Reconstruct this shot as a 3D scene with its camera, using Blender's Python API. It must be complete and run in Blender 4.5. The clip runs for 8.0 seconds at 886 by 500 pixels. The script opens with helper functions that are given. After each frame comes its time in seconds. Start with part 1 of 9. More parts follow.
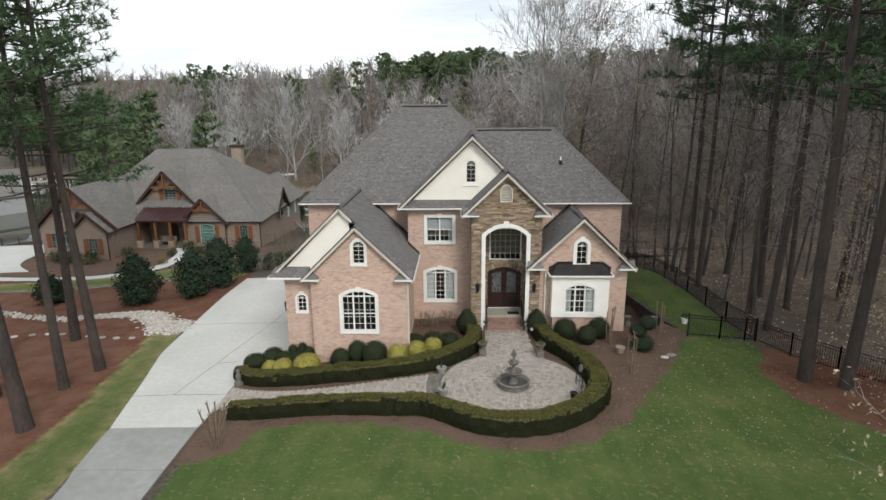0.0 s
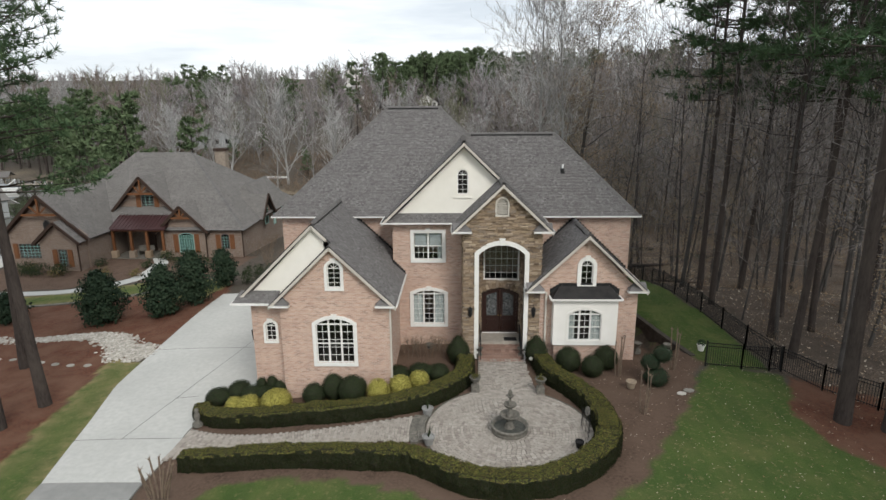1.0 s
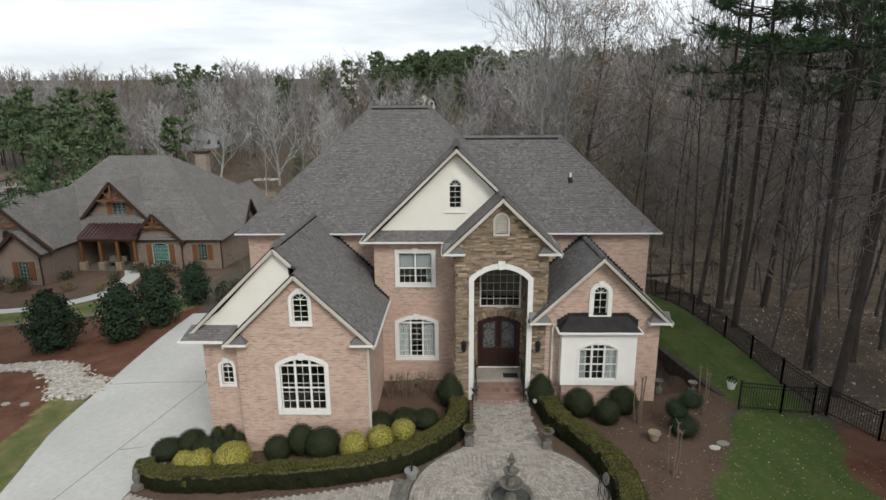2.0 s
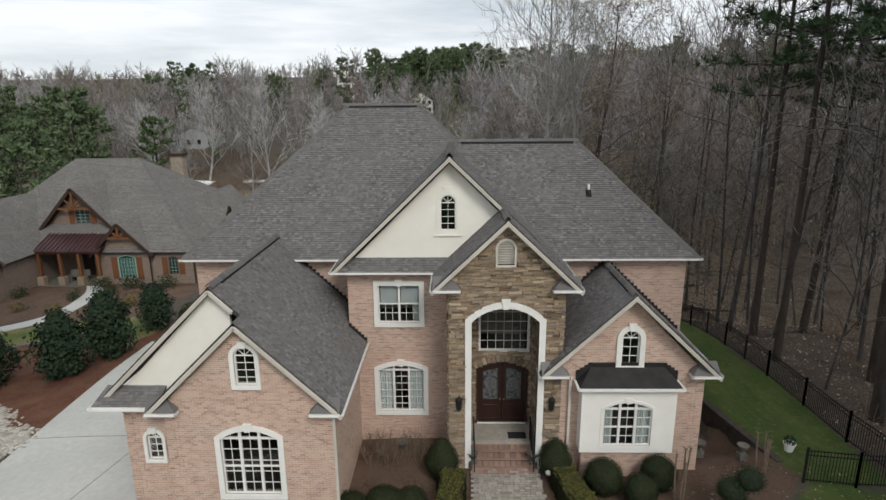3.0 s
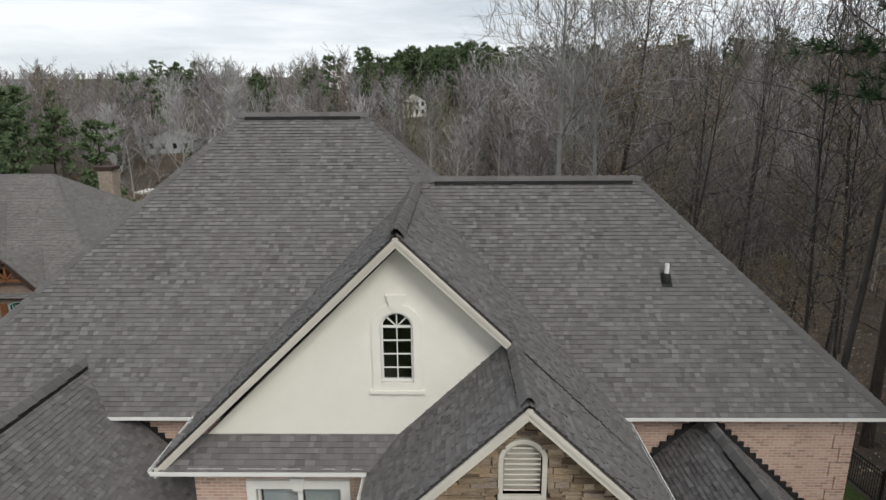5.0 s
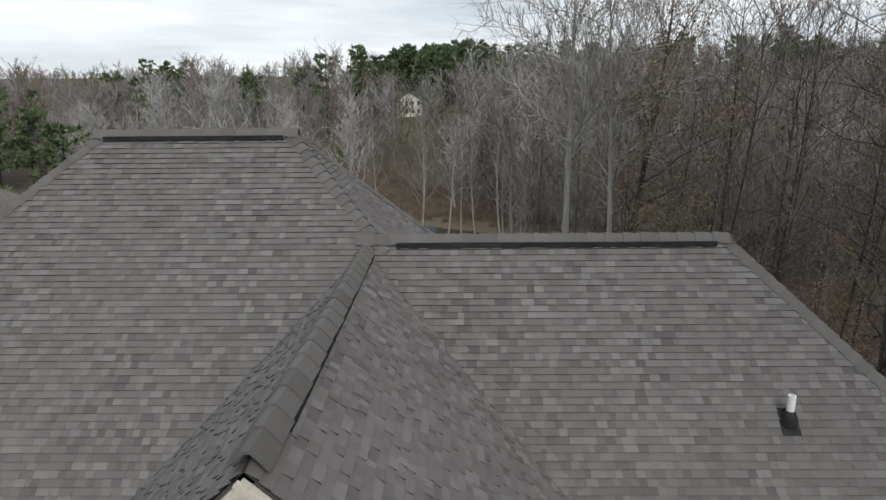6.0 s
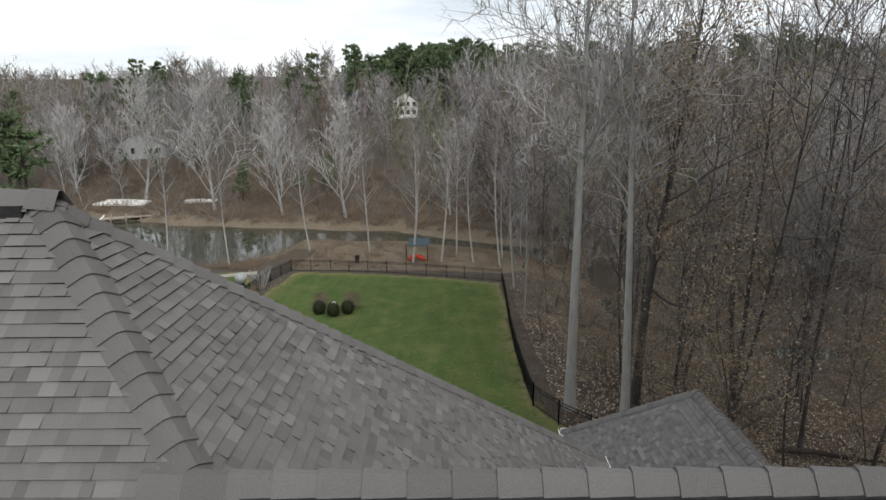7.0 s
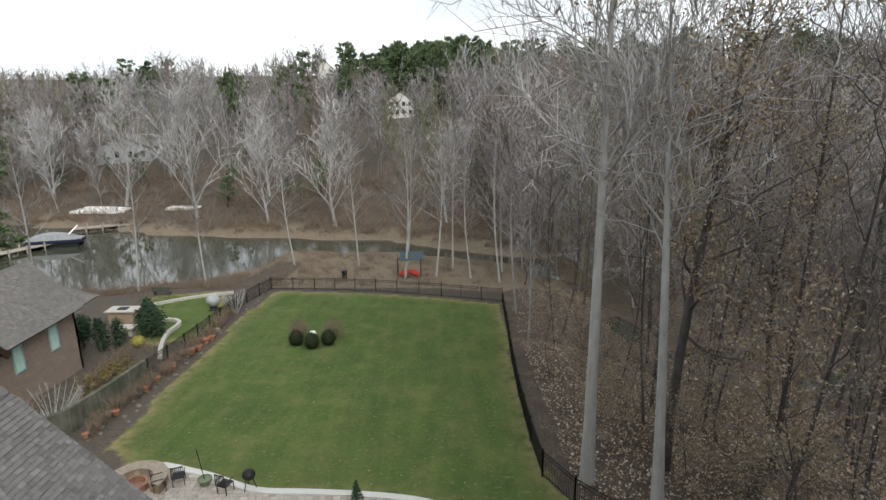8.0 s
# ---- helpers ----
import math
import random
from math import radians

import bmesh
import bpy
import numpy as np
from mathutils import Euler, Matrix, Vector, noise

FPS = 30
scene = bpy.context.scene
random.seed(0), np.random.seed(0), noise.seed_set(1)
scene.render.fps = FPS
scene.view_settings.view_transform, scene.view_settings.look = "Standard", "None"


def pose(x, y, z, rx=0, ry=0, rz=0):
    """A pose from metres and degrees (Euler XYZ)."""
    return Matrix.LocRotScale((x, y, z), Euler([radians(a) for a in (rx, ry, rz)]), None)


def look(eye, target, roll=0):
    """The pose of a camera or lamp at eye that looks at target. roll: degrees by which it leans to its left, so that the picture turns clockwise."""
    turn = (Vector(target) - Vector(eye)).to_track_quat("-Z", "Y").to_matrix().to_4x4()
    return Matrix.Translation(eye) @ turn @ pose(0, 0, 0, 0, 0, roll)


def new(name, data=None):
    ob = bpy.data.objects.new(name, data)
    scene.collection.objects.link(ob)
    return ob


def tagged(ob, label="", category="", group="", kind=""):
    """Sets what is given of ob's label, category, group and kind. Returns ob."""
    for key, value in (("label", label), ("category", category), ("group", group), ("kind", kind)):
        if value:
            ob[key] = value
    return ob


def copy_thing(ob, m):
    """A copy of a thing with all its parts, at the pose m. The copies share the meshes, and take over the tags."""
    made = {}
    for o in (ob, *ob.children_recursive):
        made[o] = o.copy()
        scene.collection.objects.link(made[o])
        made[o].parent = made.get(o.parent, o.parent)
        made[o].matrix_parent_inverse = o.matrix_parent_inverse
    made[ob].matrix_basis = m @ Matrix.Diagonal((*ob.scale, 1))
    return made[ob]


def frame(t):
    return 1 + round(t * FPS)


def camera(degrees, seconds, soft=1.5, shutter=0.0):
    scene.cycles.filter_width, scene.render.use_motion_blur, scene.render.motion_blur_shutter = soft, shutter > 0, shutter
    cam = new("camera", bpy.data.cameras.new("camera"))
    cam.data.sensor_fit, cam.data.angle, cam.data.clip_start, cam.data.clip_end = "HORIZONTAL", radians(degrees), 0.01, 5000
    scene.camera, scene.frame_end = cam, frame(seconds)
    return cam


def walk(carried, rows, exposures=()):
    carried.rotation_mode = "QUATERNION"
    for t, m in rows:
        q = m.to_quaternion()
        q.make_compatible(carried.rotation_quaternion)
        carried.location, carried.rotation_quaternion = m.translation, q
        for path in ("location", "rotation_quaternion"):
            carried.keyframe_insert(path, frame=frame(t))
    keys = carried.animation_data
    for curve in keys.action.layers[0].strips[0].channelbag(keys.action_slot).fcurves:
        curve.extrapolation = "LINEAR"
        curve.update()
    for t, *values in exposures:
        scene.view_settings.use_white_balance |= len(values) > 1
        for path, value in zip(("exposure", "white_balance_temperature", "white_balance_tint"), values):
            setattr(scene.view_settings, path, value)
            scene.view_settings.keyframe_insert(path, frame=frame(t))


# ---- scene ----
cam = camera(74.5, 8.0)
PATH = [
    (0, (-0.077, -2.349, 13.313), (-0.131, -0.412, 12.82), -0.4),
    (0.5, (0.151, -0.541, 13.341), (0.1, 1.397, 12.85), -0.4),
    (1, (0.381, 1.512, 13.377), (0.331, 3.45, 12.886), -0.4),
    (1.5, (0.55, 3.698, 13.373), (0.504, 5.637, 12.882), -0.4),
    (3, (0.934, 11.548, 13.253), (0.891, 13.485, 12.757), -0.5),
    (3.5, (1.028, 14.542, 13.202), (0.994, 16.48, 12.709), -0.4),
    (4.5, (1.431, 20.364, 13.326), (1.399, 22.303, 12.833), -0.35),
    (6, (2.039, 29.171, 13.629), (2.015, 31.108, 13.131), -0.5),
    (6.5, (2.282, 32.119, 13.702), (2.262, 34.056, 13.205), -0.5),
    (7, (2.496, 34.953, 13.835), (2.478, 36.89, 13.337), -0.6),
    (7.5, (2.685, 37.968, 14.001), (2.671, 39.904, 13.501), -0.7),
    (8, (2.928, 41.006, 14.134), (2.914, 42.941, 13.631), -0.9),
]
walk(cam, [(t, look(eye, target, roll)) for t, eye, target, roll in PATH], exposures=[(0, 0.33), (0.7, 0.24), (1.5, 0.14), (3.5, -0.04), (6.5, 0.0), (7.0, 0.25), (8, 0.48)])

# ---- sky and sun: an overcast winter day ----
world = bpy.data.worlds.new("overcast_sky")
scene.world = world
world.use_nodes = True
wn, wl = world.node_tree.nodes, world.node_tree.links
wn.clear()
sky = wn.new("ShaderNodeTexSky")
sky.sky_type, sky.sun_disc = "NISHITA", False
sky.sun_elevation, sky.sun_rotation = radians(41), radians(154)
tc = wn.new("ShaderNodeTexCoord")
mp = wn.new("ShaderNodeMapping")
mp.inputs["Scale"].default_value = (1.2, 1.2, 9.0)
cl = wn.new("ShaderNodeTexNoise")
cl.inputs["Scale"].default_value, cl.inputs["Detail"].default_value, cl.inputs["Roughness"].default_value = 2.2, 5.0, 0.55
ramp = wn.new("ShaderNodeValToRGB")
ramp.color_ramp.elements[0].position, ramp.color_ramp.elements[0].color = 0.32, (6.9, 7.5, 8.1, 1)
ramp.color_ramp.elements[1].position, ramp.color_ramp.elements[1].color = 0.62, (10.6, 10.9, 11.2, 1)
mix = wn.new("ShaderNodeMixRGB")
mix.inputs[0].default_value = 0.9
bg = wn.new("ShaderNodeBackground")
bg.inputs[1].default_value = 0.1
out = wn.new("ShaderNodeOutputWorld")
wl.new(tc.outputs["Generated"], mp.inputs[0])
wl.new(mp.outputs[0], cl.inputs["Vector"])
wl.new(cl.outputs["Fac"], ramp.inputs[0])
wl.new(sky.outputs[0], mix.inputs[1])
wl.new(ramp.outputs[0], mix.inputs[2])
wl.new(mix.outputs[0], bg.inputs[0])
wl.new(bg.outputs[0], out.inputs[0])
sun = new("sun", bpy.data.lights.new("sun", "SUN"))
sun.data.energy, sun.data.angle, sun.data.color = 1.9, radians(22), (1.0, 0.97, 0.92)
sun.matrix_world = look((0, 0, 60), (-30, 62, 0))

# ---- materials ----
def nodes(name):
    m = bpy.data.materials.new(name)
    m.use_nodes = True
    nt = m.node_tree
    nt.nodes.clear()
    o = nt.nodes.new("ShaderNodeOutputMaterial")
    b = nt.nodes.new("ShaderNodeBsdfPrincipled")
    nt.links.new(b.outputs[0], o.inputs[0])
    return m, nt, b


def rgb(c):
    return (c[0], c[1], c[2], 1.0)


def mixer(nt, fac, a, b, mode="MIX"):
    n = nt.nodes.new("ShaderNodeMixRGB")
    n.blend_type = mode
    for i, v in ((0, fac), (1, a), (2, b)):
        if hasattr(v, "links"):
            nt.links.new(v, n.inputs[i])
        elif isinstance(v, tuple):
            n.inputs[i].default_value = rgb(v)
        else:
            n.inputs[i].default_value = v
    return n.outputs[0]


def noisy(nt, scale, detail=4.0, lo=0.35, hi=0.65, vec=None, rough=0.6, stretch=None):
    """A noise in metres, spread to 0..1."""
    if vec is None:
        vec = nt.nodes.new("ShaderNodeNewGeometry").outputs["Position"]
    if stretch:
        mpn = nt.nodes.new("ShaderNodeMapping")
        mpn.inputs["Scale"].default_value = stretch
        nt.links.new(vec, mpn.inputs[0])
        vec = mpn.outputs[0]
    n = nt.nodes.new("ShaderNodeTexNoise")
    n.inputs["Scale"].default_value, n.inputs["Detail"].default_value, n.inputs["Roughness"].default_value = scale, detail, rough
    nt.links.new(vec, n.inputs["Vector"])
    r = nt.nodes.new("ShaderNodeMapRange")
    r.inputs["From Min"].default_value, r.inputs["From Max"].default_value = lo, hi
    nt.links.new(n.outputs["Fac"], r.inputs["Value"])
    return r.outputs[0]


def bumped(nt, b, height, strength=0.4, dist=0.01):
    n = nt.nodes.new("ShaderNodeBump")
    n.inputs["Strength"].default_value, n.inputs["Distance"].default_value = strength, dist
    nt.links.new(height, n.inputs["Height"])
    nt.links.new(n.outputs[0], b.inputs["Normal"])


def surface(name, c1, c2, scale=6.0, c3=None, scale3=0.5, amount3=0.5, rough=0.75, bump=0.3, fine=40.0, metal=0.0, stretch=None, spec=0.15):
    """A plain real surface: two tones in a grain, a third in broad stains, a fine relief."""
    m, nt, b = nodes(name)
    col = mixer(nt, noisy(nt, scale, stretch=stretch), c1, c2)
    if c3:
        f = nt.nodes.new("ShaderNodeMath")
        f.operation = "MULTIPLY"
        f.inputs[1].default_value = amount3
        nt.links.new(noisy(nt, scale3, 3.0), f.inputs[0])
        col = mixer(nt, f.outputs[0], col, c3)
    nt.links.new(col, b.inputs["Base Color"])
    b.inputs["Roughness"].default_value, b.inputs["Metallic"].default_value = rough, metal
    b.inputs["Specular IOR Level"].default_value = spec
    if bump:
        bumped(nt, b, noisy(nt, fine, 3.0, stretch=stretch), bump)
    return m


def piece_random(nt):
    """A number of its own for each piece, an object or an island of a joined mesh."""
    a = nt.nodes.new("ShaderNodeObjectInfo").outputs["Random"]
    g = nt.nodes.new("ShaderNodeNewGeometry").outputs["Random Per Island"]
    s = nt.nodes.new("ShaderNodeMath")
    s.operation = "ADD"
    nt.links.new(a, s.inputs[0])
    nt.links.new(g, s.inputs[1])
    f = nt.nodes.new("ShaderNodeMath")
    f.operation = "FRACT"
    nt.links.new(s.outputs[0], f.inputs[0])
    return f.outputs[0]


def pieces(name, tones, rough=0.85, grain=30.0, bump=0.35, stain=None, stain_scale=0.4, stretch=None, spec=0.08, grain_amount=0.35):
    """A surface of single pieces: each takes a tone of its own from a ramp."""
    m, nt, b = nodes(name)
    r = nt.nodes.new("ShaderNodeValToRGB")
    el = r.color_ramp.elements
    while len(el) < len(tones):
        el.new(0.5)
    for i, c in enumerate(tones):
        el[i].position, el[i].color = i / max(1, len(tones) - 1), rgb(c)
    nt.links.new(piece_random(nt), r.inputs[0])
    col = r.outputs[0]
    gr = noisy(nt, grain, 3.0, stretch=stretch)
    dark = mixer(nt, 1.0, col, (0.72, 0.72, 0.72), "MULTIPLY")
    f = nt.nodes.new("ShaderNodeMath")
    f.operation = "MULTIPLY"
    f.inputs[1].default_value = grain_amount * 2
    nt.links.new(gr, f.inputs[0])
    col = mixer(nt, f.outputs[0], col, dark)
    if stain:
        s = nt.nodes.new("ShaderNodeMath")
        s.operation = "MULTIPLY"
        s.inputs[1].default_value = 0.5
        nt.links.new(noisy(nt, stain_scale, 4.0), s.inputs[0])
        col = mixer(nt, s.outputs[0], col, stain)
    nt.links.new(col, b.inputs["Base Color"])
    b.inputs["Roughness"].default_value = rough
    b.inputs["Specular IOR Level"].default_value = spec
    bumped(nt, b, gr, bump)
    return m


def brick_material(name, c1, c2, c3, mortar, w=0.205, hgt=0.0677):
    """Running-bond brick, laid along x or y and z."""
    m, nt, b = nodes(name)
    pos = nt.nodes.new("ShaderNodeNewGeometry").outputs["Position"]
    sp = nt.nodes.new("ShaderNodeSeparateXYZ")
    nt.links.new(pos, sp.inputs[0])
    ad = nt.nodes.new("ShaderNodeMath")
    nt.links.new(sp.outputs[0], ad.inputs[0])
    nt.links.new(sp.outputs[1], ad.inputs[1])
    cb = nt.nodes.new("ShaderNodeCombineXYZ")
    nt.links.new(ad.outputs[0], cb.inputs[0])
    nt.links.new(sp.outputs[2], cb.inputs[1])
    br = nt.nodes.new("ShaderNodeTexBrick")
    br.offset, br.squash = 0.5, 1.0
    br.inputs["Scale"].default_value = 1.0
    br.inputs["Mortar Size"].default_value = 0.0075
    br.inputs["Mortar Smooth"].default_value = 0.2
    br.inputs["Brick Width"].default_value, br.inputs["Row Height"].default_value = w, hgt
    br.inputs["Color1"].default_value, br.inputs["Color2"].default_value, br.inputs["Mortar"].default_value = rgb(c1), rgb(c2), rgb(mortar)
    br.inputs["Bias"].default_value = -0.1
    nt.links.new(cb.outputs[0], br.inputs["Vector"])
    # a third, darker tone on scattered bricks
    br2 = nt.nodes.new("ShaderNodeTexBrick")
    br2.offset = 0.5
    br2.inputs["Scale"].default_value, br2.inputs["Mortar Size"].default_value = 1.0, 0.0
    br2.inputs["Brick Width"].default_value, br2.inputs["Row Height"].default_value = w, hgt
    br2.inputs["Color1"].default_value, br2.inputs["Color2"].default_value = rgb((0, 0, 0)), rgb((1, 1, 1))
    off = nt.nodes.new("ShaderNodeVectorMath")
    off.operation = "ADD"
    off.inputs[1].default_value = (w * 40, hgt * 66, 0)
    nt.links.new(cb.outputs[0], off.inputs[0])
    nt.links.new(off.outputs[0], br2.inputs["Vector"])
    pick = nt.nodes.new("ShaderNodeMapRange")
    pick.inputs["From Min"].default_value, pick.inputs["From Max"].default_value = 0.84, 0.90
    nt.links.new(br2.outputs["Color"], pick.inputs["Value"])
    notm = nt.nodes.new("ShaderNodeMath")
    notm.operation = "MULTIPLY_ADD"
    notm.inputs[1].default_value, notm.inputs[2].default_value = -1.0, 1.0
    nt.links.new(br.outputs["Fac"], notm.inputs[0])
    pm = nt.nodes.new("ShaderNodeMath")
    pm.operation = "MULTIPLY"
    nt.links.new(pick.outputs[0], pm.inputs[0])
    nt.links.new(notm.outputs[0], pm.inputs[1])
    pm2 = nt.nodes.new("ShaderNodeMath")
    pm2.operation = "MULTIPLY"
    pm2.inputs[1].default_value = 0.42
    nt.links.new(pm.outputs[0], pm2.inputs[0])
    col = mixer(nt, pm2.outputs[0], br.outputs["Color"], c3)
    st = nt.nodes.new("ShaderNodeMath")
    st.operation = "MULTIPLY"
    st.inputs[1].default_value = 0.22
    nt.links.new(noisy(nt, 0.9, 4.0), st.inputs[0])
    col = mixer(nt, st.outputs[0], col, tuple(v * 0.6 for v in c1))
    nt.links.new(col, b.inputs["Base Color"])
    b.inputs["Roughness"].default_value = 0.88
    b.inputs["Specular IOR Level"].default_value = 0.2
    bumped(nt, b, notm.outputs[0], 0.7, 0.008)
    return m


BRICK = brick_material("pink_brick", (0.575, 0.400, 0.315), (0.445, 0.275, 0.208), (0.165, 0.110, 0.088), (0.60, 0.535, 0.46))
BRICK_N = brick_material("brown_brick", (0.235, 0.172, 0.135), (0.165, 0.118, 0.092), (0.30, 0.24, 0.19), (0.29, 0.26, 0.225))
STONE = pieces("ledge_stone", [(0.150, 0.108, 0.074), (0.400, 0.305, 0.205), (0.245, 0.180, 0.125), (0.520, 0.415, 0.305), (0.180, 0.140, 0.110), (0.340, 0.255, 0.170), (0.285, 0.235, 0.190)], grain=14.0, bump=0.8, stretch=(1.160, 1.100, 3.180), grain_amount=0.45)
STONE_BACK = surface("stone_joint", (0.055, 0.045, 0.036), (0.085, 0.07, 0.058))
CAST = surface("white_cast_stone", (0.78, 0.77, 0.73), (0.72, 0.71, 0.67), 3.0, (0.62, 0.61, 0.57), 0.8, 0.35, rough=0.7, bump=0.1)
PAINT = surface("white_painted_wood", (0.78, 0.77, 0.74), (0.72, 0.71, 0.68), 2.0, (0.62, 0.6, 0.56), 0.7, 0.35, rough=0.5, bump=0.05)
TRIM = surface("cream_painted_trim", (0.60, 0.565, 0.50), (0.54, 0.505, 0.445), 2.0, (0.42, 0.39, 0.335), 0.6, 0.5, rough=0.6, bump=0.05)
STUCCO = surface("cream_stucco", (0.80, 0.775, 0.70), (0.76, 0.735, 0.66), 1.5, (0.68, 0.65, 0.57), 0.35, 0.4, rough=0.9, bump=0.25, fine=120.0)
BAYPAINT = surface("white_bay_panel", (0.80, 0.78, 0.73), (0.76, 0.74, 0.69), 1.5, (0.68, 0.66, 0.6), 0.5, 0.3, rough=0.7, bump=0.08)
SHINGLE = pieces("grey_shingle", [(0.107, 0.101, 0.099), (0.170, 0.162, 0.158), (0.143, 0.136, 0.133), (0.234, 0.225, 0.220), (0.158, 0.151, 0.148), (0.184, 0.175, 0.170), (0.117, 0.110, 0.107), (0.209, 0.200, 0.196)], rough=0.95, grain=160.0, bump=0.4, stain=(0.158, 0.149, 0.145), stain_scale=0.5, spec=0.15, grain_amount=0.3)
SHINGLE_N = pieces("weathered_shingle", [(0.14, 0.131, 0.124), (0.20, 0.188, 0.178), (0.165, 0.155, 0.147), (0.225, 0.21, 0.198)], rough=0.95, grain=120.0, bump=0.4, stain=(0.12, 0.115, 0.105), spec=0.15)
FELT = surface("roof_underlay", (0.05, 0.047, 0.045), (0.07, 0.066, 0.062))
CAPS = pieces("ridge_cap_shingle", [(0.126, 0.120, 0.116), (0.165, 0.158, 0.153), (0.143, 0.136, 0.132)], rough=0.95, grain=120.0, bump=0.4, spec=0.15)
# black of the cut edge, which also paints each course's shadow line
BUTT = surface("cut_edge_shadow_line", (0.030, 0.028, 0.027), (0.048, 0.045, 0.043), 30.0)
VENT = surface("black_ridge_vent", (0.018, 0.018, 0.018), (0.03, 0.03, 0.03), rough=0.6)
BLACK = surface("black_powder_coat", (0.012, 0.012, 0.013), (0.022, 0.022, 0.022), 30.0, rough=0.45, bump=0.05)
MAHOG = surface("mahogany_door", (0.036, 0.013, 0.009), (0.018, 0.007, 0.005), 8.0, rough=0.3, bump=0.1, stretch=(6, 6, 0.6), spec=0.5)
PVC = surface("white_pvc", (0.8, 0.8, 0.78), (0.74, 0.74, 0.72), rough=0.4, bump=0)
CONCRETE = surface("pale_concrete", (0.50, 0.50, 0.47), (0.44, 0.44, 0.415), 4.0, (0.36, 0.36, 0.34), 0.22, 0.45, rough=0.85, bump=0.2, fine=60.0)
OLDCONC = surface("damp_concrete", (0.30, 0.30, 0.285), (0.25, 0.25, 0.24), 3.0, (0.20, 0.20, 0.19), 0.3, 0.6, rough=0.75, bump=0.2, fine=60.0)
GREYSTONE = surface("weathered_cast_stone", (0.22, 0.205, 0.175), (0.13, 0.12, 0.105), 9.0, (0.07, 0.07, 0.06), 2.0, 0.55, rough=0.9, bump=0.5)
PAVER = pieces("clay_paver", [(0.335, 0.300, 0.262), (0.420, 0.385, 0.340), (0.375, 0.338, 0.298), (0.255, 0.225, 0.200), (0.400, 0.362, 0.318), (0.450, 0.415, 0.372)], grain=25.0, bump=0.4, stain=(0.30, 0.275, 0.24), stain_scale=0.5)
PAVERJOINT = surface("paver_joint_sand", (0.085, 0.078, 0.064), (0.12, 0.11, 0.09), 10.0)
REDBRICK = pieces("red_step_brick", [(0.29, 0.185, 0.145), (0.36, 0.245, 0.195), (0.23, 0.145, 0.115)], grain=25.0)
MAT = surface("black_rubber_mat", (0.015, 0.015, 0.016), (0.03, 0.03, 0.03), 30.0, rough=0.9)
TERRA = surface("terracotta", (0.33, 0.165, 0.10), (0.22, 0.10, 0.06), 8.0, rough=0.85)
GLAZED = surface("dark_glazed_pot", (0.05, 0.055, 0.05), (0.09, 0.09, 0.08), 6.0, rough=0.35)
TANPOT = surface("tan_stoneware", (0.32, 0.26, 0.19), (0.25, 0.20, 0.15), 6.0, rough=0.7)
CURTAIN = surface("white_curtain", (0.85, 0.87, 0.85), (0.72, 0.75, 0.74), 5.0, rough=0.9, bump=0.4, fine=14.0, stretch=(6, 6, 0.3))
BLIND = pieces("white_blind_slat", [(0.66, 0.68, 0.68), (0.60, 0.62, 0.63)], rough=0.6, bump=0.05)
# near-black colour that stands for the darkness of unlit rooms
ROOM_SHADE = surface("unlit_room_shade", (0.075, 0.068, 0.060), (0.055, 0.050, 0.045))
ROCK = pieces("river_rock", [(0.46, 0.435, 0.38), (0.34, 0.32, 0.285), (0.56, 0.53, 0.475), (0.26, 0.245, 0.215), (0.40, 0.37, 0.32)], grain=20.0)
WOODPOST = surface("stained_cedar", (0.19, 0.085, 0.038), (0.12, 0.052, 0.025), 10.0, rough=0.6, bump=0.3, stretch=(4, 4, 0.5))
DARKWOOD = surface("dark_stained_timber", (0.055, 0.035, 0.026), (0.035, 0.022, 0.017), 10.0, rough=0.6)
STANDSEAM = surface("burgundy_metal_roof", (0.07, 0.035, 0.035), (0.055, 0.028, 0.028), 1.0, rough=0.35, bump=0.03, metal=0.3)
SASH = surface("dark_bronze_sash", (0.10, 0.095, 0.085), (0.075, 0.07, 0.065), rough=0.5, bump=0)
TEAL = surface("teal_painted_sash", (0.26, 0.42, 0.38), (0.22, 0.36, 0.33), rough=0.5, bump=0)
LEAFTAN = pieces("dry_oak_leaf", [(0.25, 0.182, 0.115), (0.36, 0.288, 0.192), (0.17, 0.118, 0.076), (0.50, 0.430, 0.320)], rough=0.8)
FLOATLEAF = pieces("fallen_leaf", [(0.48, 0.41, 0.31), (0.28, 0.18, 0.10), (0.56, 0.51, 0.42), (0.20, 0.12, 0.07)], rough=0.8)


def foliage(name, tones, rough=0.55):
    m = pieces(name, tones, rough=max(rough, 0.7), grain=60.0, bump=0.2, spec=0.08)
    b = [n for n in m.node_tree.nodes if n.type == "BSDF_PRINCIPLED"][0]
    return m


PINE = foliage("pine_needles", [(0.048, 0.086, 0.042), (0.076, 0.122, 0.057), (0.060, 0.104, 0.055), (0.096, 0.142, 0.066)])
# distant haze is put into these lighter needle greens
PINEFAR = foliage("hazed_far_pine_needles", [(0.085, 0.125, 0.062), (0.115, 0.158, 0.080), (0.145, 0.188, 0.102)])
BOX = foliage("boxwood_leaf", [(0.026, 0.038, 0.017), (0.040, 0.055, 0.023), (0.018, 0.027, 0.013)])
# hedge leaves carry light in the top tones and shade in the sides
HEDGE_TOP = foliage("hedge_top_lit_leaf", [(0.105, 0.110, 0.028), (0.065, 0.075, 0.022), (0.175, 0.160, 0.042), (0.035, 0.040, 0.016), (0.130, 0.095, 0.038)])
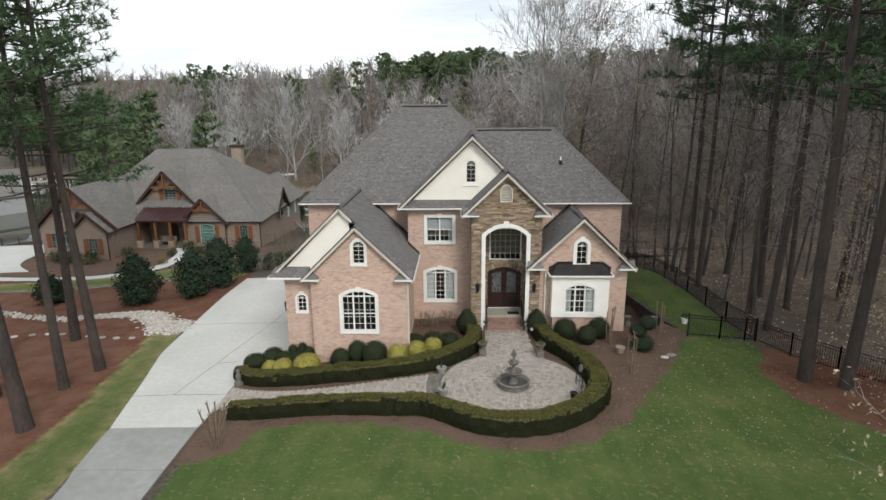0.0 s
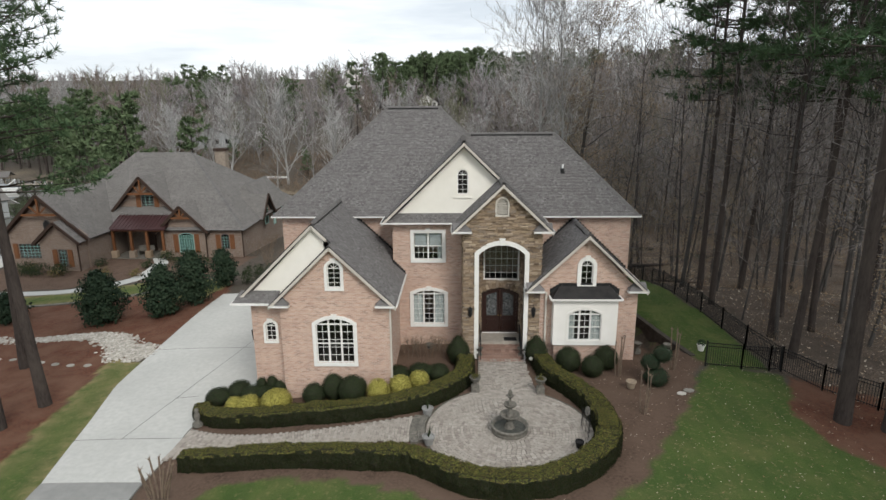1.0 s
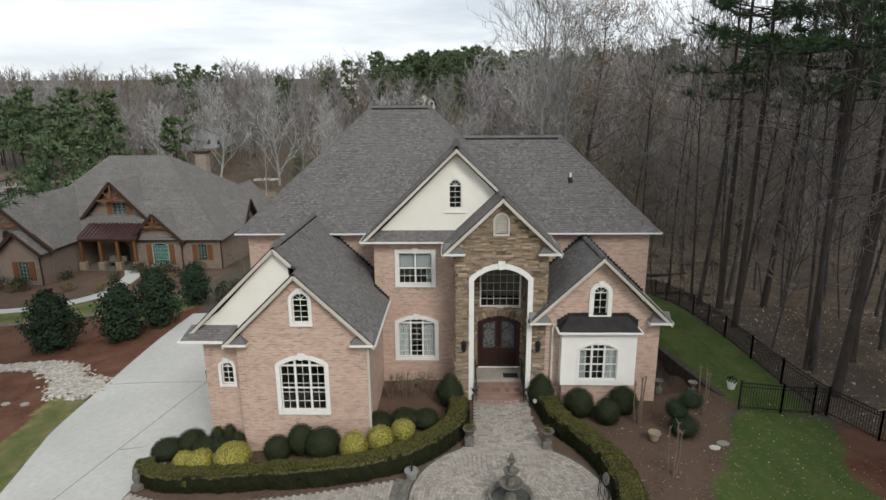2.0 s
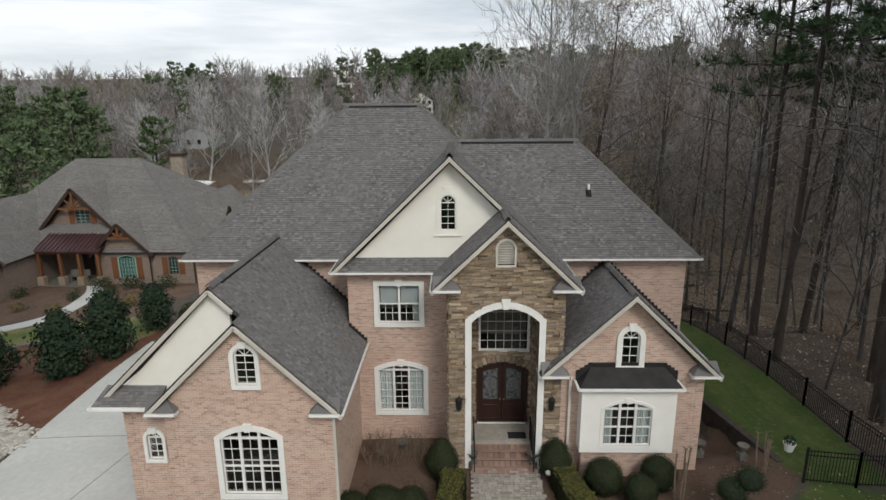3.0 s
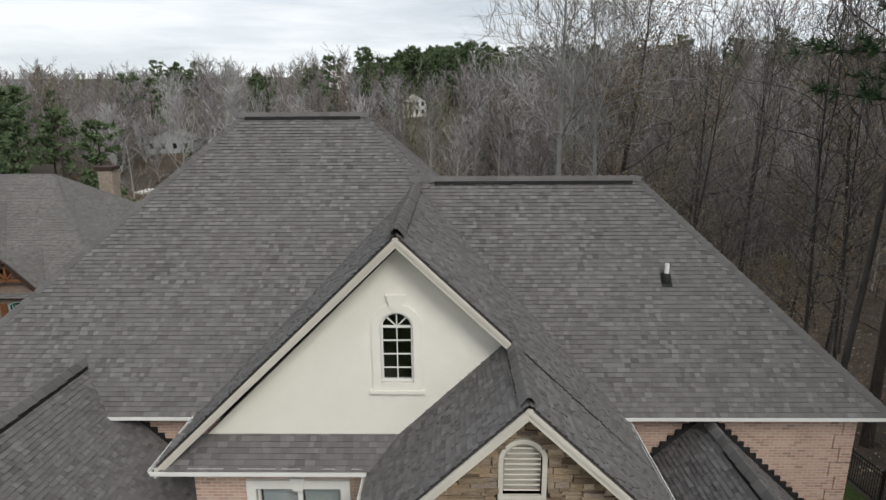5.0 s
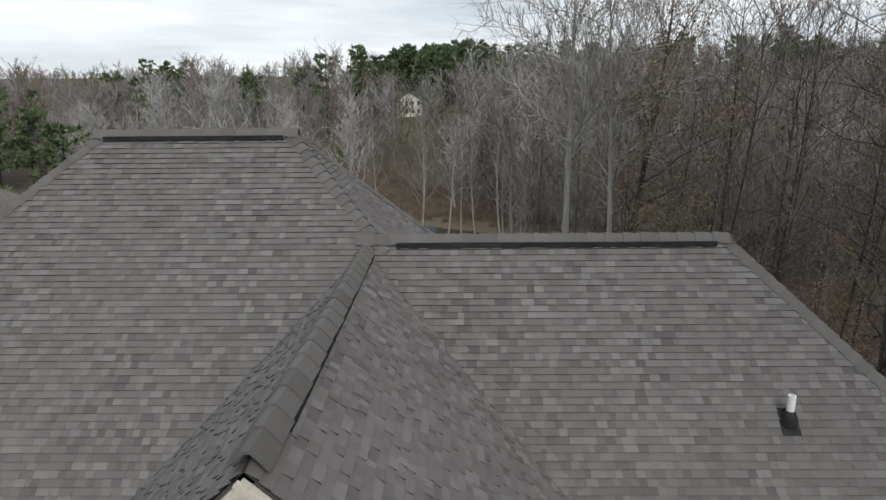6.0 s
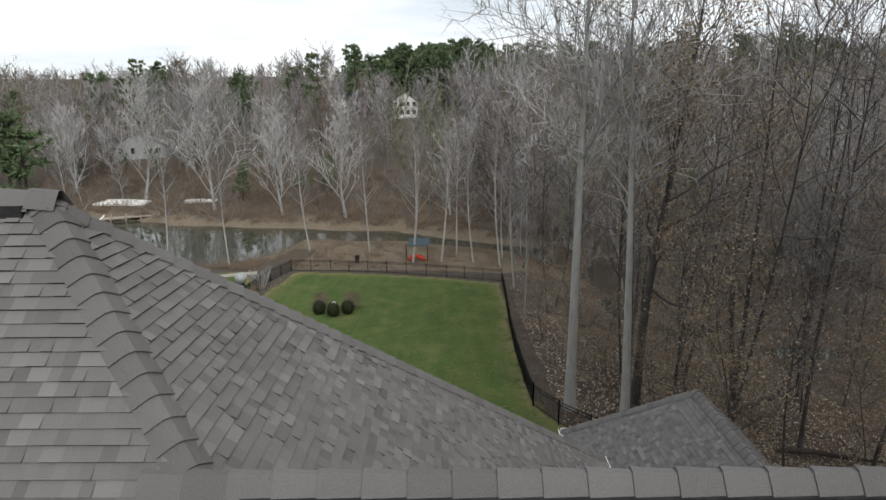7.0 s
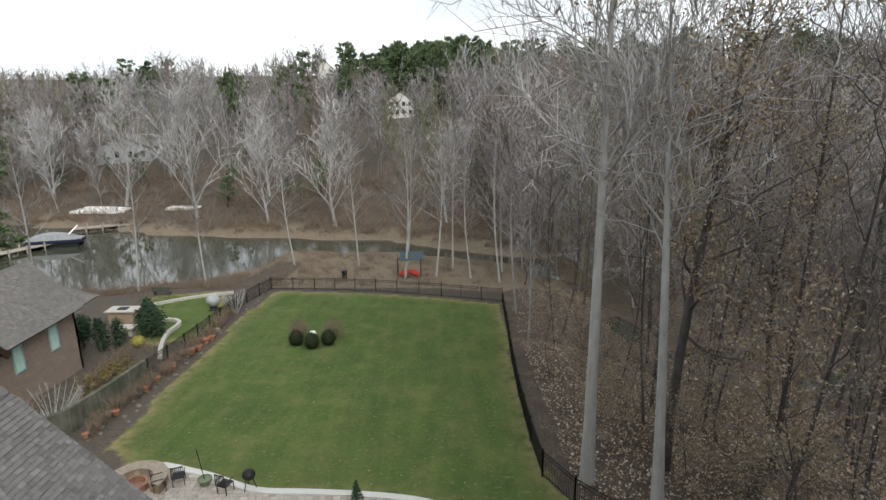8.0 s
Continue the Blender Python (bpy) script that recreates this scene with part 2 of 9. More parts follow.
HEDGE_SIDE = foliage("hedge_side_shaded_leaf", [(0.013, 0.018, 0.007), (0.021, 0.027, 0.010), (0.028, 0.024, 0.012)])
GOLD = foliage("gold_cypress_leaf", [(0.37, 0.33, 0.085), (0.47, 0.42, 0.12), (0.28, 0.265, 0.06)])
# darker gold for the core: shade between the leaves, put into colour
GOLDCORE = surface("gold_cypress_core_shade", (0.22, 0.20, 0.035), (0.10, 0.095, 0.02), 14.0, bump=0.6)
MAGNOLIA = foliage("magnolia_leaf", [(0.014, 0.026, 0.015), (0.022, 0.038, 0.021), (0.034, 0.050, 0.029)], rough=0.5)
ARBOR = foliage("arborvitae_leaf", [(0.022, 0.042, 0.024), (0.036, 0.060, 0.032)])
VIB = foliage("viburnum_leaf", [(0.16, 0.13, 0.05), (0.10, 0.095, 0.04), (0.22, 0.16, 0.07), (0.07, 0.055, 0.035)])
# core colour that paints the shade seen between leaves
COREGREEN = surface("shrub_core_shade", (0.018, 0.022, 0.012), (0.03, 0.028, 0.018), 8.0)
BARKPINE = surface("pine_bark", (0.062, 0.050, 0.044), (0.034, 0.028, 0.025), 5.0, (0.085, 0.070, 0.060), 0.8, 0.4, rough=0.95, bump=0.9, fine=9.0, stretch=(2.5, 2.5, 0.5))
BARKGREY = surface("grey_bark", (0.078, 0.071, 0.066), (0.040, 0.036, 0.033), 3.0, (0.120, 0.113, 0.107), 0.6, 0.45, rough=0.95, bump=0.6, fine=14.0, stretch=(2, 2, 0.5))
BARKPALE = surface("pale_poplar_bark", (0.33, 0.325, 0.310), (0.22, 0.215, 0.204), 2.0, (0.40, 0.395, 0.375), 0.6, 0.5, rough=0.9, bump=0.5, fine=14.0, stretch=(2, 2, 0.5))
TWIG = surface("winter_twigs", (0.250, 0.236, 0.227), (0.128, 0.116, 0.109), 0.5, (0.180, 0.146, 0.124), 0.11, 0.5, rough=0.95, bump=0)
TWIGPALE = surface("pale_twigs", (0.48, 0.470, 0.455), (0.33, 0.320, 0.308), 0.5, rough=0.95, bump=0)
# twig tones for the far hill, paled in colour to stand for haze
TWIGFAR = [surface("hazed_far_twigs_" + n, a, b, 0.35, rough=0.95, bump=0) for n, a, b in (("pale", (0.38, 0.375, 0.366), (0.27, 0.265, 0.259)), ("grey", (0.285, 0.275, 0.266), (0.205, 0.195, 0.188)), ("brown", (0.200, 0.164, 0.138), (0.140, 0.115, 0.098)), ("mauve", (0.245, 0.217, 0.213), (0.178, 0.156, 0.153)), ("olive", (0.195, 0.195, 0.130), (0.140, 0.138, 0.094)))]
BRUSH = pieces("brown_brush", [(0.165, 0.128, 0.095), (0.215, 0.165, 0.122), (0.115, 0.094, 0.075), (0.225, 0.152, 0.098)], rough=0.95, bump=0.0)


def glass_material(name, tint=(1, 1, 1)):
    m = bpy.data.materials.new(name)
    m.use_nodes = True
    nt = m.node_tree
    nt.nodes.clear()
    o = nt.nodes.new("ShaderNodeOutputMaterial")
    g = nt.nodes.new("ShaderNodeBsdfGlossy")
    g.inputs["Roughness"].default_value = 0.03
    t = nt.nodes.new("ShaderNodeBsdfTransparent")
    t.inputs[0].default_value = rgb(tint)
    f = nt.nodes.new("ShaderNodeFresnel")
    f.inputs[0].default_value = 1.5
    x = nt.nodes.new("ShaderNodeMixShader")
    nt.links.new(f.outputs[0], x.inputs[0])
    nt.links.new(t.outputs[0], x.inputs[1])
    nt.links.new(g.outputs[0], x.inputs[2])
    nt.links.new(x.outputs[0], o.inputs[0])
    return m


GLASS = glass_material("window_glass", (0.82, 0.85, 0.85))
GLASSTEAL = glass_material("teal_tinted_glass", (0.45, 0.62, 0.58))

m, nt, b = nodes("lake_water")
b.inputs["Base Color"].default_value = (0.048, 0.050, 0.036, 1)
b.inputs["Roughness"].default_value = 0.03
b.inputs["IOR"].default_value = 1.45
b.inputs["Specular IOR Level"].default_value = 0.9
bumped(nt, b, noisy(nt, 0.9, 3.0, stretch=(1, 2.5, 1)), 0.008, 0.05)
WATER = m


def ground_material():
    """Grass, red pine straw, dark mulch, leaf litter and bare woods floor with canopy shade in its colour, laid out by
    masks on the sheet.
    """
    m, nt, b = nodes("ground_cover")

    def mask(name, soft=0.22):
        a = nt.nodes.new("ShaderNodeAttribute")
        a.attribute_name = name
        w = nt.nodes.new("ShaderNodeMath")
        w.operation = "ADD"
        nt.links.new(a.outputs["Fac"], w.inputs[0])
        j = nt.nodes.new("ShaderNodeMath")
        j.operation = "MULTIPLY_ADD"
        j.inputs[1].default_value, j.inputs[2].default_value = 0.32, -0.16
        nt.links.new(noisy(nt, 2.5, 5.0), j.inputs[0])
        nt.links.new(j.outputs[0], w.inputs[1])
        r = nt.nodes.new("ShaderNodeMapRange")
        r.inputs["From Min"].default_value, r.inputs["From Max"].default_value = 0.5 - soft, 0.5 + soft
        nt.links.new(w.outputs[0], r.inputs["Value"])
        return r.outputs[0]

    # woods floor, its tones darkened to stand for shade under the trees
    wood = mixer(nt, noisy(nt, 5.0, 6.0), (0.052, 0.043, 0.036), (0.120, 0.098, 0.080))
    wood = mixer(nt, noisy(nt, 0.25, 3.0), wood, (0.088, 0.078, 0.062))
    litter = mixer(nt, noisy(nt, 9.0, 6.0, 0.4, 0.6), (0.055, 0.044, 0.036), (0.185, 0.148, 0.116))
    litter = mixer(nt, noisy(nt, 0.6, 3.0), litter, (0.078, 0.063, 0.051))
    straw = mixer(nt, noisy(nt, 7.0, 6.0), (0.145, 0.062, 0.038), (0.075, 0.036, 0.025))
    straw = mixer(nt, noisy(nt, 0.7, 3.0), straw, (0.15, 0.082, 0.055))
    mulch = mixer(nt, noisy(nt, 8.0, 6.0), (0.145, 0.098, 0.072), (0.074, 0.050, 0.038))
    mulch = mixer(nt, noisy(nt, 0.8, 3.0), mulch, (0.135, 0.092, 0.068))
    grass = mixer(nt, noisy(nt, 22.0, 6.0), (0.044, 0.078, 0.020), (0.082, 0.124, 0.034))
    thin = nt.nodes.new("ShaderNodeMath")
    thin.operation = "MULTIPLY"
    thin.inputs[1].default_value = 0.75
    nt.links.new(noisy(nt, 0.55, 5.0, 0.45, 0.75), thin.inputs[0])
    grass = mixer(nt, thin.outputs[0], grass, (0.140, 0.138, 0.056))
    dk = nt.nodes.new("ShaderNodeMath")
    dk.operation = "MULTIPLY"
    dk.inputs[1].default_value = 0.7
    nt.links.new(noisy(nt, 0.3, 4.0, 0.4, 0.7), dk.inputs[0])
    grass = mixer(nt, dk.outputs[0], grass, (0.044, 0.074, 0.023))
    stripe = nt.nodes.new("ShaderNodeMath")
    stripe.operation = "MULTIPLY"
    stripe.inputs[1].default_value = 0.32
    nt.links.new(noisy(nt, 1.3, 4.0, 0.42, 0.62, stretch=(1.0, 0.10, 1.0)), stripe.inputs[0])
    grass = mixer(nt, stripe.outputs[0], grass, (0.108, 0.140, 0.041))
    fleck = nt.nodes.new("ShaderNodeMath")
    fleck.operation = "MULTIPLY"
    fleck.inputs[1].default_value = 0.6
    nt.links.new(noisy(nt, 5.0, 6.0, 0.56, 0.66), fleck.inputs[0])
    grass = mixer(nt, fleck.outputs[0], grass, (0.17, 0.155, 0.07))
    rim = nt.nodes.new("ShaderNodeAttribute")
    rim.attribute_name = "rim"
    rn = nt.nodes.new("ShaderNodeMath")
    rn.operation = "MULTIPLY"
    nt.links.new(rim.outputs["Fac"], rn.inputs[0])
    nt.links.new(noisy(nt, 1.5, 5.0, 0.3, 0.6), rn.inputs[1])
    grass = mixer(nt, rn.outputs[0], grass, (0.23, 0.19, 0.095))
    tan = mixer(nt, noisy(nt, 4.0, 5.0), (0.215, 0.178, 0.130), (0.125, 0.098, 0.070))
    col = mixer(nt, mask("litter", 0.35), wood, litter)
    col = mixer(nt, mask("bank", 0.3), col, tan)
    col = mixer(nt, mask("straw"), col, straw)
    col = mixer(nt, mask("mulch"), col, mulch)
    col = mixer(nt, mask("lawn"), col, grass)
    nt.links.new(col, b.inputs["Base Color"])
    b.inputs["Roughness"].default_value = 0.95
    b.inputs["Specular IOR Level"].default_value = 0.1
    bumped(nt, b, noisy(nt, 30.0, 5.0), 0.6, 0.03)
    return m


GROUND = ground_material()

# ---- building helpers ----
from mathutils.geometry import tessellate_polygon


def ss(a, b, v):
    """A smooth step from 0 at a to 1 at b."""
    t = np.clip((np.asarray(v, float) - a) / (b - a), 0, 1)
    return t * t * (3 - 2 * t)


def mesh_of(name, verts, faces, material, smooth=False):
    me = bpy.data.meshes.new(name)
    me.from_pydata([tuple(map(float, v)) for v in verts], [], faces)
    me.materials.append(material)
    if smooth:
        me.polygons.foreach_set("use_smooth", [True] * len(me.polygons))
    me.update()
    return me


def np_mesh(name, verts, faces, material, smooth=False):
    """A mesh from numpy arrays of corners and of triangles or quads."""
    me = bpy.data.meshes.new(name)
    n, k = faces.shape
    me.vertices.add(len(verts))
    me.vertices.foreach_set("co", np.ascontiguousarray(verts, dtype=np.float32).ravel())
    me.loops.add(n * k)
    me.loops.foreach_set("vertex_index", np.ascontiguousarray(faces, dtype=np.int32).ravel())
    me.polygons.add(n)
    me.polygons.foreach_set("loop_start", np.arange(0, n * k, k, dtype=np.int32))
    me.materials.append(material)
    if smooth:
        me.polygons.foreach_set("use_smooth", np.ones(n, dtype=bool))
    me.update(calc_edges=True)
    return me


def part(name, bm, material, parent=None, label="", smooth=False):
    """Links a bmesh as one mesh object, under a thing or a part."""
    me = bpy.data.meshes.new(name)
    bm.normal_update()
    bm.to_mesh(me)
    bm.free()
    me.materials.append(material)
    if smooth:
        me.polygons.foreach_set("use_smooth", [True] * len(me.polygons))
    ob = new(name, me)
    ob.parent = parent
    return tagged(ob, label)


def mpart(name, me, parent=None, label=""):
    ob = new(name, me)
    ob.parent = parent
    return tagged(ob, label)


def thing(name, label, category, group="", at=(0, 0, 0), kind=""):
    ob = new(name)
    ob.location = at
    ob.empty_display_size = 0.2
    return tagged(ob, label, category, group, kind)


def box(bm, x0, x1, y0, y1, z0, z1, bevel=0.0):
    vs = [bm.verts.new((x, y, z)) for z in (z0, z1) for y in (y0, y1) for x in (x0, x1)]
    fs = [bm.faces.new([vs[i] for i in f]) for f in ((0, 2, 3, 1), (4, 5, 7, 6), (0, 1, 5, 4), (2, 6, 7, 3), (0, 4, 6, 2), (1, 3, 7, 5))]
    if bevel:
        es = {e for f in fs for e in f.edges}
        bmesh.ops.bevel(bm, geom=list(es), offset=bevel, segments=1, affect="EDGES")
    return bm


def nbox(*a, bevel=0.0):
    return box(bmesh.new(), *a, bevel=bevel)


def beam(bm, p, q, w, hgt, up=(0, 0, 1), drop=0.0):
    """A board from p to q, w wide and hgt high."""
    p, q = Vector(p), Vector(q)
    d = (q - p).normalized()
    s = d.cross(Vector(up)).normalized() * (w / 2)
    u = s.cross(d).normalized() * (hgt / 2)
    o = u.normalized() * drop
    vs = [bm.verts.new(e + o + a * s + b * u) for e in (p, q) for a, b in ((-1, -1), (1, -1), (1, 1), (-1, 1))]
    for f in ((0, 1, 2, 3), (7, 6, 5, 4), (0, 4, 5, 1), (1, 5, 6, 2), (2, 6, 7, 3), (3, 7, 4, 0)):
        bm.faces.new([vs[i] for i in f])
    return bm


def lathe(bm, profile, at=(0, 0, 0), n=20, squash=1.0):
    """A turned body from (radius, height) rows."""
    rings = []
    for r, z in profile:
        if r < 1e-4:
            rings.append([bm.verts.new((at[0], at[1], at[2] + z))])
        else:
            rings.append([bm.verts.new((at[0] + r * math.cos(2 * math.pi * i / n), at[1] + squash * r * math.sin(2 * math.pi * i / n), at[2] + z)) for i in range(n)])
    for a, b in zip(rings, rings[1:]):
        for i in range(n):
            j = (i + 1) % n
            c = [a[i % len(a)], a[j % len(a)], b[j % len(b)], b[i % len(b)]]
            c = list(dict.fromkeys(c))
            if len(c) > 2:
                bm.faces.new(c)
    return bm


def arc_top(x0, x1, z0, spring, rise, n=10):
    """The outline of an opening with a segmental or round head."""
    out = [(x0, z0), (x1, z0)]
    w = (x1 - x0) / 2
    c = (x0 + x1) / 2
    if rise < 0.01:
        return out + [(x1, spring), (x0, spring)]
    r = (w * w + rise * rise) / (2 * rise)
    a = math.asin(min(1, w / r))
    if rise > w:
        a = math.pi - a
    for i in range(n + 1):
        t = a - 2 * a * i / n
        out.append((c + r * math.sin(t), spring + rise - r + r * math.cos(t)))
    return out


def plate(bm, outline, holes, y0, y1, side=None):
    """A flat body with openings: outline and holes in (u, z), from y0 to y1. side: None along x, or a function that turns (u, y, z) into a place."""
    put = side or (lambda u, y, z: (u, y, z))
    loops = [outline, *holes]
    flat = [p for l in loops for p in l]
    tris = tessellate_polygon([[Vector((u, z, 0)) for u, z in l] for l in loops])
    f = [bm.verts.new(put(u, y0, z)) for u, z in flat]
    k = [bm.verts.new(put(u, y1, z)) for u, z in flat]
    for t in tris:
        if len(set(t)) == 3:
            bm.faces.new([f[i] for i in t])
            bm.faces.new([k[i] for i in reversed(t)])
    s = 0
    for l in loops:
        n = len(l)
        for i in range(n):
            j = (i + 1) % n
            bm.faces.new([f[s + i], f[s + j], k[s + j], k[s + i]])
        s += n
    bmesh.ops.recalc_face_normals(bm, faces=bm.faces)
    return bm


def clip(poly, a, b):
    """Keeps of a polygon in the plane what lies left of the line from a to b."""
    out = []
    n = len(poly)
    ex, ey = b[0] - a[0], b[1] - a[1]
    for i in range(n):
        p, q = poly[i], poly[(i + 1) % n]
        dp = ex * (p[1] - a[1]) - ey * (p[0] - a[0])
        dq = ex * (q[1] - a[1]) - ey * (q[0] - a[0])
        if dp >= 0:
            out.append(p)
        if dp * dq < 0:
            t = dp / (dp - dq)
            out.append((p[0] + t * (q[0] - p[0]), p[1] + t * (q[1] - p[1])))
    return out


def inside(poly, x, y):
    """Which of the places lie in a polygon."""
    x, y = np.asarray(x, float), np.asarray(y, float)
    res = np.zeros(np.broadcast(x, y).shape, bool)
    n = len(poly)
    for i in range(n):
        (x1, y1), (x2, y2) = poly[i], poly[(i + 1) % n]
        if y1 == y2:
            continue
        res ^= ((y1 > y) != (y2 > y)) & (x < (x2 - x1) * (y - y1) / (y2 - y1) + x1)
    return res


def smooth_line(pts, n=8, closed=False):
    """A Catmull-Rom curve through points."""
    P = [np.array(p, float) for p in pts]
    k = len(P)
    out = []
    for i in range(k if closed else k - 1):
        a, b, c, d = (P[(i + j) % k] if closed else P[min(max(i + j, 0), k - 1)] for j in (-1, 0, 1, 2))
        for s in range(n):
            t = s / n
            out.append(0.5 * (2 * b + (c - a) * t + (2 * a - 5 * b + 4 * c - d) * t * t + (3 * b - a - 3 * c + d) * t ** 3))
    if not closed:
        out.append(P[-1])
    return out


# ---- the lie of the land ----
WATER_Z = -6.5


def shore_near(x):
    """The near bank; a low tongue of land runs out at its right half."""
    x = np.asarray(x, float)
    left = 109 - 6.5 * ss(-19, -38, x) - 46 * ss(-42, -66, x)
    right = np.interp(x, (-23.5, -20.8, -19.2, -9.5, -5, 1, 9, 16), (108.3, 111.5, 120.6, 118.6, 119.2, 116.3, 113.0, 109.0))
    return np.where(x < -23.5, left, right)


def shore_far(x):
    return np.interp(np.asarray(x, float), (-150, -72, -60, -42, -32, -16, -6, 1, 9, 16, 40), (172, 140, 139.5, 131.5, 130.4, 127.6, 126.3, 121.8, 117.4, 114, 122))


def height(x, y):
    x, y = np.broadcast_arrays(np.asarray(x, float), np.asarray(y, float))
    fx = -0.1 - 1.15 * ss(-1, -13, x) - 1.1 * ss(-13, -36, x) - 0.5 * ss(13, 19, x) - 2.2 * ss(19, 40, x)
    g = -2.3 - 0.0655 * np.clip(y - 58, -8, 44) - 1.0 * ss(98, 112, y)
    w = ss(38, 58, y)
    z = fx * (1 - w) + np.minimum(fx, g) * w
    z = z - 4.2 * ss(9.5, 24, x) * ss(44, 66, y) * (1 - ss(110, 150, y))
    z = z - 1.5 * ss(-45, -70, x) * ss(40, 70, y)
    near, far = shore_near(x), shore_far(x)
    # the far side rises to a wooded hill
    d = y - far
    hill = WATER_Z + 0.3 + 0.125 * np.clip(d, 0, 125) + 0.082 * np.clip(d - 125, 0, 420) + 0.6 * np.sin(x * 0.05) * ss(10, 60, d) + 5.0 * ss(10, 120, x) * ss(20, 160, d) - 2.0 * ss(-20, -160, x) * ss(60, 240, d)
    z = np.where(d > 0, hill, z)
    z = np.where(d > -10, z * ss(-4, 3, d) + np.minimum(z, WATER_Z + 0.3) * (1 - ss(-4, 3, d)), z)
    wet = ss(0, 2.2, y - near) * (1 - ss(-1.6, 0.4, y - far)) * (1 - ss(13, 17, x))
    z = z * (1 - wet) + (WATER_Z - 0.9) * wet
    lip = ss(-8, 0, y - near) * (1 - wet) * (y < near + 5) * (1 - ss(13, 17, x))
    z = z * (1 - lip) + np.minimum(z, WATER_Z + 0.25) * lip
    pat = ss(-14.5, -12.5, x) * ss(8.6, 6.8, x) * ss(48.5, 50.5, y) * ss(65.4, 63.6, y)
    z = z * (1 - pat) + np.minimum(z, -2.56) * pat
    # wet hollow in the woods to the right, and the sunken way beside the house
    z = z - 1.1 * ss(3.2, 0.6, np.hypot((x - 26.5) / 2.0, y - 90.0)) - 1.1 * ss(2.6, 0.6, np.hypot((x - 34.5) / 2.2, y - 83.5)) - 1.0 * ss(2.4, 0.6, np.hypot(x - 20.5, (y - 95.0) / 2.5))
    edge = np.interp(y, (31.0, 34.5, 38.0, 42.0, 46.0), (13.2, 12.45, 11.85, 11.45, 11.3))
    z = z - 1.3 * ss(31.2, 34.0, y) * ss(edge + 0.1, edge - 0.35, x) * (x > 9.0) * ss(50, 44, y)
    return z


def hz(x, y):
    return float(height(x, y))


# outlines of the planted places
LAWN_FRONT = [(-10.2, -30), (30, -30), (24, 8), (20.5, 17), (17.6, 21), (15.6, 23.3), (15.4, 25.5), (16.6, 27.6), (17.3, 29.6), (13.9, 30.2), (12.4, 28.6), (11.6, 27.0), (10.2, 24.8), (8.7, 22.6), (7.6, 20.8), (6.2, 19.4), (4.9, 18.6), (3.5, 18.2), (1.5, 18.25), (-0.1, 18.7), (-1.6, 19.5), (-2.8, 20.0), (-5.1, 20.6), (-7.5, 21.0), (-9.2, 21.1), (-9.6, 19.3), (-10.8, 18.8), (-11.7, 18.6), (-11.8, -30)]
LAWN_SIDE = [(13.4, 30.3), (17.1, 30.3), (16.8, 36), (16.6, 44), (16.3, 52), (11.4, 52), (11.2, 40)]
LAWN_STRIP = [(-15.3, -30), (-16.0, 20.8), (-17.9, 29.6), (-18.2, 33.0), (-20.5, 33.4), (-19.9, 29.0), (-19.3, 24.0), (-19.0, 18.0), (-19.5, -30)]
LAWN_REAR = [(-14.4, 67.2), (-11.6, 64.9), (-5.7, 63.0), (-0.9, 62.8), (3.0, 61.5), (6.2, 60.0), (8.8, 58.5), (12, 57.2), (13, 55), (14.5, 52), (16.3, 50), (16.2, 53), (11.5, 59.8), (7.9, 62.6), (7.2, 66), (7.2, 73.9), (7.9, 92.6), (1.0, 95.2), (-4.3, 96.9), (-10, 97.8), (-15.0, 98.3), (-15.3, 89.3), (-15.0, 74.5)]
LAWN_N1 = [(-19.8, 44), (-19, 49.5), (-23, 51), (-28, 50.2), (-34, 48), (-44, 46.0), (-44, 43.6), (-34, 45), (-27, 47)]
LAWN_N2 = [(-17.5, 92), (-17.2, 84.5), (-20.0, 82), (-26, 88), (-27, 97), (-21, 99)]
MULCH_N = [(-44, 48.9), (-38.5, 49.0), (-33.5, 49.8), (-30.8, 51.8), (-27.6, 50.6), (-22, 50.5), (-21, 61.4), (-31, 63.5), (-36.5, 60), (-44.5, 57)]
MULCH_FRONT = [(-12.0, 18.6), (-10.0, 17.9), (-8.0, 18.9), (-5.0, 19.4), (-2.5, 18.9), (-0.5, 17.7), (2.0, 16.9), (5.0, 17.5), (8.0, 19.3), (9.6, 21.8), (10.8, 24.4), (11.8, 27.2), (12.5, 29.4), (13.6, 30.2), (13, 34), (11, 36), (11, 60), (-12, 60), (-12, 30)]
STRAW_LEFT = [(-18.6, -30), (-18.5, 18), (-18.9, 24.0), (-19.6, 29.0), (-20.3, 33.2), (-18.0, 33.3), (-18.2, 46), (-19.5, 50), (-24, 50), (-30, 48.5), (-38, 47.5), (-52, 46), (-60, 20), (-60, -30)]
STRAW_R = [(24.5, 8), (20, 17), (17.4, 20.6), (15.2, 23.2), (15.0, 25.8), (16.4, 27.9), (17.6, 29.6), (30, 22), (36, 8)]
LITTER = [(17.3, 29), (23, 22), (45, -30), (90, -30), (90, 120), (8.2, 104), (8.0, 93), (7.5, 63), (12, 60), (16.6, 52), (16.9, 36)]
BANK = [(-16, 100), (-16, 116), (-5, 119), (12, 121), (12, 126), (-14, 126), (-30, 129), (-60, 147), (-60, 152), (-30, 135), (-8, 132), (20, 133), (20, 104), (8.2, 97), (0, 99)]


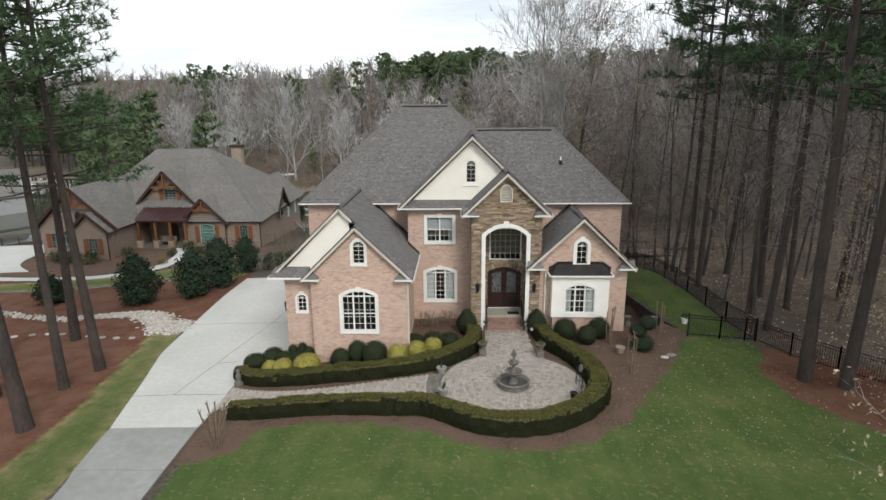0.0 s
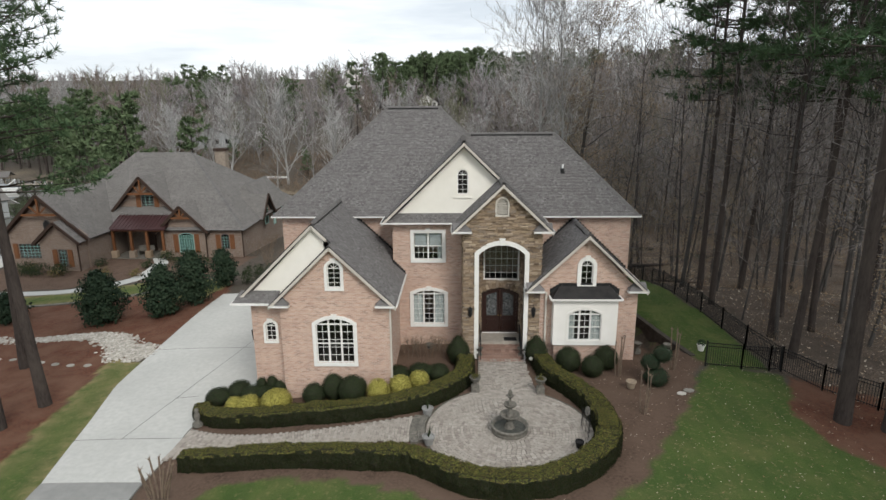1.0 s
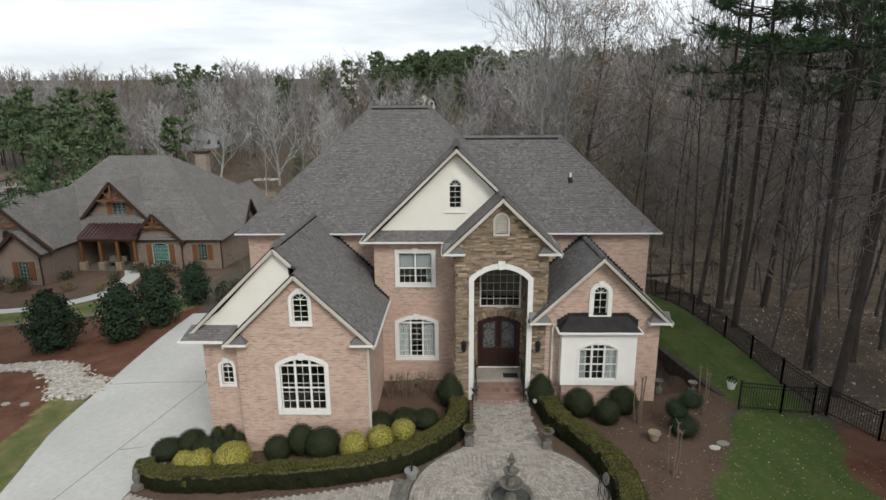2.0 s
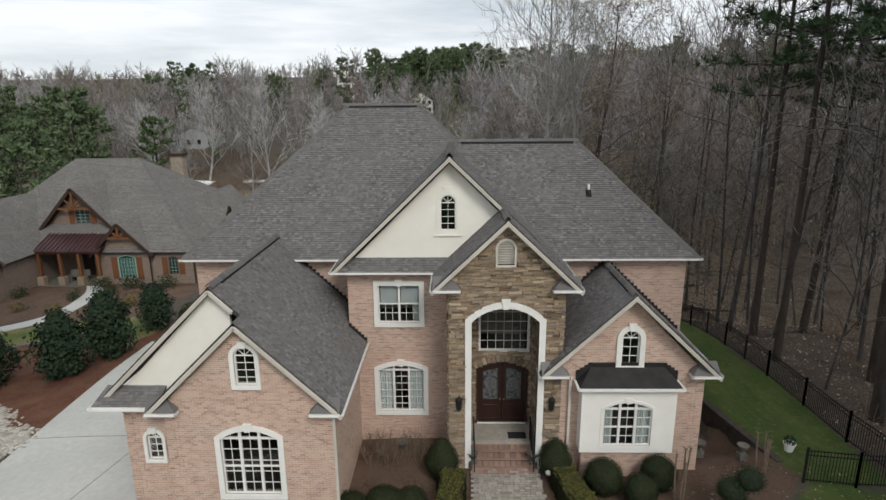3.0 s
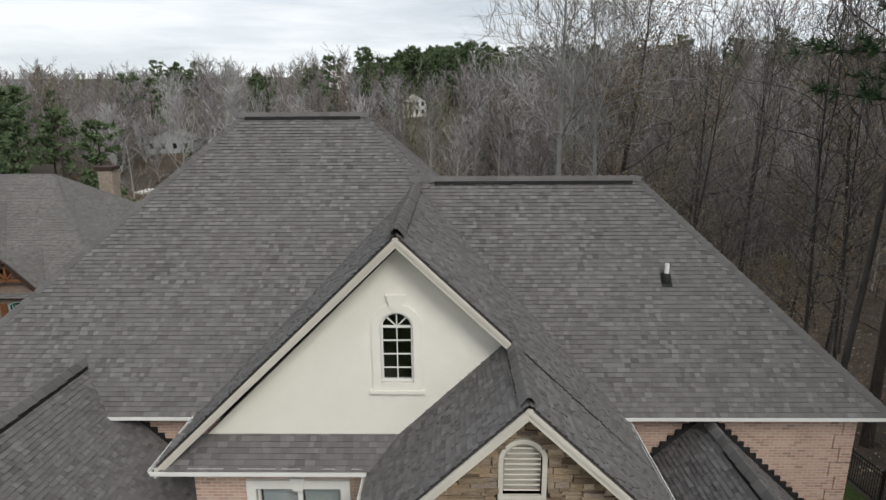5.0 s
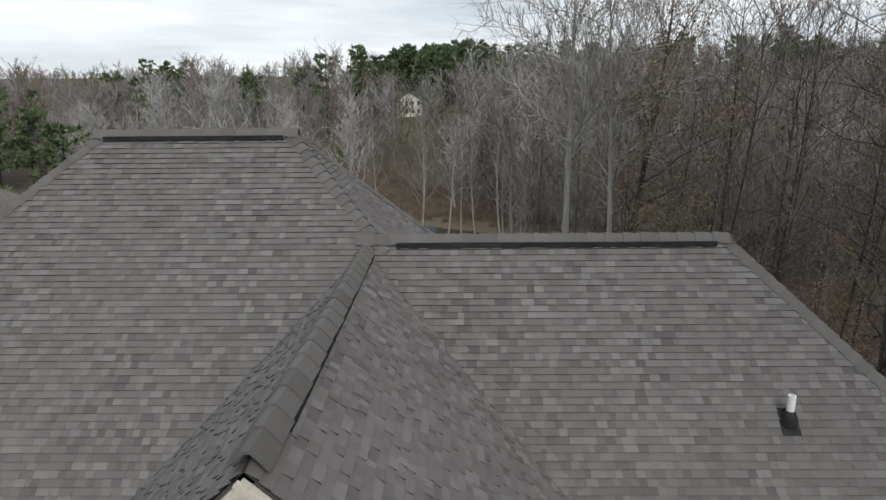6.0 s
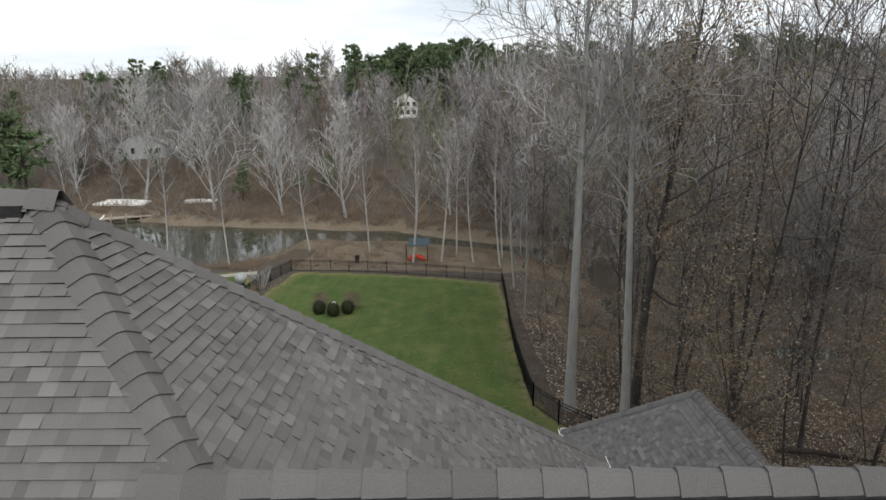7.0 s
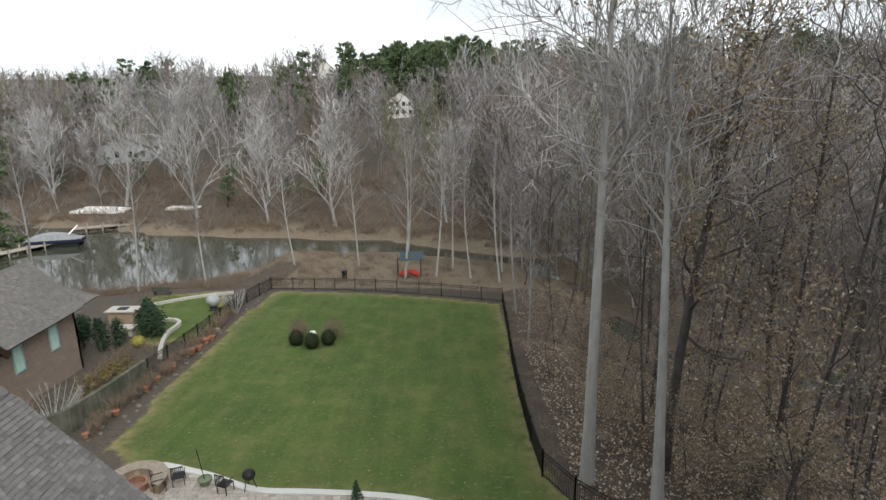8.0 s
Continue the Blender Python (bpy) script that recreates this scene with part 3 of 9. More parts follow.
def build_ground():
    """One sheet out to the horizon, close-meshed near the houses."""
    def axis(a, b, step, far, k):
        mid = list(np.arange(a, b + 1e-6, step))
        up, dn, s, v = [], [], step, b
        while v < far[1]:
            s *= k
            v += s
            up.append(v)
        s, v = step, a
        while v > far[0]:
            s *= k
            v -= s
            dn.append(v)
        return np.array(dn[::-1] + mid + up)

    xs = axis(-40, 28, 0.42, (-1500, 1500), 1.14)
    ys = axis(12, 112, 0.46, (-400, 2200), 1.13)
    X, Y = np.meshgrid(xs, ys)
    Z = height(X, Y)
    rough = np.array([[noise.noise((float(x) * 0.35, float(y) * 0.35, 0.0)) for x in xs] for y in ys])
    soft = inside(LAWN_FRONT, X, Y) | inside(LAWN_REAR, X, Y)
    Z = Z + rough * np.where(soft, 0.02, 0.07) * (np.abs(X) < 120)
    pav = (X > -19) & (X < 11.5) & (Y > 19) & (Y < 64)
    Z = np.where(pav, height(X, Y) - 0.02, Z)
    nx, ny = len(xs), len(ys)
    i = np.arange(ny - 1)[:, None] * nx + np.arange(nx - 1)[None, :]
    F = np.stack([i, i + 1, i + nx + 1, i + nx], -1).reshape(-1, 4)
    me = np_mesh("ground", np.stack([X, Y, Z], -1).reshape(-1, 3), F, GROUND, True)

    def blur(mk):
        mk = mk.astype(float)
        pd = np.pad(mk, 1, mode="edge")
        return (pd[1:-1, 1:-1] * 4 + pd[:-2, 1:-1] + pd[2:, 1:-1] + pd[1:-1, :-2] + pd[1:-1, 2:]) / 8

    def smear(mk):
        v = mk.astype(float)
        for _ in range(12):
            v = blur(v)
        return np.clip((v - 0.55) / 0.43, 0, 1)

    lawn = np.zeros_like(X, bool)
    for p in (LAWN_FRONT, LAWN_SIDE, LAWN_STRIP, LAWN_REAR, LAWN_N1, LAWN_N2):
        lawn |= inside(p, X, Y)
    for name, mk in (("lawn", lawn), ("mulch", inside(MULCH_FRONT, X, Y) | inside(MULCH_N, X, Y)), ("straw", inside(STRAW_LEFT, X, Y) | inside(STRAW_R, X, Y)), ("rim", (1.0 - smear(lawn)) * ((Y > 60) | (X < -14))), ("litter", inside(LITTER, X, Y)), ("bank", inside(BANK, X, Y) & (Y < shore_near(X)) | (np.abs(Y - shore_far(X) - 1.5) < 3.2) & (X < 22) | (np.abs(Y - shore_near(X) + 2.0) < 4.0) & (X > -24) & (X < 18))):
        at = me.attributes.new(name, "FLOAT", "POINT")
        at.data.foreach_set("value", blur(mk).astype(np.float32).ravel())
    return tagged(new("ground", me), "rolling ground of lawn, red pine straw, mulch and leaf litter", "ground", kind="structure")


build_ground()

# the lake
xs = np.concatenate([(-700.0, -300, -150, -110, -90, -75, -60, -50), np.arange(-44, 17.5, 1.5)])
bm = bmesh.new()
for a, b in zip(xs, xs[1:]):
    bm.faces.new([bm.verts.new(v) for v in ((a, float(shore_near(a)) - 3.0, WATER_Z), (b, float(shore_near(b)) - 3.0, WATER_Z), (b, float(shore_far(b)) + 2, WATER_Z), (a, float(shore_far(a)) + 2, WATER_Z))])
bmesh.ops.remove_doubles(bm, verts=bm.verts, dist=0.01)
tagged(part("water", bm, WATER), "still dark lake cove mirroring the bare trees", "water", kind="structure")


def strip(name, left, right, material, label, lift=0.04, deep=0.12, category="road", n=6):
    """A slab laid along the land between two edges."""
    L, R = smooth_line(left, n), smooth_line(right, n)
    k = min(len(L), len(R))
    bm = bmesh.new()
    rows = []
    for a, b in zip(L[:k], R[:k]):
        row = []
        for j in range(7):
            p = a + (b - a) * j / 6
            row.append((p[0], p[1], hz(p[0], p[1]) + lift))
        rows.append(row)
    top = [[bm.verts.new(v) for v in r] for r in rows]
    for r, s in zip(top, top[1:]):
        for j in range(6):
            bm.faces.new([r[j], r[j + 1], s[j + 1], s[j]])
    geo = bmesh.ops.extrude_face_region(bm, geom=bm.faces[:])
    bmesh.ops.translate(bm, verts=[v for v in geo["geom"] if isinstance(v, bmesh.types.BMVert)], vec=(0, 0, -deep))
    bmesh.ops.recalc_face_normals(bm, faces=bm.faces)
    return tagged(part(name, bm, material), label, category, kind="structure")

# ---- roofs ----
EXPO = 0.105
TAB_W = (0.085, 0.11, 0.14, 0.18)


def tab_mesh(w, material):
    v = [(0, 0, 0.020), (w, 0, 0.020), (w, EXPO, 0.005), (0, EXPO, 0.005), (0, 0, 0), (w, 0, 0), (w, EXPO, 0), (0, EXPO, 0)]
    me = mesh_of("shingle", v, [(0, 1, 2, 3), (4, 5, 1, 0), (5, 6, 2, 1), (7, 4, 0, 3)], material)
    me.materials.append(BUTT)
    me.polygons[1].material_index = 1
    return me


class Roof:
    """Roof planes with their shingles: slabs below, tabs above."""

    def __init__(self, owner, name, material, expo=EXPO, wide=1.0, label=""):
        self.mat, self.expo, self.wide = material, expo, wide
        self.v, self.f, self.edge, self.slab = [], [], [], bmesh.new()
        self.capv, self.capf = [], []
        self.owner, self.name, self.label, self.singles = owner, name, label, []

    def plane(self, poly, stretch=None, slab=0.10, coarse=1.0):
        P = [Vector(p) for p in poly]
        n = (P[1] - P[0]).cross(P[2] - P[0]).normalized()
        if n.z < 0:
            P.reverse()
            n = -n
        up = (Vector((0, 0, 1)) - n * n.z).normalized()
        ua = up.cross(n)
        o = P[0]
        uv = [((p - o).dot(ua), (p - o).dot(up)) for p in P]
        area = sum(uv[i][0] * uv[(i + 1) % len(uv)][1] - uv[(i + 1) % len(uv)][0] * uv[i][1] for i in range(len(uv)))
        if area < 0:
            uv.reverse()
        # the slab below
        a = [self.slab.verts.new(p - n * 0.004) for p in P]
        b = [self.slab.verts.new(p - n * slab) for p in P]
        self.slab.faces.new(a)
        self.slab.faces.new(b[::-1])
        for i in range(len(P)):
            j = (i + 1) % len(P)
            self.slab.faces.new([a[i], b[i], b[j], a[j]])
        e = self.expo * coarse
        u_lo, u_hi = min(u for u, _ in uv), max(u for u, _ in uv)
        v_lo, v_hi = min(v for _, v in uv), max(v for _, v in uv)
        v = v_lo
        m = Matrix((ua, up, n)).transposed().to_4x4()
        while v < v_hi:
            u = u_lo - random.random() * 0.3
            while u < u_hi:
                k = random.choice(range(4))
                w = TAB_W[k] * self.wide * coarse
                rect = [(u, v), (u + w, v), (u + w, v + e), (u, v + e)]
                q = rect
                for i in range(len(uv)):
                    q = clip(q, uv[i], uv[(i + 1) % len(uv)])
                    if len(q) < 3:
                        break
                if len(q) >= 3:
                    c = o + ua * (u + w / 2) + up * (v + e / 2)
                    if stretch and q == rect and len(self.singles) < 300 and stretch(c):
                        self.singles.append((k, Matrix.Translation(o + ua * u + up * v) @ m))
                    else:
                        thick = 0.026 if random.random() < 0.5 else 0.016
                        s = len(self.v)
                        for x, y in q:
                            hh = thick + (0.005 - thick) * (y - v) / e
                            self.v.append(o + ua * x + up * y + n * hh)
                        for x, y in q:
                            self.v.append(o + ua * x + up * y)
                        c_ = len(q)
                        self.f.append(tuple(range(s, s + c_)))
                        self.edge.append(0)
                        for i in range(c_):
                            j = (i + 1) % c_
                            if q[i][1] < v + 1e-5 and q[j][1] < v + 1e-5:
                                self.f.append((s + c_ + i, s + c_ + j, s + j, s + i))
                                self.edge.append(1)
                u += w
            v += e

    def caps(self, p, q, out1, out2, wide=0.17, lift=0.032, step=0.19):
        """Bent cap shingles along a ridge or hip; out1 and out2 point down the two slopes."""
        p, q = Vector(p), Vector(q)
        d = (q - p).normalized()
        L = (q - p).length
        o1, o2 = (Vector(o) for o in (out1, out2))
        o1 = (o1 - d * o1.dot(d)).normalized()
        o2 = (o2 - d * o2.dot(d)).normalized()
        nrm = -(o1 + o2).normalized()
        t = 0.0
        while t < L:
            a, b = p + d * t, p + d * min(L, t + step * 1.1)
            s = len(self.capv)
            j = random.uniform(-0.008, 0.008)
            w_ = wide + j
            prof = [(o1, 1.0, -0.020), (o1, 0.55, -0.004), (o1, 0.18, 0.0), (o2, 0.18, 0.0), (o2, 0.55, -0.004), (o2, 1.0, -0.020)]
            for e, li in ((a, lift + 0.024), (b, lift + 0.002)):
                self.capv += [e + o * (w_ * k) + nrm * (li + dz) for o, k, dz in prof]
            self.capv += [e + o * (w_ * k) + nrm * (li + dz - 0.026) for e, li in ((a, lift + 0.024),) for o, k, dz in prof]
            for k in range(5):
                self.capf += [(s + k, s + k + 1, s + k + 7, s + k + 6), (s + k, s + 12 + k, s + 13 + k, s + k + 1)]
            t += step

    def done(self):
        bmesh.ops.recalc_face_normals(self.slab, faces=self.slab.faces)
        roof = part(self.name, self.slab, FELT, self.owner, self.label)
        me = mesh_of("shingle_field", self.v, self.f, self.mat)
        me.materials.append(BUTT)
        me.polygons.foreach_set("material_index", self.edge)
        ob = mpart("shingle_field", me, roof)
        tagged(ob, kind="stuff")
        if self.capv:
            tagged(mpart("ridge_cap", mesh_of("ridge_cap", self.capv, self.capf, CAPS), roof, "bent cap shingles over ridges and hips"), kind="stuff")
        if self.singles:
            mes = [tab_mesh(w, self.mat) for w in TAB_W]
            for k, m in self.singles:
                s = new("shingle", mes[k])
                s.parent = roof
                s.matrix_local = m
        return roof


def inset(outline, d):
    """An outline moved outwards (d > 0) or inwards."""
    n = len(outline)
    area = sum(outline[i][0] * outline[(i + 1) % n][1] - outline[(i + 1) % n][0] * outline[i][1] for i in range(n))
    sg = 1 if area > 0 else -1
    out = []
    for i in range(n):
        p, c, q = (np.array(outline[(i + k) % n], float) for k in (-1, 0, 1))
        e1, e2 = c - p, q - c
        n1 = np.array((e1[1], -e1[0])) / (np.hypot(*e1) + 1e-9) * sg
        n2 = np.array((e2[1], -e2[0])) / (np.hypot(*e2) + 1e-9) * sg
        b = n1 + n2
        b = b / max(0.3, b @ n1) if abs(b @ n1) > 1e-6 else n1
        out.append(tuple(c + b * d))
    return out


def wavy(bm, x0, x1, y, z0, z1, waves=5, depth=0.03):
    """A hanging curtain."""
    n = waves * 8
    rows = []
    for z in (z0, (z0 + z1) / 2, z1):
        rows.append([bm.verts.new((x0 + (x1 - x0) * i / n, y + depth * math.sin(2 * math.pi * waves * i / n), z)) for i in range(n + 1)])
    for a, b in zip(rows, rows[1:]):
        for i in range(n):
            bm.faces.new([a[i], a[i + 1], b[i + 1], b[i]])
    return bm


def window(owner, cx, y, z0, w, spring, rise, cols, rows, surround=0.16, key=True, inside_="", label="", sash=True, frame_mat=None, around=None, glass=None, fan=False, surround_mat=None, proud=0.07, deep=2.0):
    """A window in a wall that faces -y. Returns its opening."""
    frame_mat = frame_mat or PAINT
    hole = arc_top(cx - w / 2, cx + w / 2, z0, z0 + spring, rise, 14)
    outer = inset(hole, surround)
    win = part("window", plate(bmesh.new(), outer, [hole], y - proud, y + 0.02), surround_mat or CAST, owner, label)
    if key:
        zt = z0 + spring + rise
        bm = bmesh.new()
        plate(bm, [(cx - 0.09, zt - 0.02), (cx + 0.09, zt - 0.02), (cx + 0.14, zt + surround + 0.07), (cx - 0.14, zt + surround + 0.07)], [], y - proud - 0.04, y)
        part("keystone", bm, surround_mat or CAST, win)
    bm = bmesh.new()
    plate(bm, hole, [inset(hole, -0.042)], y + 0.03, y + 0.10)
    top = lambda u: z0 + spring + (0 if rise < 0.01 else _arc(u - cx, w / 2, rise))  # noqa: E731
    cw = w / cols
    for i in range(1, cols):
        u = cx - w / 2 + i * cw
        box(bm, u - 0.042, u + 0.042, y + 0.02, y + 0.11, z0 + 0.03, top(u) - 0.02)
    if rise > 0.01 and not fan:
        box(bm, cx - w / 2 + 0.03, cx + w / 2 - 0.03, y + 0.025, y + 0.105, z0 + spring - 0.035, z0 + spring + 0.03)
    mid = z0 + spring * 0.5
    if sash:
        box(bm, cx - w / 2 + 0.03, cx + w / 2 - 0.03, y + 0.035, y + 0.10, mid - 0.024, mid + 0.024)
    part("window_frame", bm, frame_mat, win)
    gr = bmesh.new()
    per, nr = rows
    for i in range(cols):
        a = cx - w / 2 + i * cw
        for k in range(1, per):
            u = a + cw * k / per
            box(gr, u - 0.009, u + 0.009, y + 0.05, y + 0.085, z0 + 0.04, (mid if inside_ == "blind" else top(u)) - 0.03)
    for k in range(1, nr):
        z = z0 + spring * k / nr
        if not (sash and abs(z - mid) < 0.05) and not (inside_ == "blind" and z > mid):
            box(gr, cx - w / 2 + 0.04, cx + w / 2 - 0.04, y + 0.052, y + 0.083, z - 0.009, z + 0.009)
    if fan:
        box(gr, cx - w / 2 + 0.03, cx + w / 2 - 0.03, y + 0.05, y + 0.085, z0 + spring - 0.02, z0 + spring + 0.02)
        for a in (45, 90, 135):
            r = min(rise, w / 2) * 0.97
            beam(gr, (cx, y + 0.068, z0 + spring), (cx + r * math.cos(radians(a)), y + 0.068, z0 + spring + r * math.sin(radians(a))), 0.022, 0.03, up=(0, 1, 0))
    if len(gr.faces):
        part("muntins", gr, frame_mat, win)
    else:
        gr.free()
    for i in range(cols):
        a = cx - w / 2 + i * cw
        seg = clip(clip(inset(hole, -0.05), (a, 1e3), (a, -1e3)), (a + cw, -1e3), (a + cw, 1e3))
        if len(seg) > 2:
            g = part("pane", plate(bmesh.new(), seg, [], y + 0.065, y + 0.071), glass or GLASS, win)
            g.visible_shadow = False
    # an added box, painted dark, keeps the opening as black as an unlit room
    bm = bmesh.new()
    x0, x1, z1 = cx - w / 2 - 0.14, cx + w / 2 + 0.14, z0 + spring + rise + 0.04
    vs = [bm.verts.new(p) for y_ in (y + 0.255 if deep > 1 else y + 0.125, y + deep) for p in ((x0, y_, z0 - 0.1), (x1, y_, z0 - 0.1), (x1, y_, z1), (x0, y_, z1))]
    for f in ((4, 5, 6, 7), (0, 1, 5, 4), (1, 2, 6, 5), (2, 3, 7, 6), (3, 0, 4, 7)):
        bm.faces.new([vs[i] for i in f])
    part("room_shade_box", bm, ROOM_SHADE, win)
    if inside_ == "curtain":
        for a, b in ((cx - w / 2, cx - w / 2 + cw * 1.0), (cx + w / 2 - cw * 1.0, cx + w / 2)):
            part("curtain", wavy(bmesh.new(), a, b, y + 0.16, z0, z0 + spring + 0.02, 6), CURTAIN, win)
    if inside_ == "narrow":
        for a, b in ((cx - w / 2, cx - w / 2 + cw * 0.62), (cx + w / 2 - cw * 0.9, cx + w / 2)):
            part("curtain", wavy(bmesh.new(), a, b, y + 0.16, z0, z0 + spring + rise, 5), CURTAIN, win)
    if inside_ == "blind":
        bm = bmesh.new()
        z = mid + 0.02
        while z < z0 + spring:
            for i in range(cols):
                a = cx - w / 2 + i * cw
                box(bm, a + 0.07, a + cw - 0.07, y + 0.125, y + 0.135, z, z + 0.045)
            z += 0.05
        part("blind", bm, BLIND, win, "half-lowered white slat blind")
        part("curtain", wavy(bmesh.new(), cx + w / 2 - 0.25, cx + w / 2 - 0.02, y + 0.25, z0, mid, 3), CURTAIN, win)
    return hole


def _arc(du, half, rise):
    r = (half * half + rise * rise) / (2 * rise)
    return math.sqrt(max(0.0, r * r - du * du)) - (r - rise)


def quoins(x, y, z0, z1, sx, sy, long=0.40, short=0.24, hgt=0.34, proud=0.025):
    """Corner blocks of five courses each, long and short by turns; sx and sy point inwards along the two walls."""
    z, k = z0, 0
    while z < z1 - 0.1:
        a, b = (long, short) if k % 2 else (short, long)
        xs, ys = sorted((x - sx * proud, x + sx * a)), sorted((y - sy * proud, y + sy * b))
        part("quoin", nbox(xs[0], xs[1], ys[0], ys[1], z + 0.006, min(z + hgt - 0.012, z1)), BRICK, house)
        z += hgt
        k += 1


def side_at(x):
    """Places for a plate that lies along y at x."""
    return lambda u, t, z: (x + t, u, z)


# ---- the brick house ----
house = thing("house", "large two-storey pink brick house with steep grey shingled hip roofs", "house")
EAVE = 7.06
# walls
front = part("wall", plate(bmesh.new(), [(-9.8, -1.6), (10.3, -1.6), (10.3, 7.0), (-9.8, 7.0)], [], 34.62, 34.87), BRICK, house, "pink brick rear front wall")
part("wall", plate(bmesh.new(), [(34.87, -2.0), (44.5, -3.0), (44.5, 7.0), (34.87, 7.0)], [], 0, 0.25, side_at(-9.8)), BRICK, house)
part("wall", plate(bmesh.new(), [(34.87, -1.0), (41.7, -2.5), (41.7, 7.0), (34.87, 7.0)], [], -0.25, 0, side_at(10.3)), BRICK, house)
part("wall", plate(bmesh.new(), [(-9.5, -3.5), (5.0, -3.5), (5.0, 7.0), (-9.5, 7.0)], [], 44.25, 44.5), BRICK, house)
part("wall", plate(bmesh.new(), [(41.7, -3.0), (44.25, -3.0), (44.25, 7.0), (41.7, 7.0)], [], -0.25, 0, side_at(5.0)), BRICK, house)
part("wall", plate(bmesh.new(), [(5.0, -3.0), (10.05, -3.0), (10.05, 7.0), (5.0, 7.0)], [], 41.45, 41.7), BRICK, house)
quoins(10.3, 34.62, 3.0, 7.0, -1, 1)
quoins(-9.8, 34.62, 3.0, 7.0, 1, 1)

# entry block, brick with two windows
CY = 32.72
w2 = window(house, -1.245, CY, 4.93, 1.60, 1.52, 0.0, 2, (3, 4), 0.17, inside_="blind", label="white double-hung pair with half-lowered blinds")
w1 = window(house, -1.235, CY, 1.14, 1.80, 1.78, 0.22, 3, (2, 6), 0.17, inside_="curtain", sash=False, label="arched white triple window with white curtains")
part("wall", plate(bmesh.new(), [(-3.2, -0.6), (0.75, -0.6), (0.75, 7.05), (-3.2, 7.05)], [w2, w1], CY, CY + 0.25), BRICK, house, "pink brick wall beside the entry")
part("wall", plate(bmesh.new(), [(CY + 0.25, -0.6), (34.62, -0.6), (34.62, 7.05), (CY + 0.25, 7.05)], [], 0, 0.25, side_at(-3.2)), BRICK, house)

# stucco gable over it
gw = window(house, 0.66, 32.78, 8.57, 0.58, 1.04, 0.29, 1, (2, 4), 0.15, key=False, fan=True, sash=False, label="small round-headed attic window in the stucco gable", surround_mat=STUCCO, proud=0.035)
GA = (0.723, 11.30)
part("wall", plate(bmesh.new(), [(-3.35, 7.05), (4.8, 7.05), (GA[0], 11.05)], [gw], 32.78, 32.98), STUCCO, house, "cream stucco gable wall")
bm = bmesh.new()
plate(bm, [(0.57, 9.95), (0.75, 9.95), (0.83, 10.22), (0.49, 10.22)], [], 32.73, 32.79)
part("stucco_keystone", bm, STUCCO, house)
part("stucco_sill", nbox(0.16, 1.16, 32.72, 32.79, 8.36, 8.42), STUCCO, house)

# stone entry gable with the tall arch
SY = 30.75
arch = arc_top(1.49, 3.87, -0.3, 5.72, 0.52, 18)
louver = arc_top(2.37, 2.94, 7.80, 8.42, 0.24, 10)
stone_out = [(0.70, -0.4), (4.71, -0.4), (4.71, 7.0), (2.68, 9.05), (0.70, 7.0)]
stone = part("wall", plate(bmesh.new(), stone_out, [arch, louver], SY, SY + 0.3), STONE_BACK, house, "stacked tan ledge-stone entry wall")
part("wall", plate(bmesh.new(), [(SY + 0.3, -0.4), (CY + 0.2, -0.4), (CY + 0.2, 7.0), (SY + 0.3, 7.0)], [], 0, 0.3, side_at(0.70)), STONE_BACK, house)
part("wall", plate(bmesh.new(), [(SY + 0.3, -0.4), (34.62, -0.4), (34.62, 7.0), (SY + 0.3, 7.0)], [], -0.3, 0, side_at(4.71)), STONE_BACK, house)
surr = part("arch_surround", plate(bmesh.new(), [(1.25, -0.25), *inset(arch, 0.23)[2:], (1.25, -0.25)][1:] + [], [], SY - 0.06, SY - 0.05) if False else plate(bmesh.new(), [(1.26, -0.1), (1.49, -0.1), *[p for p in reversed(arch[2:])], (3.87, -0.1), (4.10, -0.1), *inset(arch, 0.23)[2:]], [], SY - 0.07, SY + 0.28), CAST, house, "white cast-stone arch with keystone")
bm = bmesh.new()
plate(bm, [(2.59, 6.22), (2.77, 6.22), (2.84, 6.60), (2.52, 6.60)], [], SY - 0.13, SY)
part("keystone", bm, CAST, house)
lv = part("louver", plate(bmesh.new(), inset(louver, 0.07), [louver], SY - 0.05, SY + 0.1), TRIM, house, "round-headed cream gable louver")
bm = bmesh.new()
for i in range(9):
    z = 7.85 + i * 0.087
    wv = 0.27 if z < 8.42 else max(0.05, 0.27 - (z - 8.42) * 0.9)
    beam(bm, (2.655 - wv, SY + 0.03, z), (2.655 + wv, SY + 0.03, z), 0.07, 0.02, up=(0, 0.5, 1))
plate(bm, louver, [], SY + 0.10, SY + 0.12)
part("louver_slat", bm, TRIM, lv)

# porch recess: door wall, sides, vault
DY = 32.7
door_hole = arc_top(1.76, 3.77, 0.62, 2.96, 0.30, 14)
tr_hole = [(1.86, 3.78), (3.76, 3.78), (3.76, 5.75), (1.86, 5.75)]
dw = part("wall", plate(bmesh.new(), [(1.0, -0.2), (4.45, -0.2), (4.45, 6.7), (1.0, 6.7)], [door_hole, tr_hole], DY, DY + 0.25), STONE_BACK, house)
bm = bmesh.new()
box(bm, 1.0, 4.45, SY + 0.3, DY, 6.45, 6.6)
part("porch_ceiling", bm, STUCCO, house)
window(house, 2.81, DY, 3.78, 1.90, 1.97, 0.0, 1, (6, 5), 0.05, key=False, sash=False, label="many-paned transom window over the door", proud=0.03)
door = part("front_door", plate(bmesh.new(), door_hole, [inset(door_hole, -0.09)], DY + 0.02, DY + 0.16), MAHOG, house, "arched mahogany double door with leaded glass")
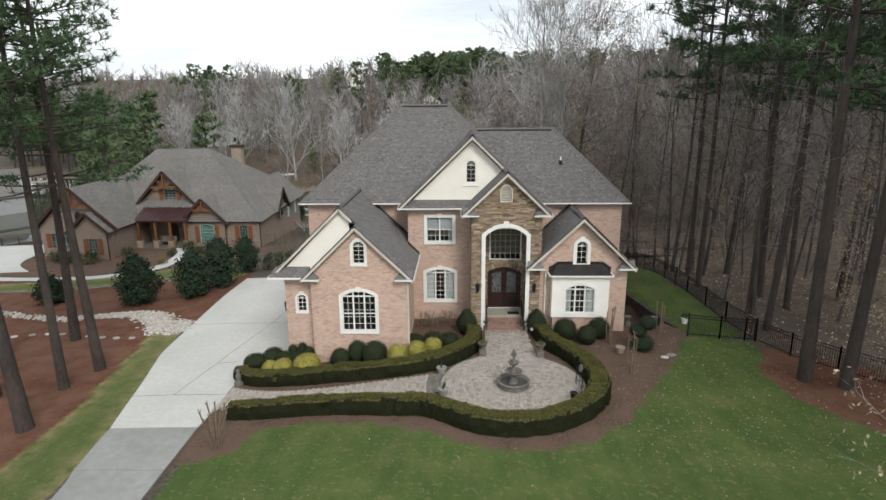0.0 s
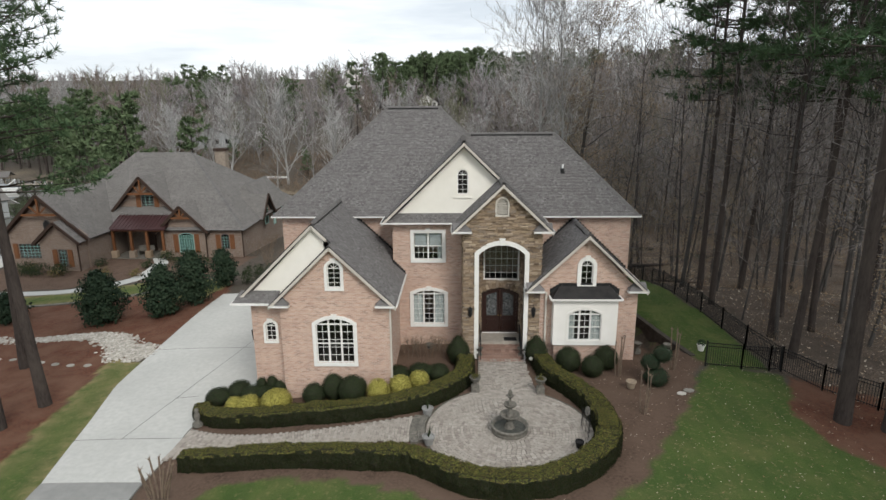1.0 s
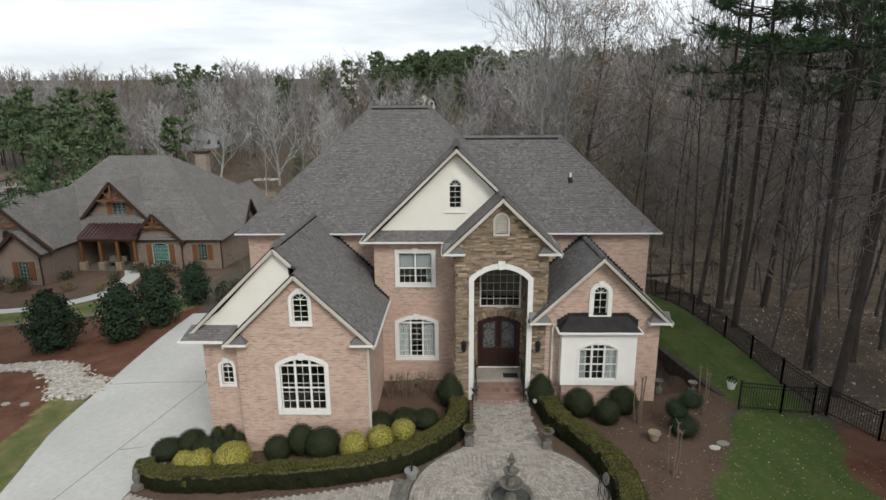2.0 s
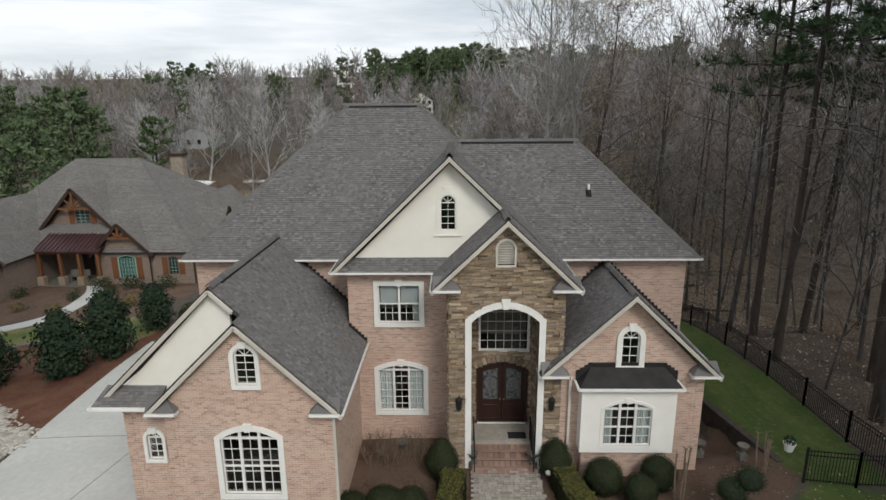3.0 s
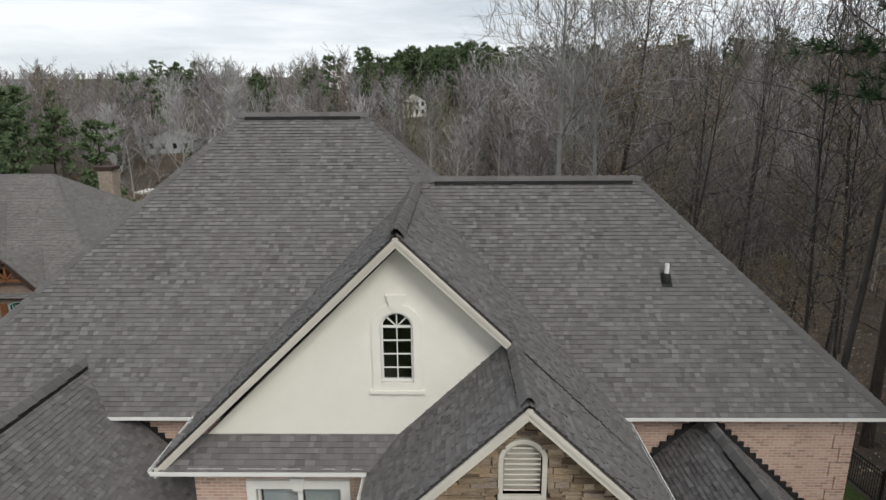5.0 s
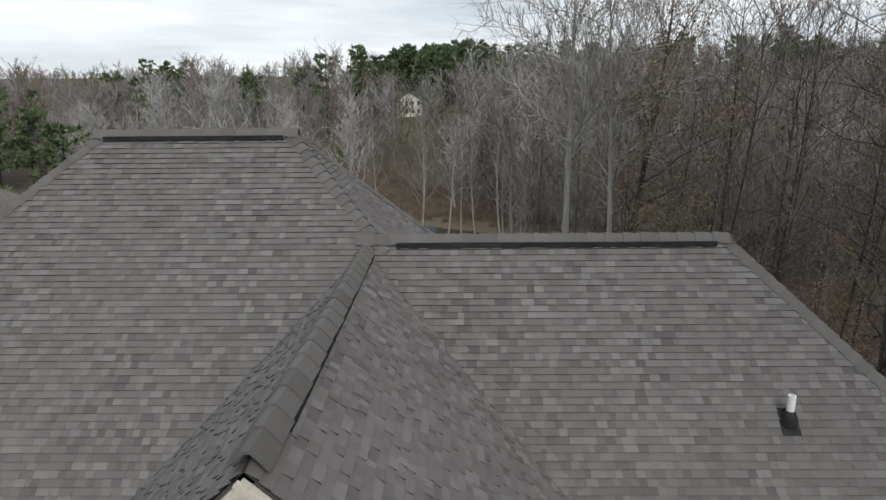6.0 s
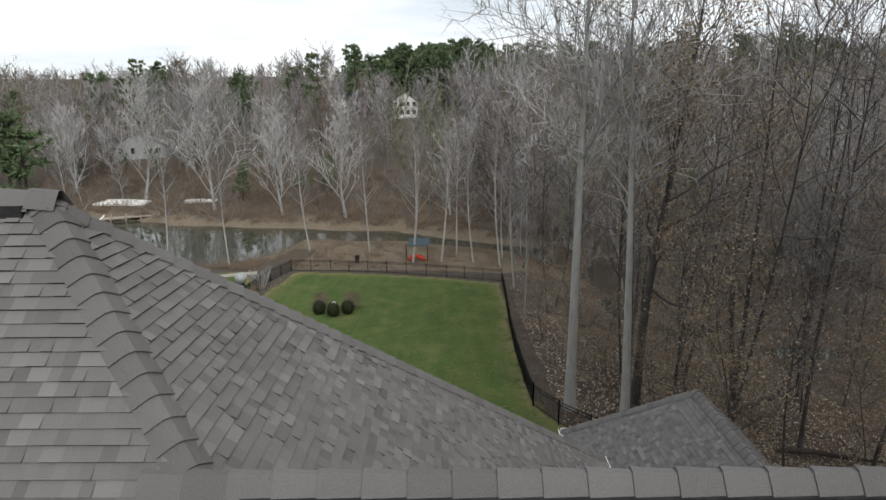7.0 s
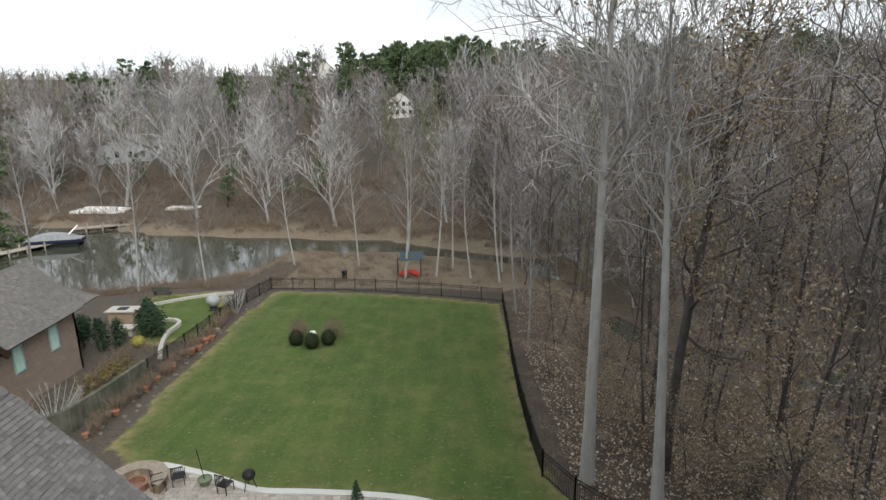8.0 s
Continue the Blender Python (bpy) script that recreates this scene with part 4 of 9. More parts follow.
for sx, a, b in ((-1, 1.85, 2.755), (1, 2.775, 3.68)):
    leaf = clip(clip(inset(door_hole, -0.085), (a, 1e3), (a, -1e3)), (b, -1e3), (b, 1e3))
    lite = clip(clip(inset(door_hole, -0.25), (a + 0.16, 1e3), (a + 0.16, -1e3)), (b - 0.16, -1e3), (b - 0.16, 1e3))
    lite = clip(lite, (-1e3, 1.62), (1e3, 1.62))
    ld = part("door_leaf", plate(bmesh.new(), leaf, [lite], DY + 0.07, DY + 0.12), MAHOG, door)
    part("leaded_glass", plate(bmesh.new(), lite, [], DY + 0.09, DY + 0.10), surface("leaded_glass_%d" % (sx + 1), (0.03, 0.033, 0.036), (0.15, 0.16, 0.16), 9.0, rough=0.2, bump=0.4, spec=0.6), ld)
    bm = bmesh.new()
    cxl = (a + b) / 2
    for k in range(4):
        lathe_r = 0.05 + 0.055 * k
        pts = [(cxl + lathe_r * math.cos(t * math.pi / 8), DY + 0.085, 2.3 + 1.25 * lathe_r * math.sin(t * math.pi / 8)) for t in range(17)]
        for p, q in zip(pts, pts[1:]):
            beam(bm, p, q, 0.012, 0.012, up=(0, 1, 0))
    part("leading", bm, surface("lead_came_%d" % (sx + 1), (0.25, 0.25, 0.25), (0.32, 0.32, 0.32), rough=0.4, metal=0.6), ld)
    bm = bmesh.new()
    box(bm, a + 0.18, b - 0.18, DY + 0.055, DY + 0.075, 0.80, 1.40, bevel=0.015)
    part("door_panel", bm, MAHOG, ld)
    bm = bmesh.new()
    lathe(bm, [(0.0, -0.03), (0.03, -0.02), (0.035, 0.0), (0.02, 0.03), (0, 0.035)], (b - 0.06 if sx < 0 else a + 0.06, DY + 0.03, 1.65), 10)
    part("door_knob", bm, surface("brass_%d" % (sx + 1), (0.5, 0.36, 0.14), (0.42, 0.30, 0.12), rough=0.35, metal=0.9), ld)
part("threshold", nbox(1.78, 3.75, DY - 0.05, DY + 0.14, 0.60, 0.64), PAINT, house)

# landing and steps
bm = bmesh.new()
box(bm, 1.5, 3.86, 31.45, DY, -0.15, 0.585)
part("landing", bm, surface("porch_slab", (0.36, 0.33, 0.28), (0.30, 0.27, 0.235), 6.0, rough=0.85), house)
st = bmesh.new()
for k in range(4):
    y0, zt = 31.45 - 0.30 * (k + 1), 0.585 - 0.155 * (k + 1)
    x = 1.5
    while x < 3.84:
        box(st, x + 0.005, min(x + 0.205, 3.86) - 0.005, y0, y0 + 0.31, zt - 0.06, zt, bevel=0.006)
        x += 0.21
    box(st, 1.5, 3.86, y0 + 0.03, y0 + 0.33, zt - 0.155, zt - 0.065)
part("steps", st, REDBRICK, house, "four red brick steps")

def stair_rail(x):
    """A wrought-iron handrail down the steps."""
    r_ = thing("handrail", "black wrought-iron handrail beside the brick steps", "handrail", "step handrails")
    for y, z in ((31.55, 0.585), (30.32, 0.02)):
        part("post", nbox(x - 0.018, x + 0.018, y - 0.018, y + 0.018, z, z + 0.92), BLACK, r_)
    part("rail", beam(bmesh.new(), (x, 31.62, 1.52), (x, 30.2, 0.90), 0.05, 0.03), BLACK, r_)
    part("rail", beam(bmesh.new(), (x, 31.55, 0.75), (x, 30.32, 0.20), 0.02, 0.02), BLACK, r_)
    for i in range(1, 10):
        k = i / 10
        y, z = 31.55 - 1.23 * k, 0.75 - 0.55 * k
        part("baluster", nbox(x - 0.008, x + 0.008, y - 0.008, y + 0.008, z, z + 0.74), BLACK, r_)


stair_rail(1.60)
stair_rail(3.76)

# right wing with the bay
RY = 30.72
rw = window(house, 7.10, RY, 4.10, 0.62, 1.02, 0.31, 1, (2, 3), 0.19, fan=True, sash=False, label="round-headed gable window with cast-stone surround")
part("wall", plate(bmesh.new(), [(4.71, -0.5), (9.78, -0.5), (9.78, 3.85), (7.05, 6.6), (4.71, 4.35)], [rw], RY, RY + 0.25), BRICK, house, "pink brick gable wall of the right wing")
part("wall", plate(bmesh.new(), [(RY + 0.25, -0.8), (34.62, -0.8), (34.62, 3.9), (RY + 0.25, 3.9)], [], -0.25, 0, side_at(9.78)), BRICK, house)
quoins(9.78, RY, -0.3, 3.7, -1, 1)
bay = part("bay", plate(bmesh.new(), [(5.36, 1.0), (8.68, 1.0), (8.68, 3.45), (5.36, 3.45)], [arc_top(6.16, 7.86, 1.22, 2.66, 0.26, 14)], 30.18, 30.30), BAYPAINT, house, "white panelled bay with an arched window")
window(bay, 7.01, 30.18, 1.22, 1.70, 1.44, 0.26, 3, (2, 4), 0.10, inside_="narrow", label="arched triple bay window with curtains", surround_mat=BAYPAINT, proud=0.03, deep=0.5)
part("bay_cheek", nbox(5.36, 5.46, 30.30, RY, 1.0, 3.45), BAYPAINT, bay)
part("bay_cheek", nbox(8.58, 8.68, 30.30, RY, 1.0, 3.45), BAYPAINT, bay)
part("bay_sill", nbox(5.36, 8.68, 30.18, RY, 0.93, 1.0), BAYPAINT, bay)
part("bay_cornice", nbox(5.28, 8.76, 30.08, RY, 3.42, 3.50), BAYPAINT, bay)
part("bay_plinth", nbox(5.46, 8.58, 30.3, RY, -0.4, 0.93), BRICK, house)
bm = bmesh.new()
lo = [(5.22, 30.0, 3.52), (8.82, 30.0, 3.52), (8.82, RY, 3.52), (5.22, RY, 3.52)]
hi = [(5.75, RY - 0.02, 4.08), (8.3, RY - 0.02, 4.08)]
vs = [bm.verts.new(p) for p in lo + hi]
for f in ((0, 1, 5, 4), (1, 2, 5), (3, 0, 4), (3, 2, 1, 0)):
    bm.faces.new([vs[i] for i in f])
part("bay_roof", bm, surface("black_membrane_roof", (0.022, 0.021, 0.021), (0.035, 0.033, 0.032), 2.0, rough=0.5, bump=0.2), house, "dark metal bay roof")
bm = bmesh.new()
beam(bm, (5.2, 29.98, 3.50), (8.84, 29.98, 3.50), 0.09, 0.075)
beam(bm, (5.2, 29.98, 3.50), (5.2, RY, 3.50), 0.09, 0.075)
beam(bm, (8.84, 29.98, 3.50), (8.84, RY, 3.50), 0.09, 0.075)
part("bay_gutter", bm, PAINT, house)

# garage wing
FY = 27.55
fw = window(house, -5.52, FY, 1.12, 1.82, 1.98, 0.30, 3, (2, 5), 0.165, label="arched white triple window of the garage wing, dark inside")
fs = window(house, -5.42, FY, 4.94, 0.64, 0.95, 0.30, 1, (2, 4), 0.13, fan=True, sash=False, label="round-headed attic window in the brick gable")
part("wall", plate(bmesh.new(), [(-8.07, -1.6), (-2.90, -1.6), (-2.90, 4.3), (-5.54, 6.85), (-8.07, 4.3)], [fw, fs], FY, FY + 0.25), BRICK, house, "pink brick gable wall of the garage wing")
GY = 28.0
sw = window(house, -8.75, GY, 2.07, 0.50, 0.76, 0.24, 1, (2, 3), 0.11, fan=True, sash=False, label="small round-headed window with white surround")
part("wall", plate(bmesh.new(), [(-9.62, -2.0), (-8.07, -2.0), (-8.07, 4.2), (-9.62, 4.2)], [sw], GY, GY + 0.25), BRICK, house)
part("wall", plate(bmesh.new(), [(FY + 0.25, -1.8), (GY, -1.8), (GY, 4.3), (FY + 0.25, 4.3)], [], 0, 0.2, side_at(-8.07)), BRICK, house)
part("wall", plate(bmesh.new(), [(GY + 0.25, -2.2), (34.62, -2.2), (34.62, 4.3), (GY + 0.25, 4.3)], [], 0, 0.25, side_at(-9.62)), BRICK, house)
part("wall", plate(bmesh.new(), [(FY + 0.25, -1.2), (34.62, -1.2), (34.62, 4.2), (FY + 0.25, 4.2)], [], -0.25, 0, side_at(-2.90)), BRICK, house)
part("wall", plate(bmesh.new(), [(-10.0, 4.1), (-5.97, 4.1), (-5.97, 7.25), (-6.46, 7.72)], [], 28.15, 28.3), STUCCO, house, "cream stucco gable wall above the garage")
quoins(-8.07, FY, -1.0, 4.0, 1, 1)
quoins(-2.90, FY, -1.0, 4.0, -1, 1)
quoins(-9.62, GY, -1.4, 4.0, 1, 1)

# main roofs
RA, RB = (-4.09, 39.565, 13.10), (-0.72, 39.565, 13.10)
XL, XR, YF, YB, XM = -10.275, 10.749, 34.166, 44.97, 5.47
near_main = lambda c: -3.0 < c.x < 0.2 and 37.3 < c.y < 39.4  # noqa: E731
main = Roof(house, "roof", SHINGLE, label="steep grey architectural shingle roof")
main.plane([(XL, YF, EAVE), (XM, YF, EAVE), RB, RA], near_main)
main.plane([(XL, YB, EAVE), (XL, YF, EAVE), RA], coarse=1.6)
main.plane([(XM, YF, EAVE), (XM, YB, EAVE), RB])
main.plane([(XM, YB, EAVE), (XL, YB, EAVE), RA, RB], coarse=2.5)
CR = (6.39, 38.15, 11.50)
CL = (0.72, 38.15, 11.50)
near_r = lambda c: 1.2 < c.x < 6.0 and c.y > 37.3  # noqa: E731
main.plane([(0.3, YF, EAVE), (XR, YF, EAVE), CR, (0.3, 38.15, 11.50)])
main.plane([(XR, YF, EAVE), (XR, 42.13, EAVE), CR])
main.plane([(XR, 42.13, EAVE), (0.3, 42.13, EAVE), (0.3, 38.15, 11.50), CR], coarse=2.5)
s1 = (EAVE - 13.10) / (39.565 - YF)
dF, dB, dL, dR = (0, -1, -1.12), (0, 1, -1.12), (-1, 0, -0.98), (1, 0, -0.98)
main.caps((-4.2, 39.565, 13.10), (-0.6, 39.565, 13.10), dF, dB, lift=0.090, wide=0.20, step=0.28)
main.caps((XL, YF, EAVE), RA, dF, dL)
main.caps((XM, YB, EAVE), RB, dB, dR)
main.caps((1.08, 38.0, 11.34), RB, dF, dR)
main.caps((XL, YB, EAVE), RA, dB, dL)
main.caps((0.55, 38.15, 11.50), (6.45, 38.15, 11.50), dF, dB, lift=0.095, wide=0.20, step=0.28)
main.caps((XR, YF, EAVE), CR, dF, (1, 0, -1.02))
main.caps((XR, 42.13, EAVE), CR, dB, (1, 0, -1.02))
roof = main.done()
for x0, x1, y, z in ((-4.0, -0.85, 39.565, 13.12), (1.2, 6.2, 38.15, 11.525)):
    part("ridge_vent", nbox(x0, x1, y - 0.136, y + 0.136, z - 0.20, z - 0.055), VENT, house, "black ridge vent below the caps")

# stucco gable roof
GF = 32.38
cen = Roof(house, "roof", SHINGLE)
CX, CZ, HALF = 0.723, 11.36, 4.47
cen.plane([(CX - HALF, GF, EAVE), (CX, GF, CZ), (CX, 38.2, CZ), (CX - HALF, 38.2, EAVE)])
cen.plane([(CX, GF, CZ), (CX + HALF, GF, EAVE), (CX + HALF, 38.2, EAVE), (CX, 38.2, CZ)])
cen.plane([(CX - HALF - 0.02, GF - 0.05, EAVE - 0.02), (CX + HALF, GF - 0.05, EAVE - 0.02), (CX + HALF - 0.3, 32.79, EAVE + 0.46), (CX - HALF + 0.3, 32.79, EAVE + 0.46)])
cen.caps((CX, GF + 0.05, CZ), (CX, 38.1, CZ), (-1, 0, -0.96), (1, 0, -0.96), lift=0.12, wide=0.21, step=0.30)
cen.done()
part("ridge_vent", nbox(CX - 0.136, CX + 0.136, 33.0, 37.9, CZ - 0.21, CZ - 0.055), VENT, house)

# stone gable roof
SF = 30.42
SX, SZ, SH = 2.68, 9.43, 2.58
gs = Roof(house, "roof", SHINGLE)
for s in (-1, 1):
    gs.plane([(SX + s * SH, SF, 6.98), (SX, SF, SZ), (SX, 35.6, SZ), (SX + s * SH, 35.6, 6.98)])
gs.caps((SX, SF + 0.05, SZ), (SX, 33.4, SZ), (-1, 0, -0.95), (1, 0, -0.95), lift=0.110, wide=0.19, step=0.28)
gs.done()
part("ridge_vent", nbox(SX - 0.136, SX + 0.136, 30.9, 33.2, SZ - 0.21, SZ - 0.055), VENT, house)

# right wing roof
QF = 30.32
QX, QZ, QH = 7.06, 6.84, 3.15
gr_ = Roof(house, "roof", SHINGLE)
for s in (-1, 1):
    gr_.plane([(QX + s * QH, QF, 3.85), (QX, QF, QZ), (QX, 34.6, QZ), (QX + s * QH, 34.6, 3.85)])
gr_.caps((QX, QF + 0.05, QZ), (QX, 34.5, QZ), (-1, 0, -0.95), (1, 0, -0.95), lift=0.110, wide=0.19, step=0.28)
gr_.done()
part("ridge_vent", nbox(QX - 0.136, QX + 0.136, 31.0, 33.4, QZ - 0.21, QZ - 0.055), VENT, house)

# garage roofs
HF, HG = 27.28, 27.92
HX, HZ, HE = -6.46, 7.92, 4.11
FX, FZ = -5.543, 7.03
ga = Roof(house, "roof", SHINGLE)
ga.plane([(-10.40, HG, HE), (HX, HG, HZ), (HX, 36.2, HZ), (-10.40, 36.2, HE)])
ga.plane([(HX, HG, HZ), (FX, HG, FZ), (FX, 36.2, FZ), (HX, 36.2, HZ)])
ga.plane([(FX, HF, FZ), (-2.53, HF, HE), (-2.53, 34.6, HE), (FX, 34.6, FZ)])
ga.plane([(-8.56, HF, HE), (FX, HF, FZ), (FX, 29.4, FZ), (-8.56, 29.4, HE)])
ga.plane([(-10.42, 27.62, HE), (-8.4, 27.62, HE), (-8.2, 28.16, HE + 0.5), (-10.1, 28.16, HE + 0.5)])
ga.caps((HX, HG + 0.05, HZ), (HX, 35.1, HZ), (-1, 0, -0.97), (1, 0, -0.97), lift=0.110, wide=0.19, step=0.28)
ga.caps((FX, HF + 0.05, FZ), (FX, 28.3, FZ), (-1, 0, -0.97), (1, 0, -0.97), lift=0.03, wide=0.15)
ga.done()
part("ridge_vent", nbox(HX - 0.136, HX + 0.136, 28.7, 34.9, HZ - 0.21, HZ - 0.055), VENT, house)

# rear wings
LW = Roof(house, "roof", SHINGLE, label="shingled roof of the rear wing")
lx, lz, le = -5.62, 8.87, 4.66
for s in (-1, 1):
    LW.plane([(lx + s * 4.17, 51.15, le), (lx, 51.15, lz), (lx, 43.0, lz), (lx + s * 4.17, 43.0, le)])
LW.caps((lx, 51.1, lz), (lx, 43.2, lz), (-1, 0, -1), (1, 0, -1), lift=0.06)
LW.done()
part("wall", plate(bmesh.new(), [(-9.4, -3.5), (-1.85, -3.5), (-1.85, 4.7), (lx, 8.5), (-9.4, 4.7)], [], 50.6, 50.85), BRICK, house)
part("wall", plate(bmesh.new(), [(44.5, -3.5), (50.6, -3.5), (50.6, 4.7), (44.5, 4.7)], [], -0.25, 0, side_at(-1.85)), BRICK, house)
part("wall", plate(bmesh.new(), [(44.5, -3.5), (50.6, -3.5), (50.6, 4.7), (44.5, 4.7)], [], 0, 0.25, side_at(-9.4)), BRICK, house)
RW = Roof(house, "roof", SHINGLE)
rx, rz, re_ = 7.85, 7.66, 5.25
RW.plane([(5.5, 41.6, re_), (rx, 41.6, rz), (rx, 46.5, rz), (5.5, 48.85, re_)])
RW.plane([(10.2, 41.6, re_), (rx, 41.6, rz), (rx, 46.5, rz), (10.2, 48.85, re_)])
RW.plane([(5.5, 48.85, re_), (rx, 46.5, rz), (10.2, 48.85, re_)])
RW.caps((rx, 42.2, rz), (rx, 46.5, rz), (-1, 0, -1), (1, 0, -1), lift=0.06)
RW.caps((5.5, 48.85, re_), (rx, 46.5, rz), (-1, 0, -1), (0, 1, -1))
RW.caps((10.2, 48.85, re_), (rx, 46.5, rz), (1, 0, -1), (0, 1, -1))
RW.done()
bm = bmesh.new()
box(bm, 5.9, 9.8, 41.7, 48.4, -3.0, 5.2)
part("wall", bm, BRICK, house)

# fascia, gutters and rake boards, one object a run
GUTTERS = [((XL, YF, EAVE), (-3.7, YF, EAVE)), ((5.1, YF, EAVE), (XR, YF, EAVE)), ((XL, YF, EAVE), (XL, YB, EAVE)), ((XR, YF, EAVE), (XR, 42.13, EAVE)), ((XM, 42.13, EAVE), (XM, YB, EAVE)),
           ((CX - HALF, GF - 0.08, EAVE), (0.1, GF - 0.08, EAVE)), ((CX - HALF, GF - 0.08, EAVE), (CX - HALF, 34.2, EAVE)), ((SX - SH, SF, 6.98), (SX - SH, 32.3, 6.98)), ((SX + SH, SF, 6.98), (SX + SH, 34.2, 6.98)),
           ((QX - QH, QF, 3.85), (QX - QH, 31.0, 3.85)), ((QX + QH, QF, 3.85), (QX + QH, 34.6, 3.85)), ((-10.42, 27.55, HE), (-8.5, 27.55, HE)), ((-10.42, 27.55, HE), (-10.42, 34.6, HE)), ((-2.51, HF, HE), (-2.51, 33.1, HE)),
           ((lx + 4.19, 43.5, le), (lx + 4.19, 51.2, le)), ((5.47, 43, re_), (5.47, 48.9, re_)), ((5.47, 48.88, re_), (10.2, 48.88, re_))]
for p, q in GUTTERS:
    bm = bmesh.new()
    p, q = Vector(p), Vector(q)
    d = (q - p).normalized()
    beam(bm, p - Vector((0, 0, 0.045)), q - Vector((0, 0, 0.045)), 0.12, 0.02)
    for s in (-1, 1):
        o = d.cross(Vector((0, 0, 1))) * (0.06 * s)
        beam(bm, p + o - Vector((0, 0, 0.012)), q + o - Vector((0, 0, 0.012)), 0.014, 0.075)
    part("gutter", bm, PAINT, house)


def rake(p, q, y, depth=0.12, back=0.35):
    """A sloping gable board with a soffit behind it, from p to q in (x, z)."""
    bm = bmesh.new()
    beam(bm, (p[0], y, p[1] - 0.125), (q[0], y, q[1] - 0.125), 0.05, depth, up=(0, 0, 1))
    beam(bm, (p[0], y - 0.03, p[1] - 0.085), (q[0], y - 0.03, q[1] - 0.085), 0.03, 0.045)
    beam(bm, (p[0], y + back / 2, p[1] - 0.18), (q[0], y + back / 2, q[1] - 0.18), back, 0.03)
    return part("rake_board", bm, TRIM, house)


for x, z, hx, hz_, y in ((CX, CZ, HALF, EAVE, GF), (SX, SZ, SH, 6.98, SF), (QX, QZ, QH, 3.85, QF)):
    for s in (-1, 1):
        rake((x + s * hx, hz_), (x + s * -0.04, z + 0.04), y - 0.02 - (0.004 if s > 0 else 0))
rake((-10.40, HE), (HX, HZ), HG - 0.02)
rake((FX - 0.25, FZ + 0.24), (HX, HZ), HG - 0.02)
rake((-8.56, HE), (FX, FZ), HF - 0.02)
rake((-2.53, HE), (FX, FZ), HF - 0.02)


def cornice_return(x0, x1, y, z, wall_y):
    """The small shingled return at the foot of a gable, with its gutter."""
    bm = bmesh.new()
    beam(bm, (x0, y - 0.04, z - 0.015), (x1, y - 0.04, z - 0.015), 0.12, 0.075)
    box(bm, min(x0, x1), max(x0, x1), y, wall_y, z - 0.10, z - 0.05)
    ob = part("cornice_return", bm, PAINT, house)
    bm = bmesh.new()
    ym = wall_y
    a = [(x0, y - 0.05, z + 0.05), (x1, y - 0.05, z + 0.05), (x1 + (x0 - x1) * 0.42, ym, z + 0.42), (x0 + (x1 - x0) * 0.0, ym, z + 0.42), (x1, ym, z + 0.05)]
    vs = [bm.verts.new(p) for p in a]
    bm.faces.new([vs[0], vs[1], vs[2], vs[3]])
    bm.faces.new([vs[1], vs[4], vs[2]])
    part("return_roof", bm, SHINGLE, ob)


cornice_return(SX - SH + 0.05, SX - SH + 1.0, SF, 6.98, SY)
cornice_return(SX + SH - 0.05, SX + SH - 1.0, SF, 6.98, SY)
cornice_return(QX - QH + 0.05, QX - QH + 1.0, QF, 3.85, RY)
cornice_return(QX + QH - 0.05, QX + QH - 1.0, QF, 3.85, RY)
cornice_return(-8.52, -7.6, HF, HE, FY)
cornice_return(-2.58, -3.5, HF, HE, FY)

# black stepped flashing where roofs run up against walls
def flashing(p, q, n, thick=0.03):
    """One stepped sheet up a wall that faces the front."""
    (x0, y, z0), (x1, _, z1) = sorted((p, q))
    top = []
    for i in range(n):
        a, b = x0 + (x1 - x0) * i / n, x0 + (x1 - x0) * (i + 1) / n
        zt = max(z0 + (z1 - z0) * i / n, z0 + (z1 - z0) * (i + 1) / n) + 0.10
        top += [(a, zt), (b, zt)]
    return part("step_flashing", plate(bmesh.new(), [(x0, z0 - 0.22), (x1, z1 - 0.22), *reversed(top)], [], y - thick, y + thick), VENT, house, "black stepped flashing")


flashing((QX, 34.60, QZ), (QX + QH, 34.60, 3.85), 21)
flashing((QX, 34.60, QZ), (4.8, 34.60, QZ - (QX - 4.8) * 0.95), 15)
flashing((-3.22, 32.7, 4.80), (-2.53, 32.7, HE), 6)
flashing((5.22, RY - 0.03, 3.72), (5.80, RY - 0.03, 4.10), 4)
flashing((5.82, RY - 0.03, 4.10), (8.26, RY - 0.03, 4.10), 1)
flashing((8.28, RY - 0.03, 4.10), (8.82, RY - 0.03, 3.72), 4)
flashing((-5.9, 34.60, 7.3), (-3.2, 34.60, 4.75), 18)

# plumbing vent and downpipes
vp = part("vent_pipe", lathe(bmesh.new(), [(0.05, 9.35), (0.05, 9.78), (0.038, 9.78), (0.038, 9.65)], (6.59, 36.25, 0), 12), PVC, house, "white plumbing vent pipe with black boot")
bm = lathe(bmesh.new(), [(0.12, 9.36), (0.09, 9.50), (0.055, 9.56)], (6.59, 36.25, 0), 12)
beam(bm, (6.59, 36.12, 9.26), (6.59, 36.36, 9.53), 0.24, 0.02, up=(0, -1.1, 1))
part("vent_boot", bm, VENT, vp)
for x, y, z in ((5.02, 30.62, 3.7), (-2.82, 27.5, 4.0)):
    bm = bmesh.new()
    beam(bm, (x, y, z), (x, y, 0.0), 0.09, 0.07, up=(0, 1, 0))
    beam(bm, (x, y - 0.2, z + 0.05), (x, y, z - 0.05), 0.09, 0.07, up=(1, 0, 0))
    part("downpipe", bm, TRIM, house)

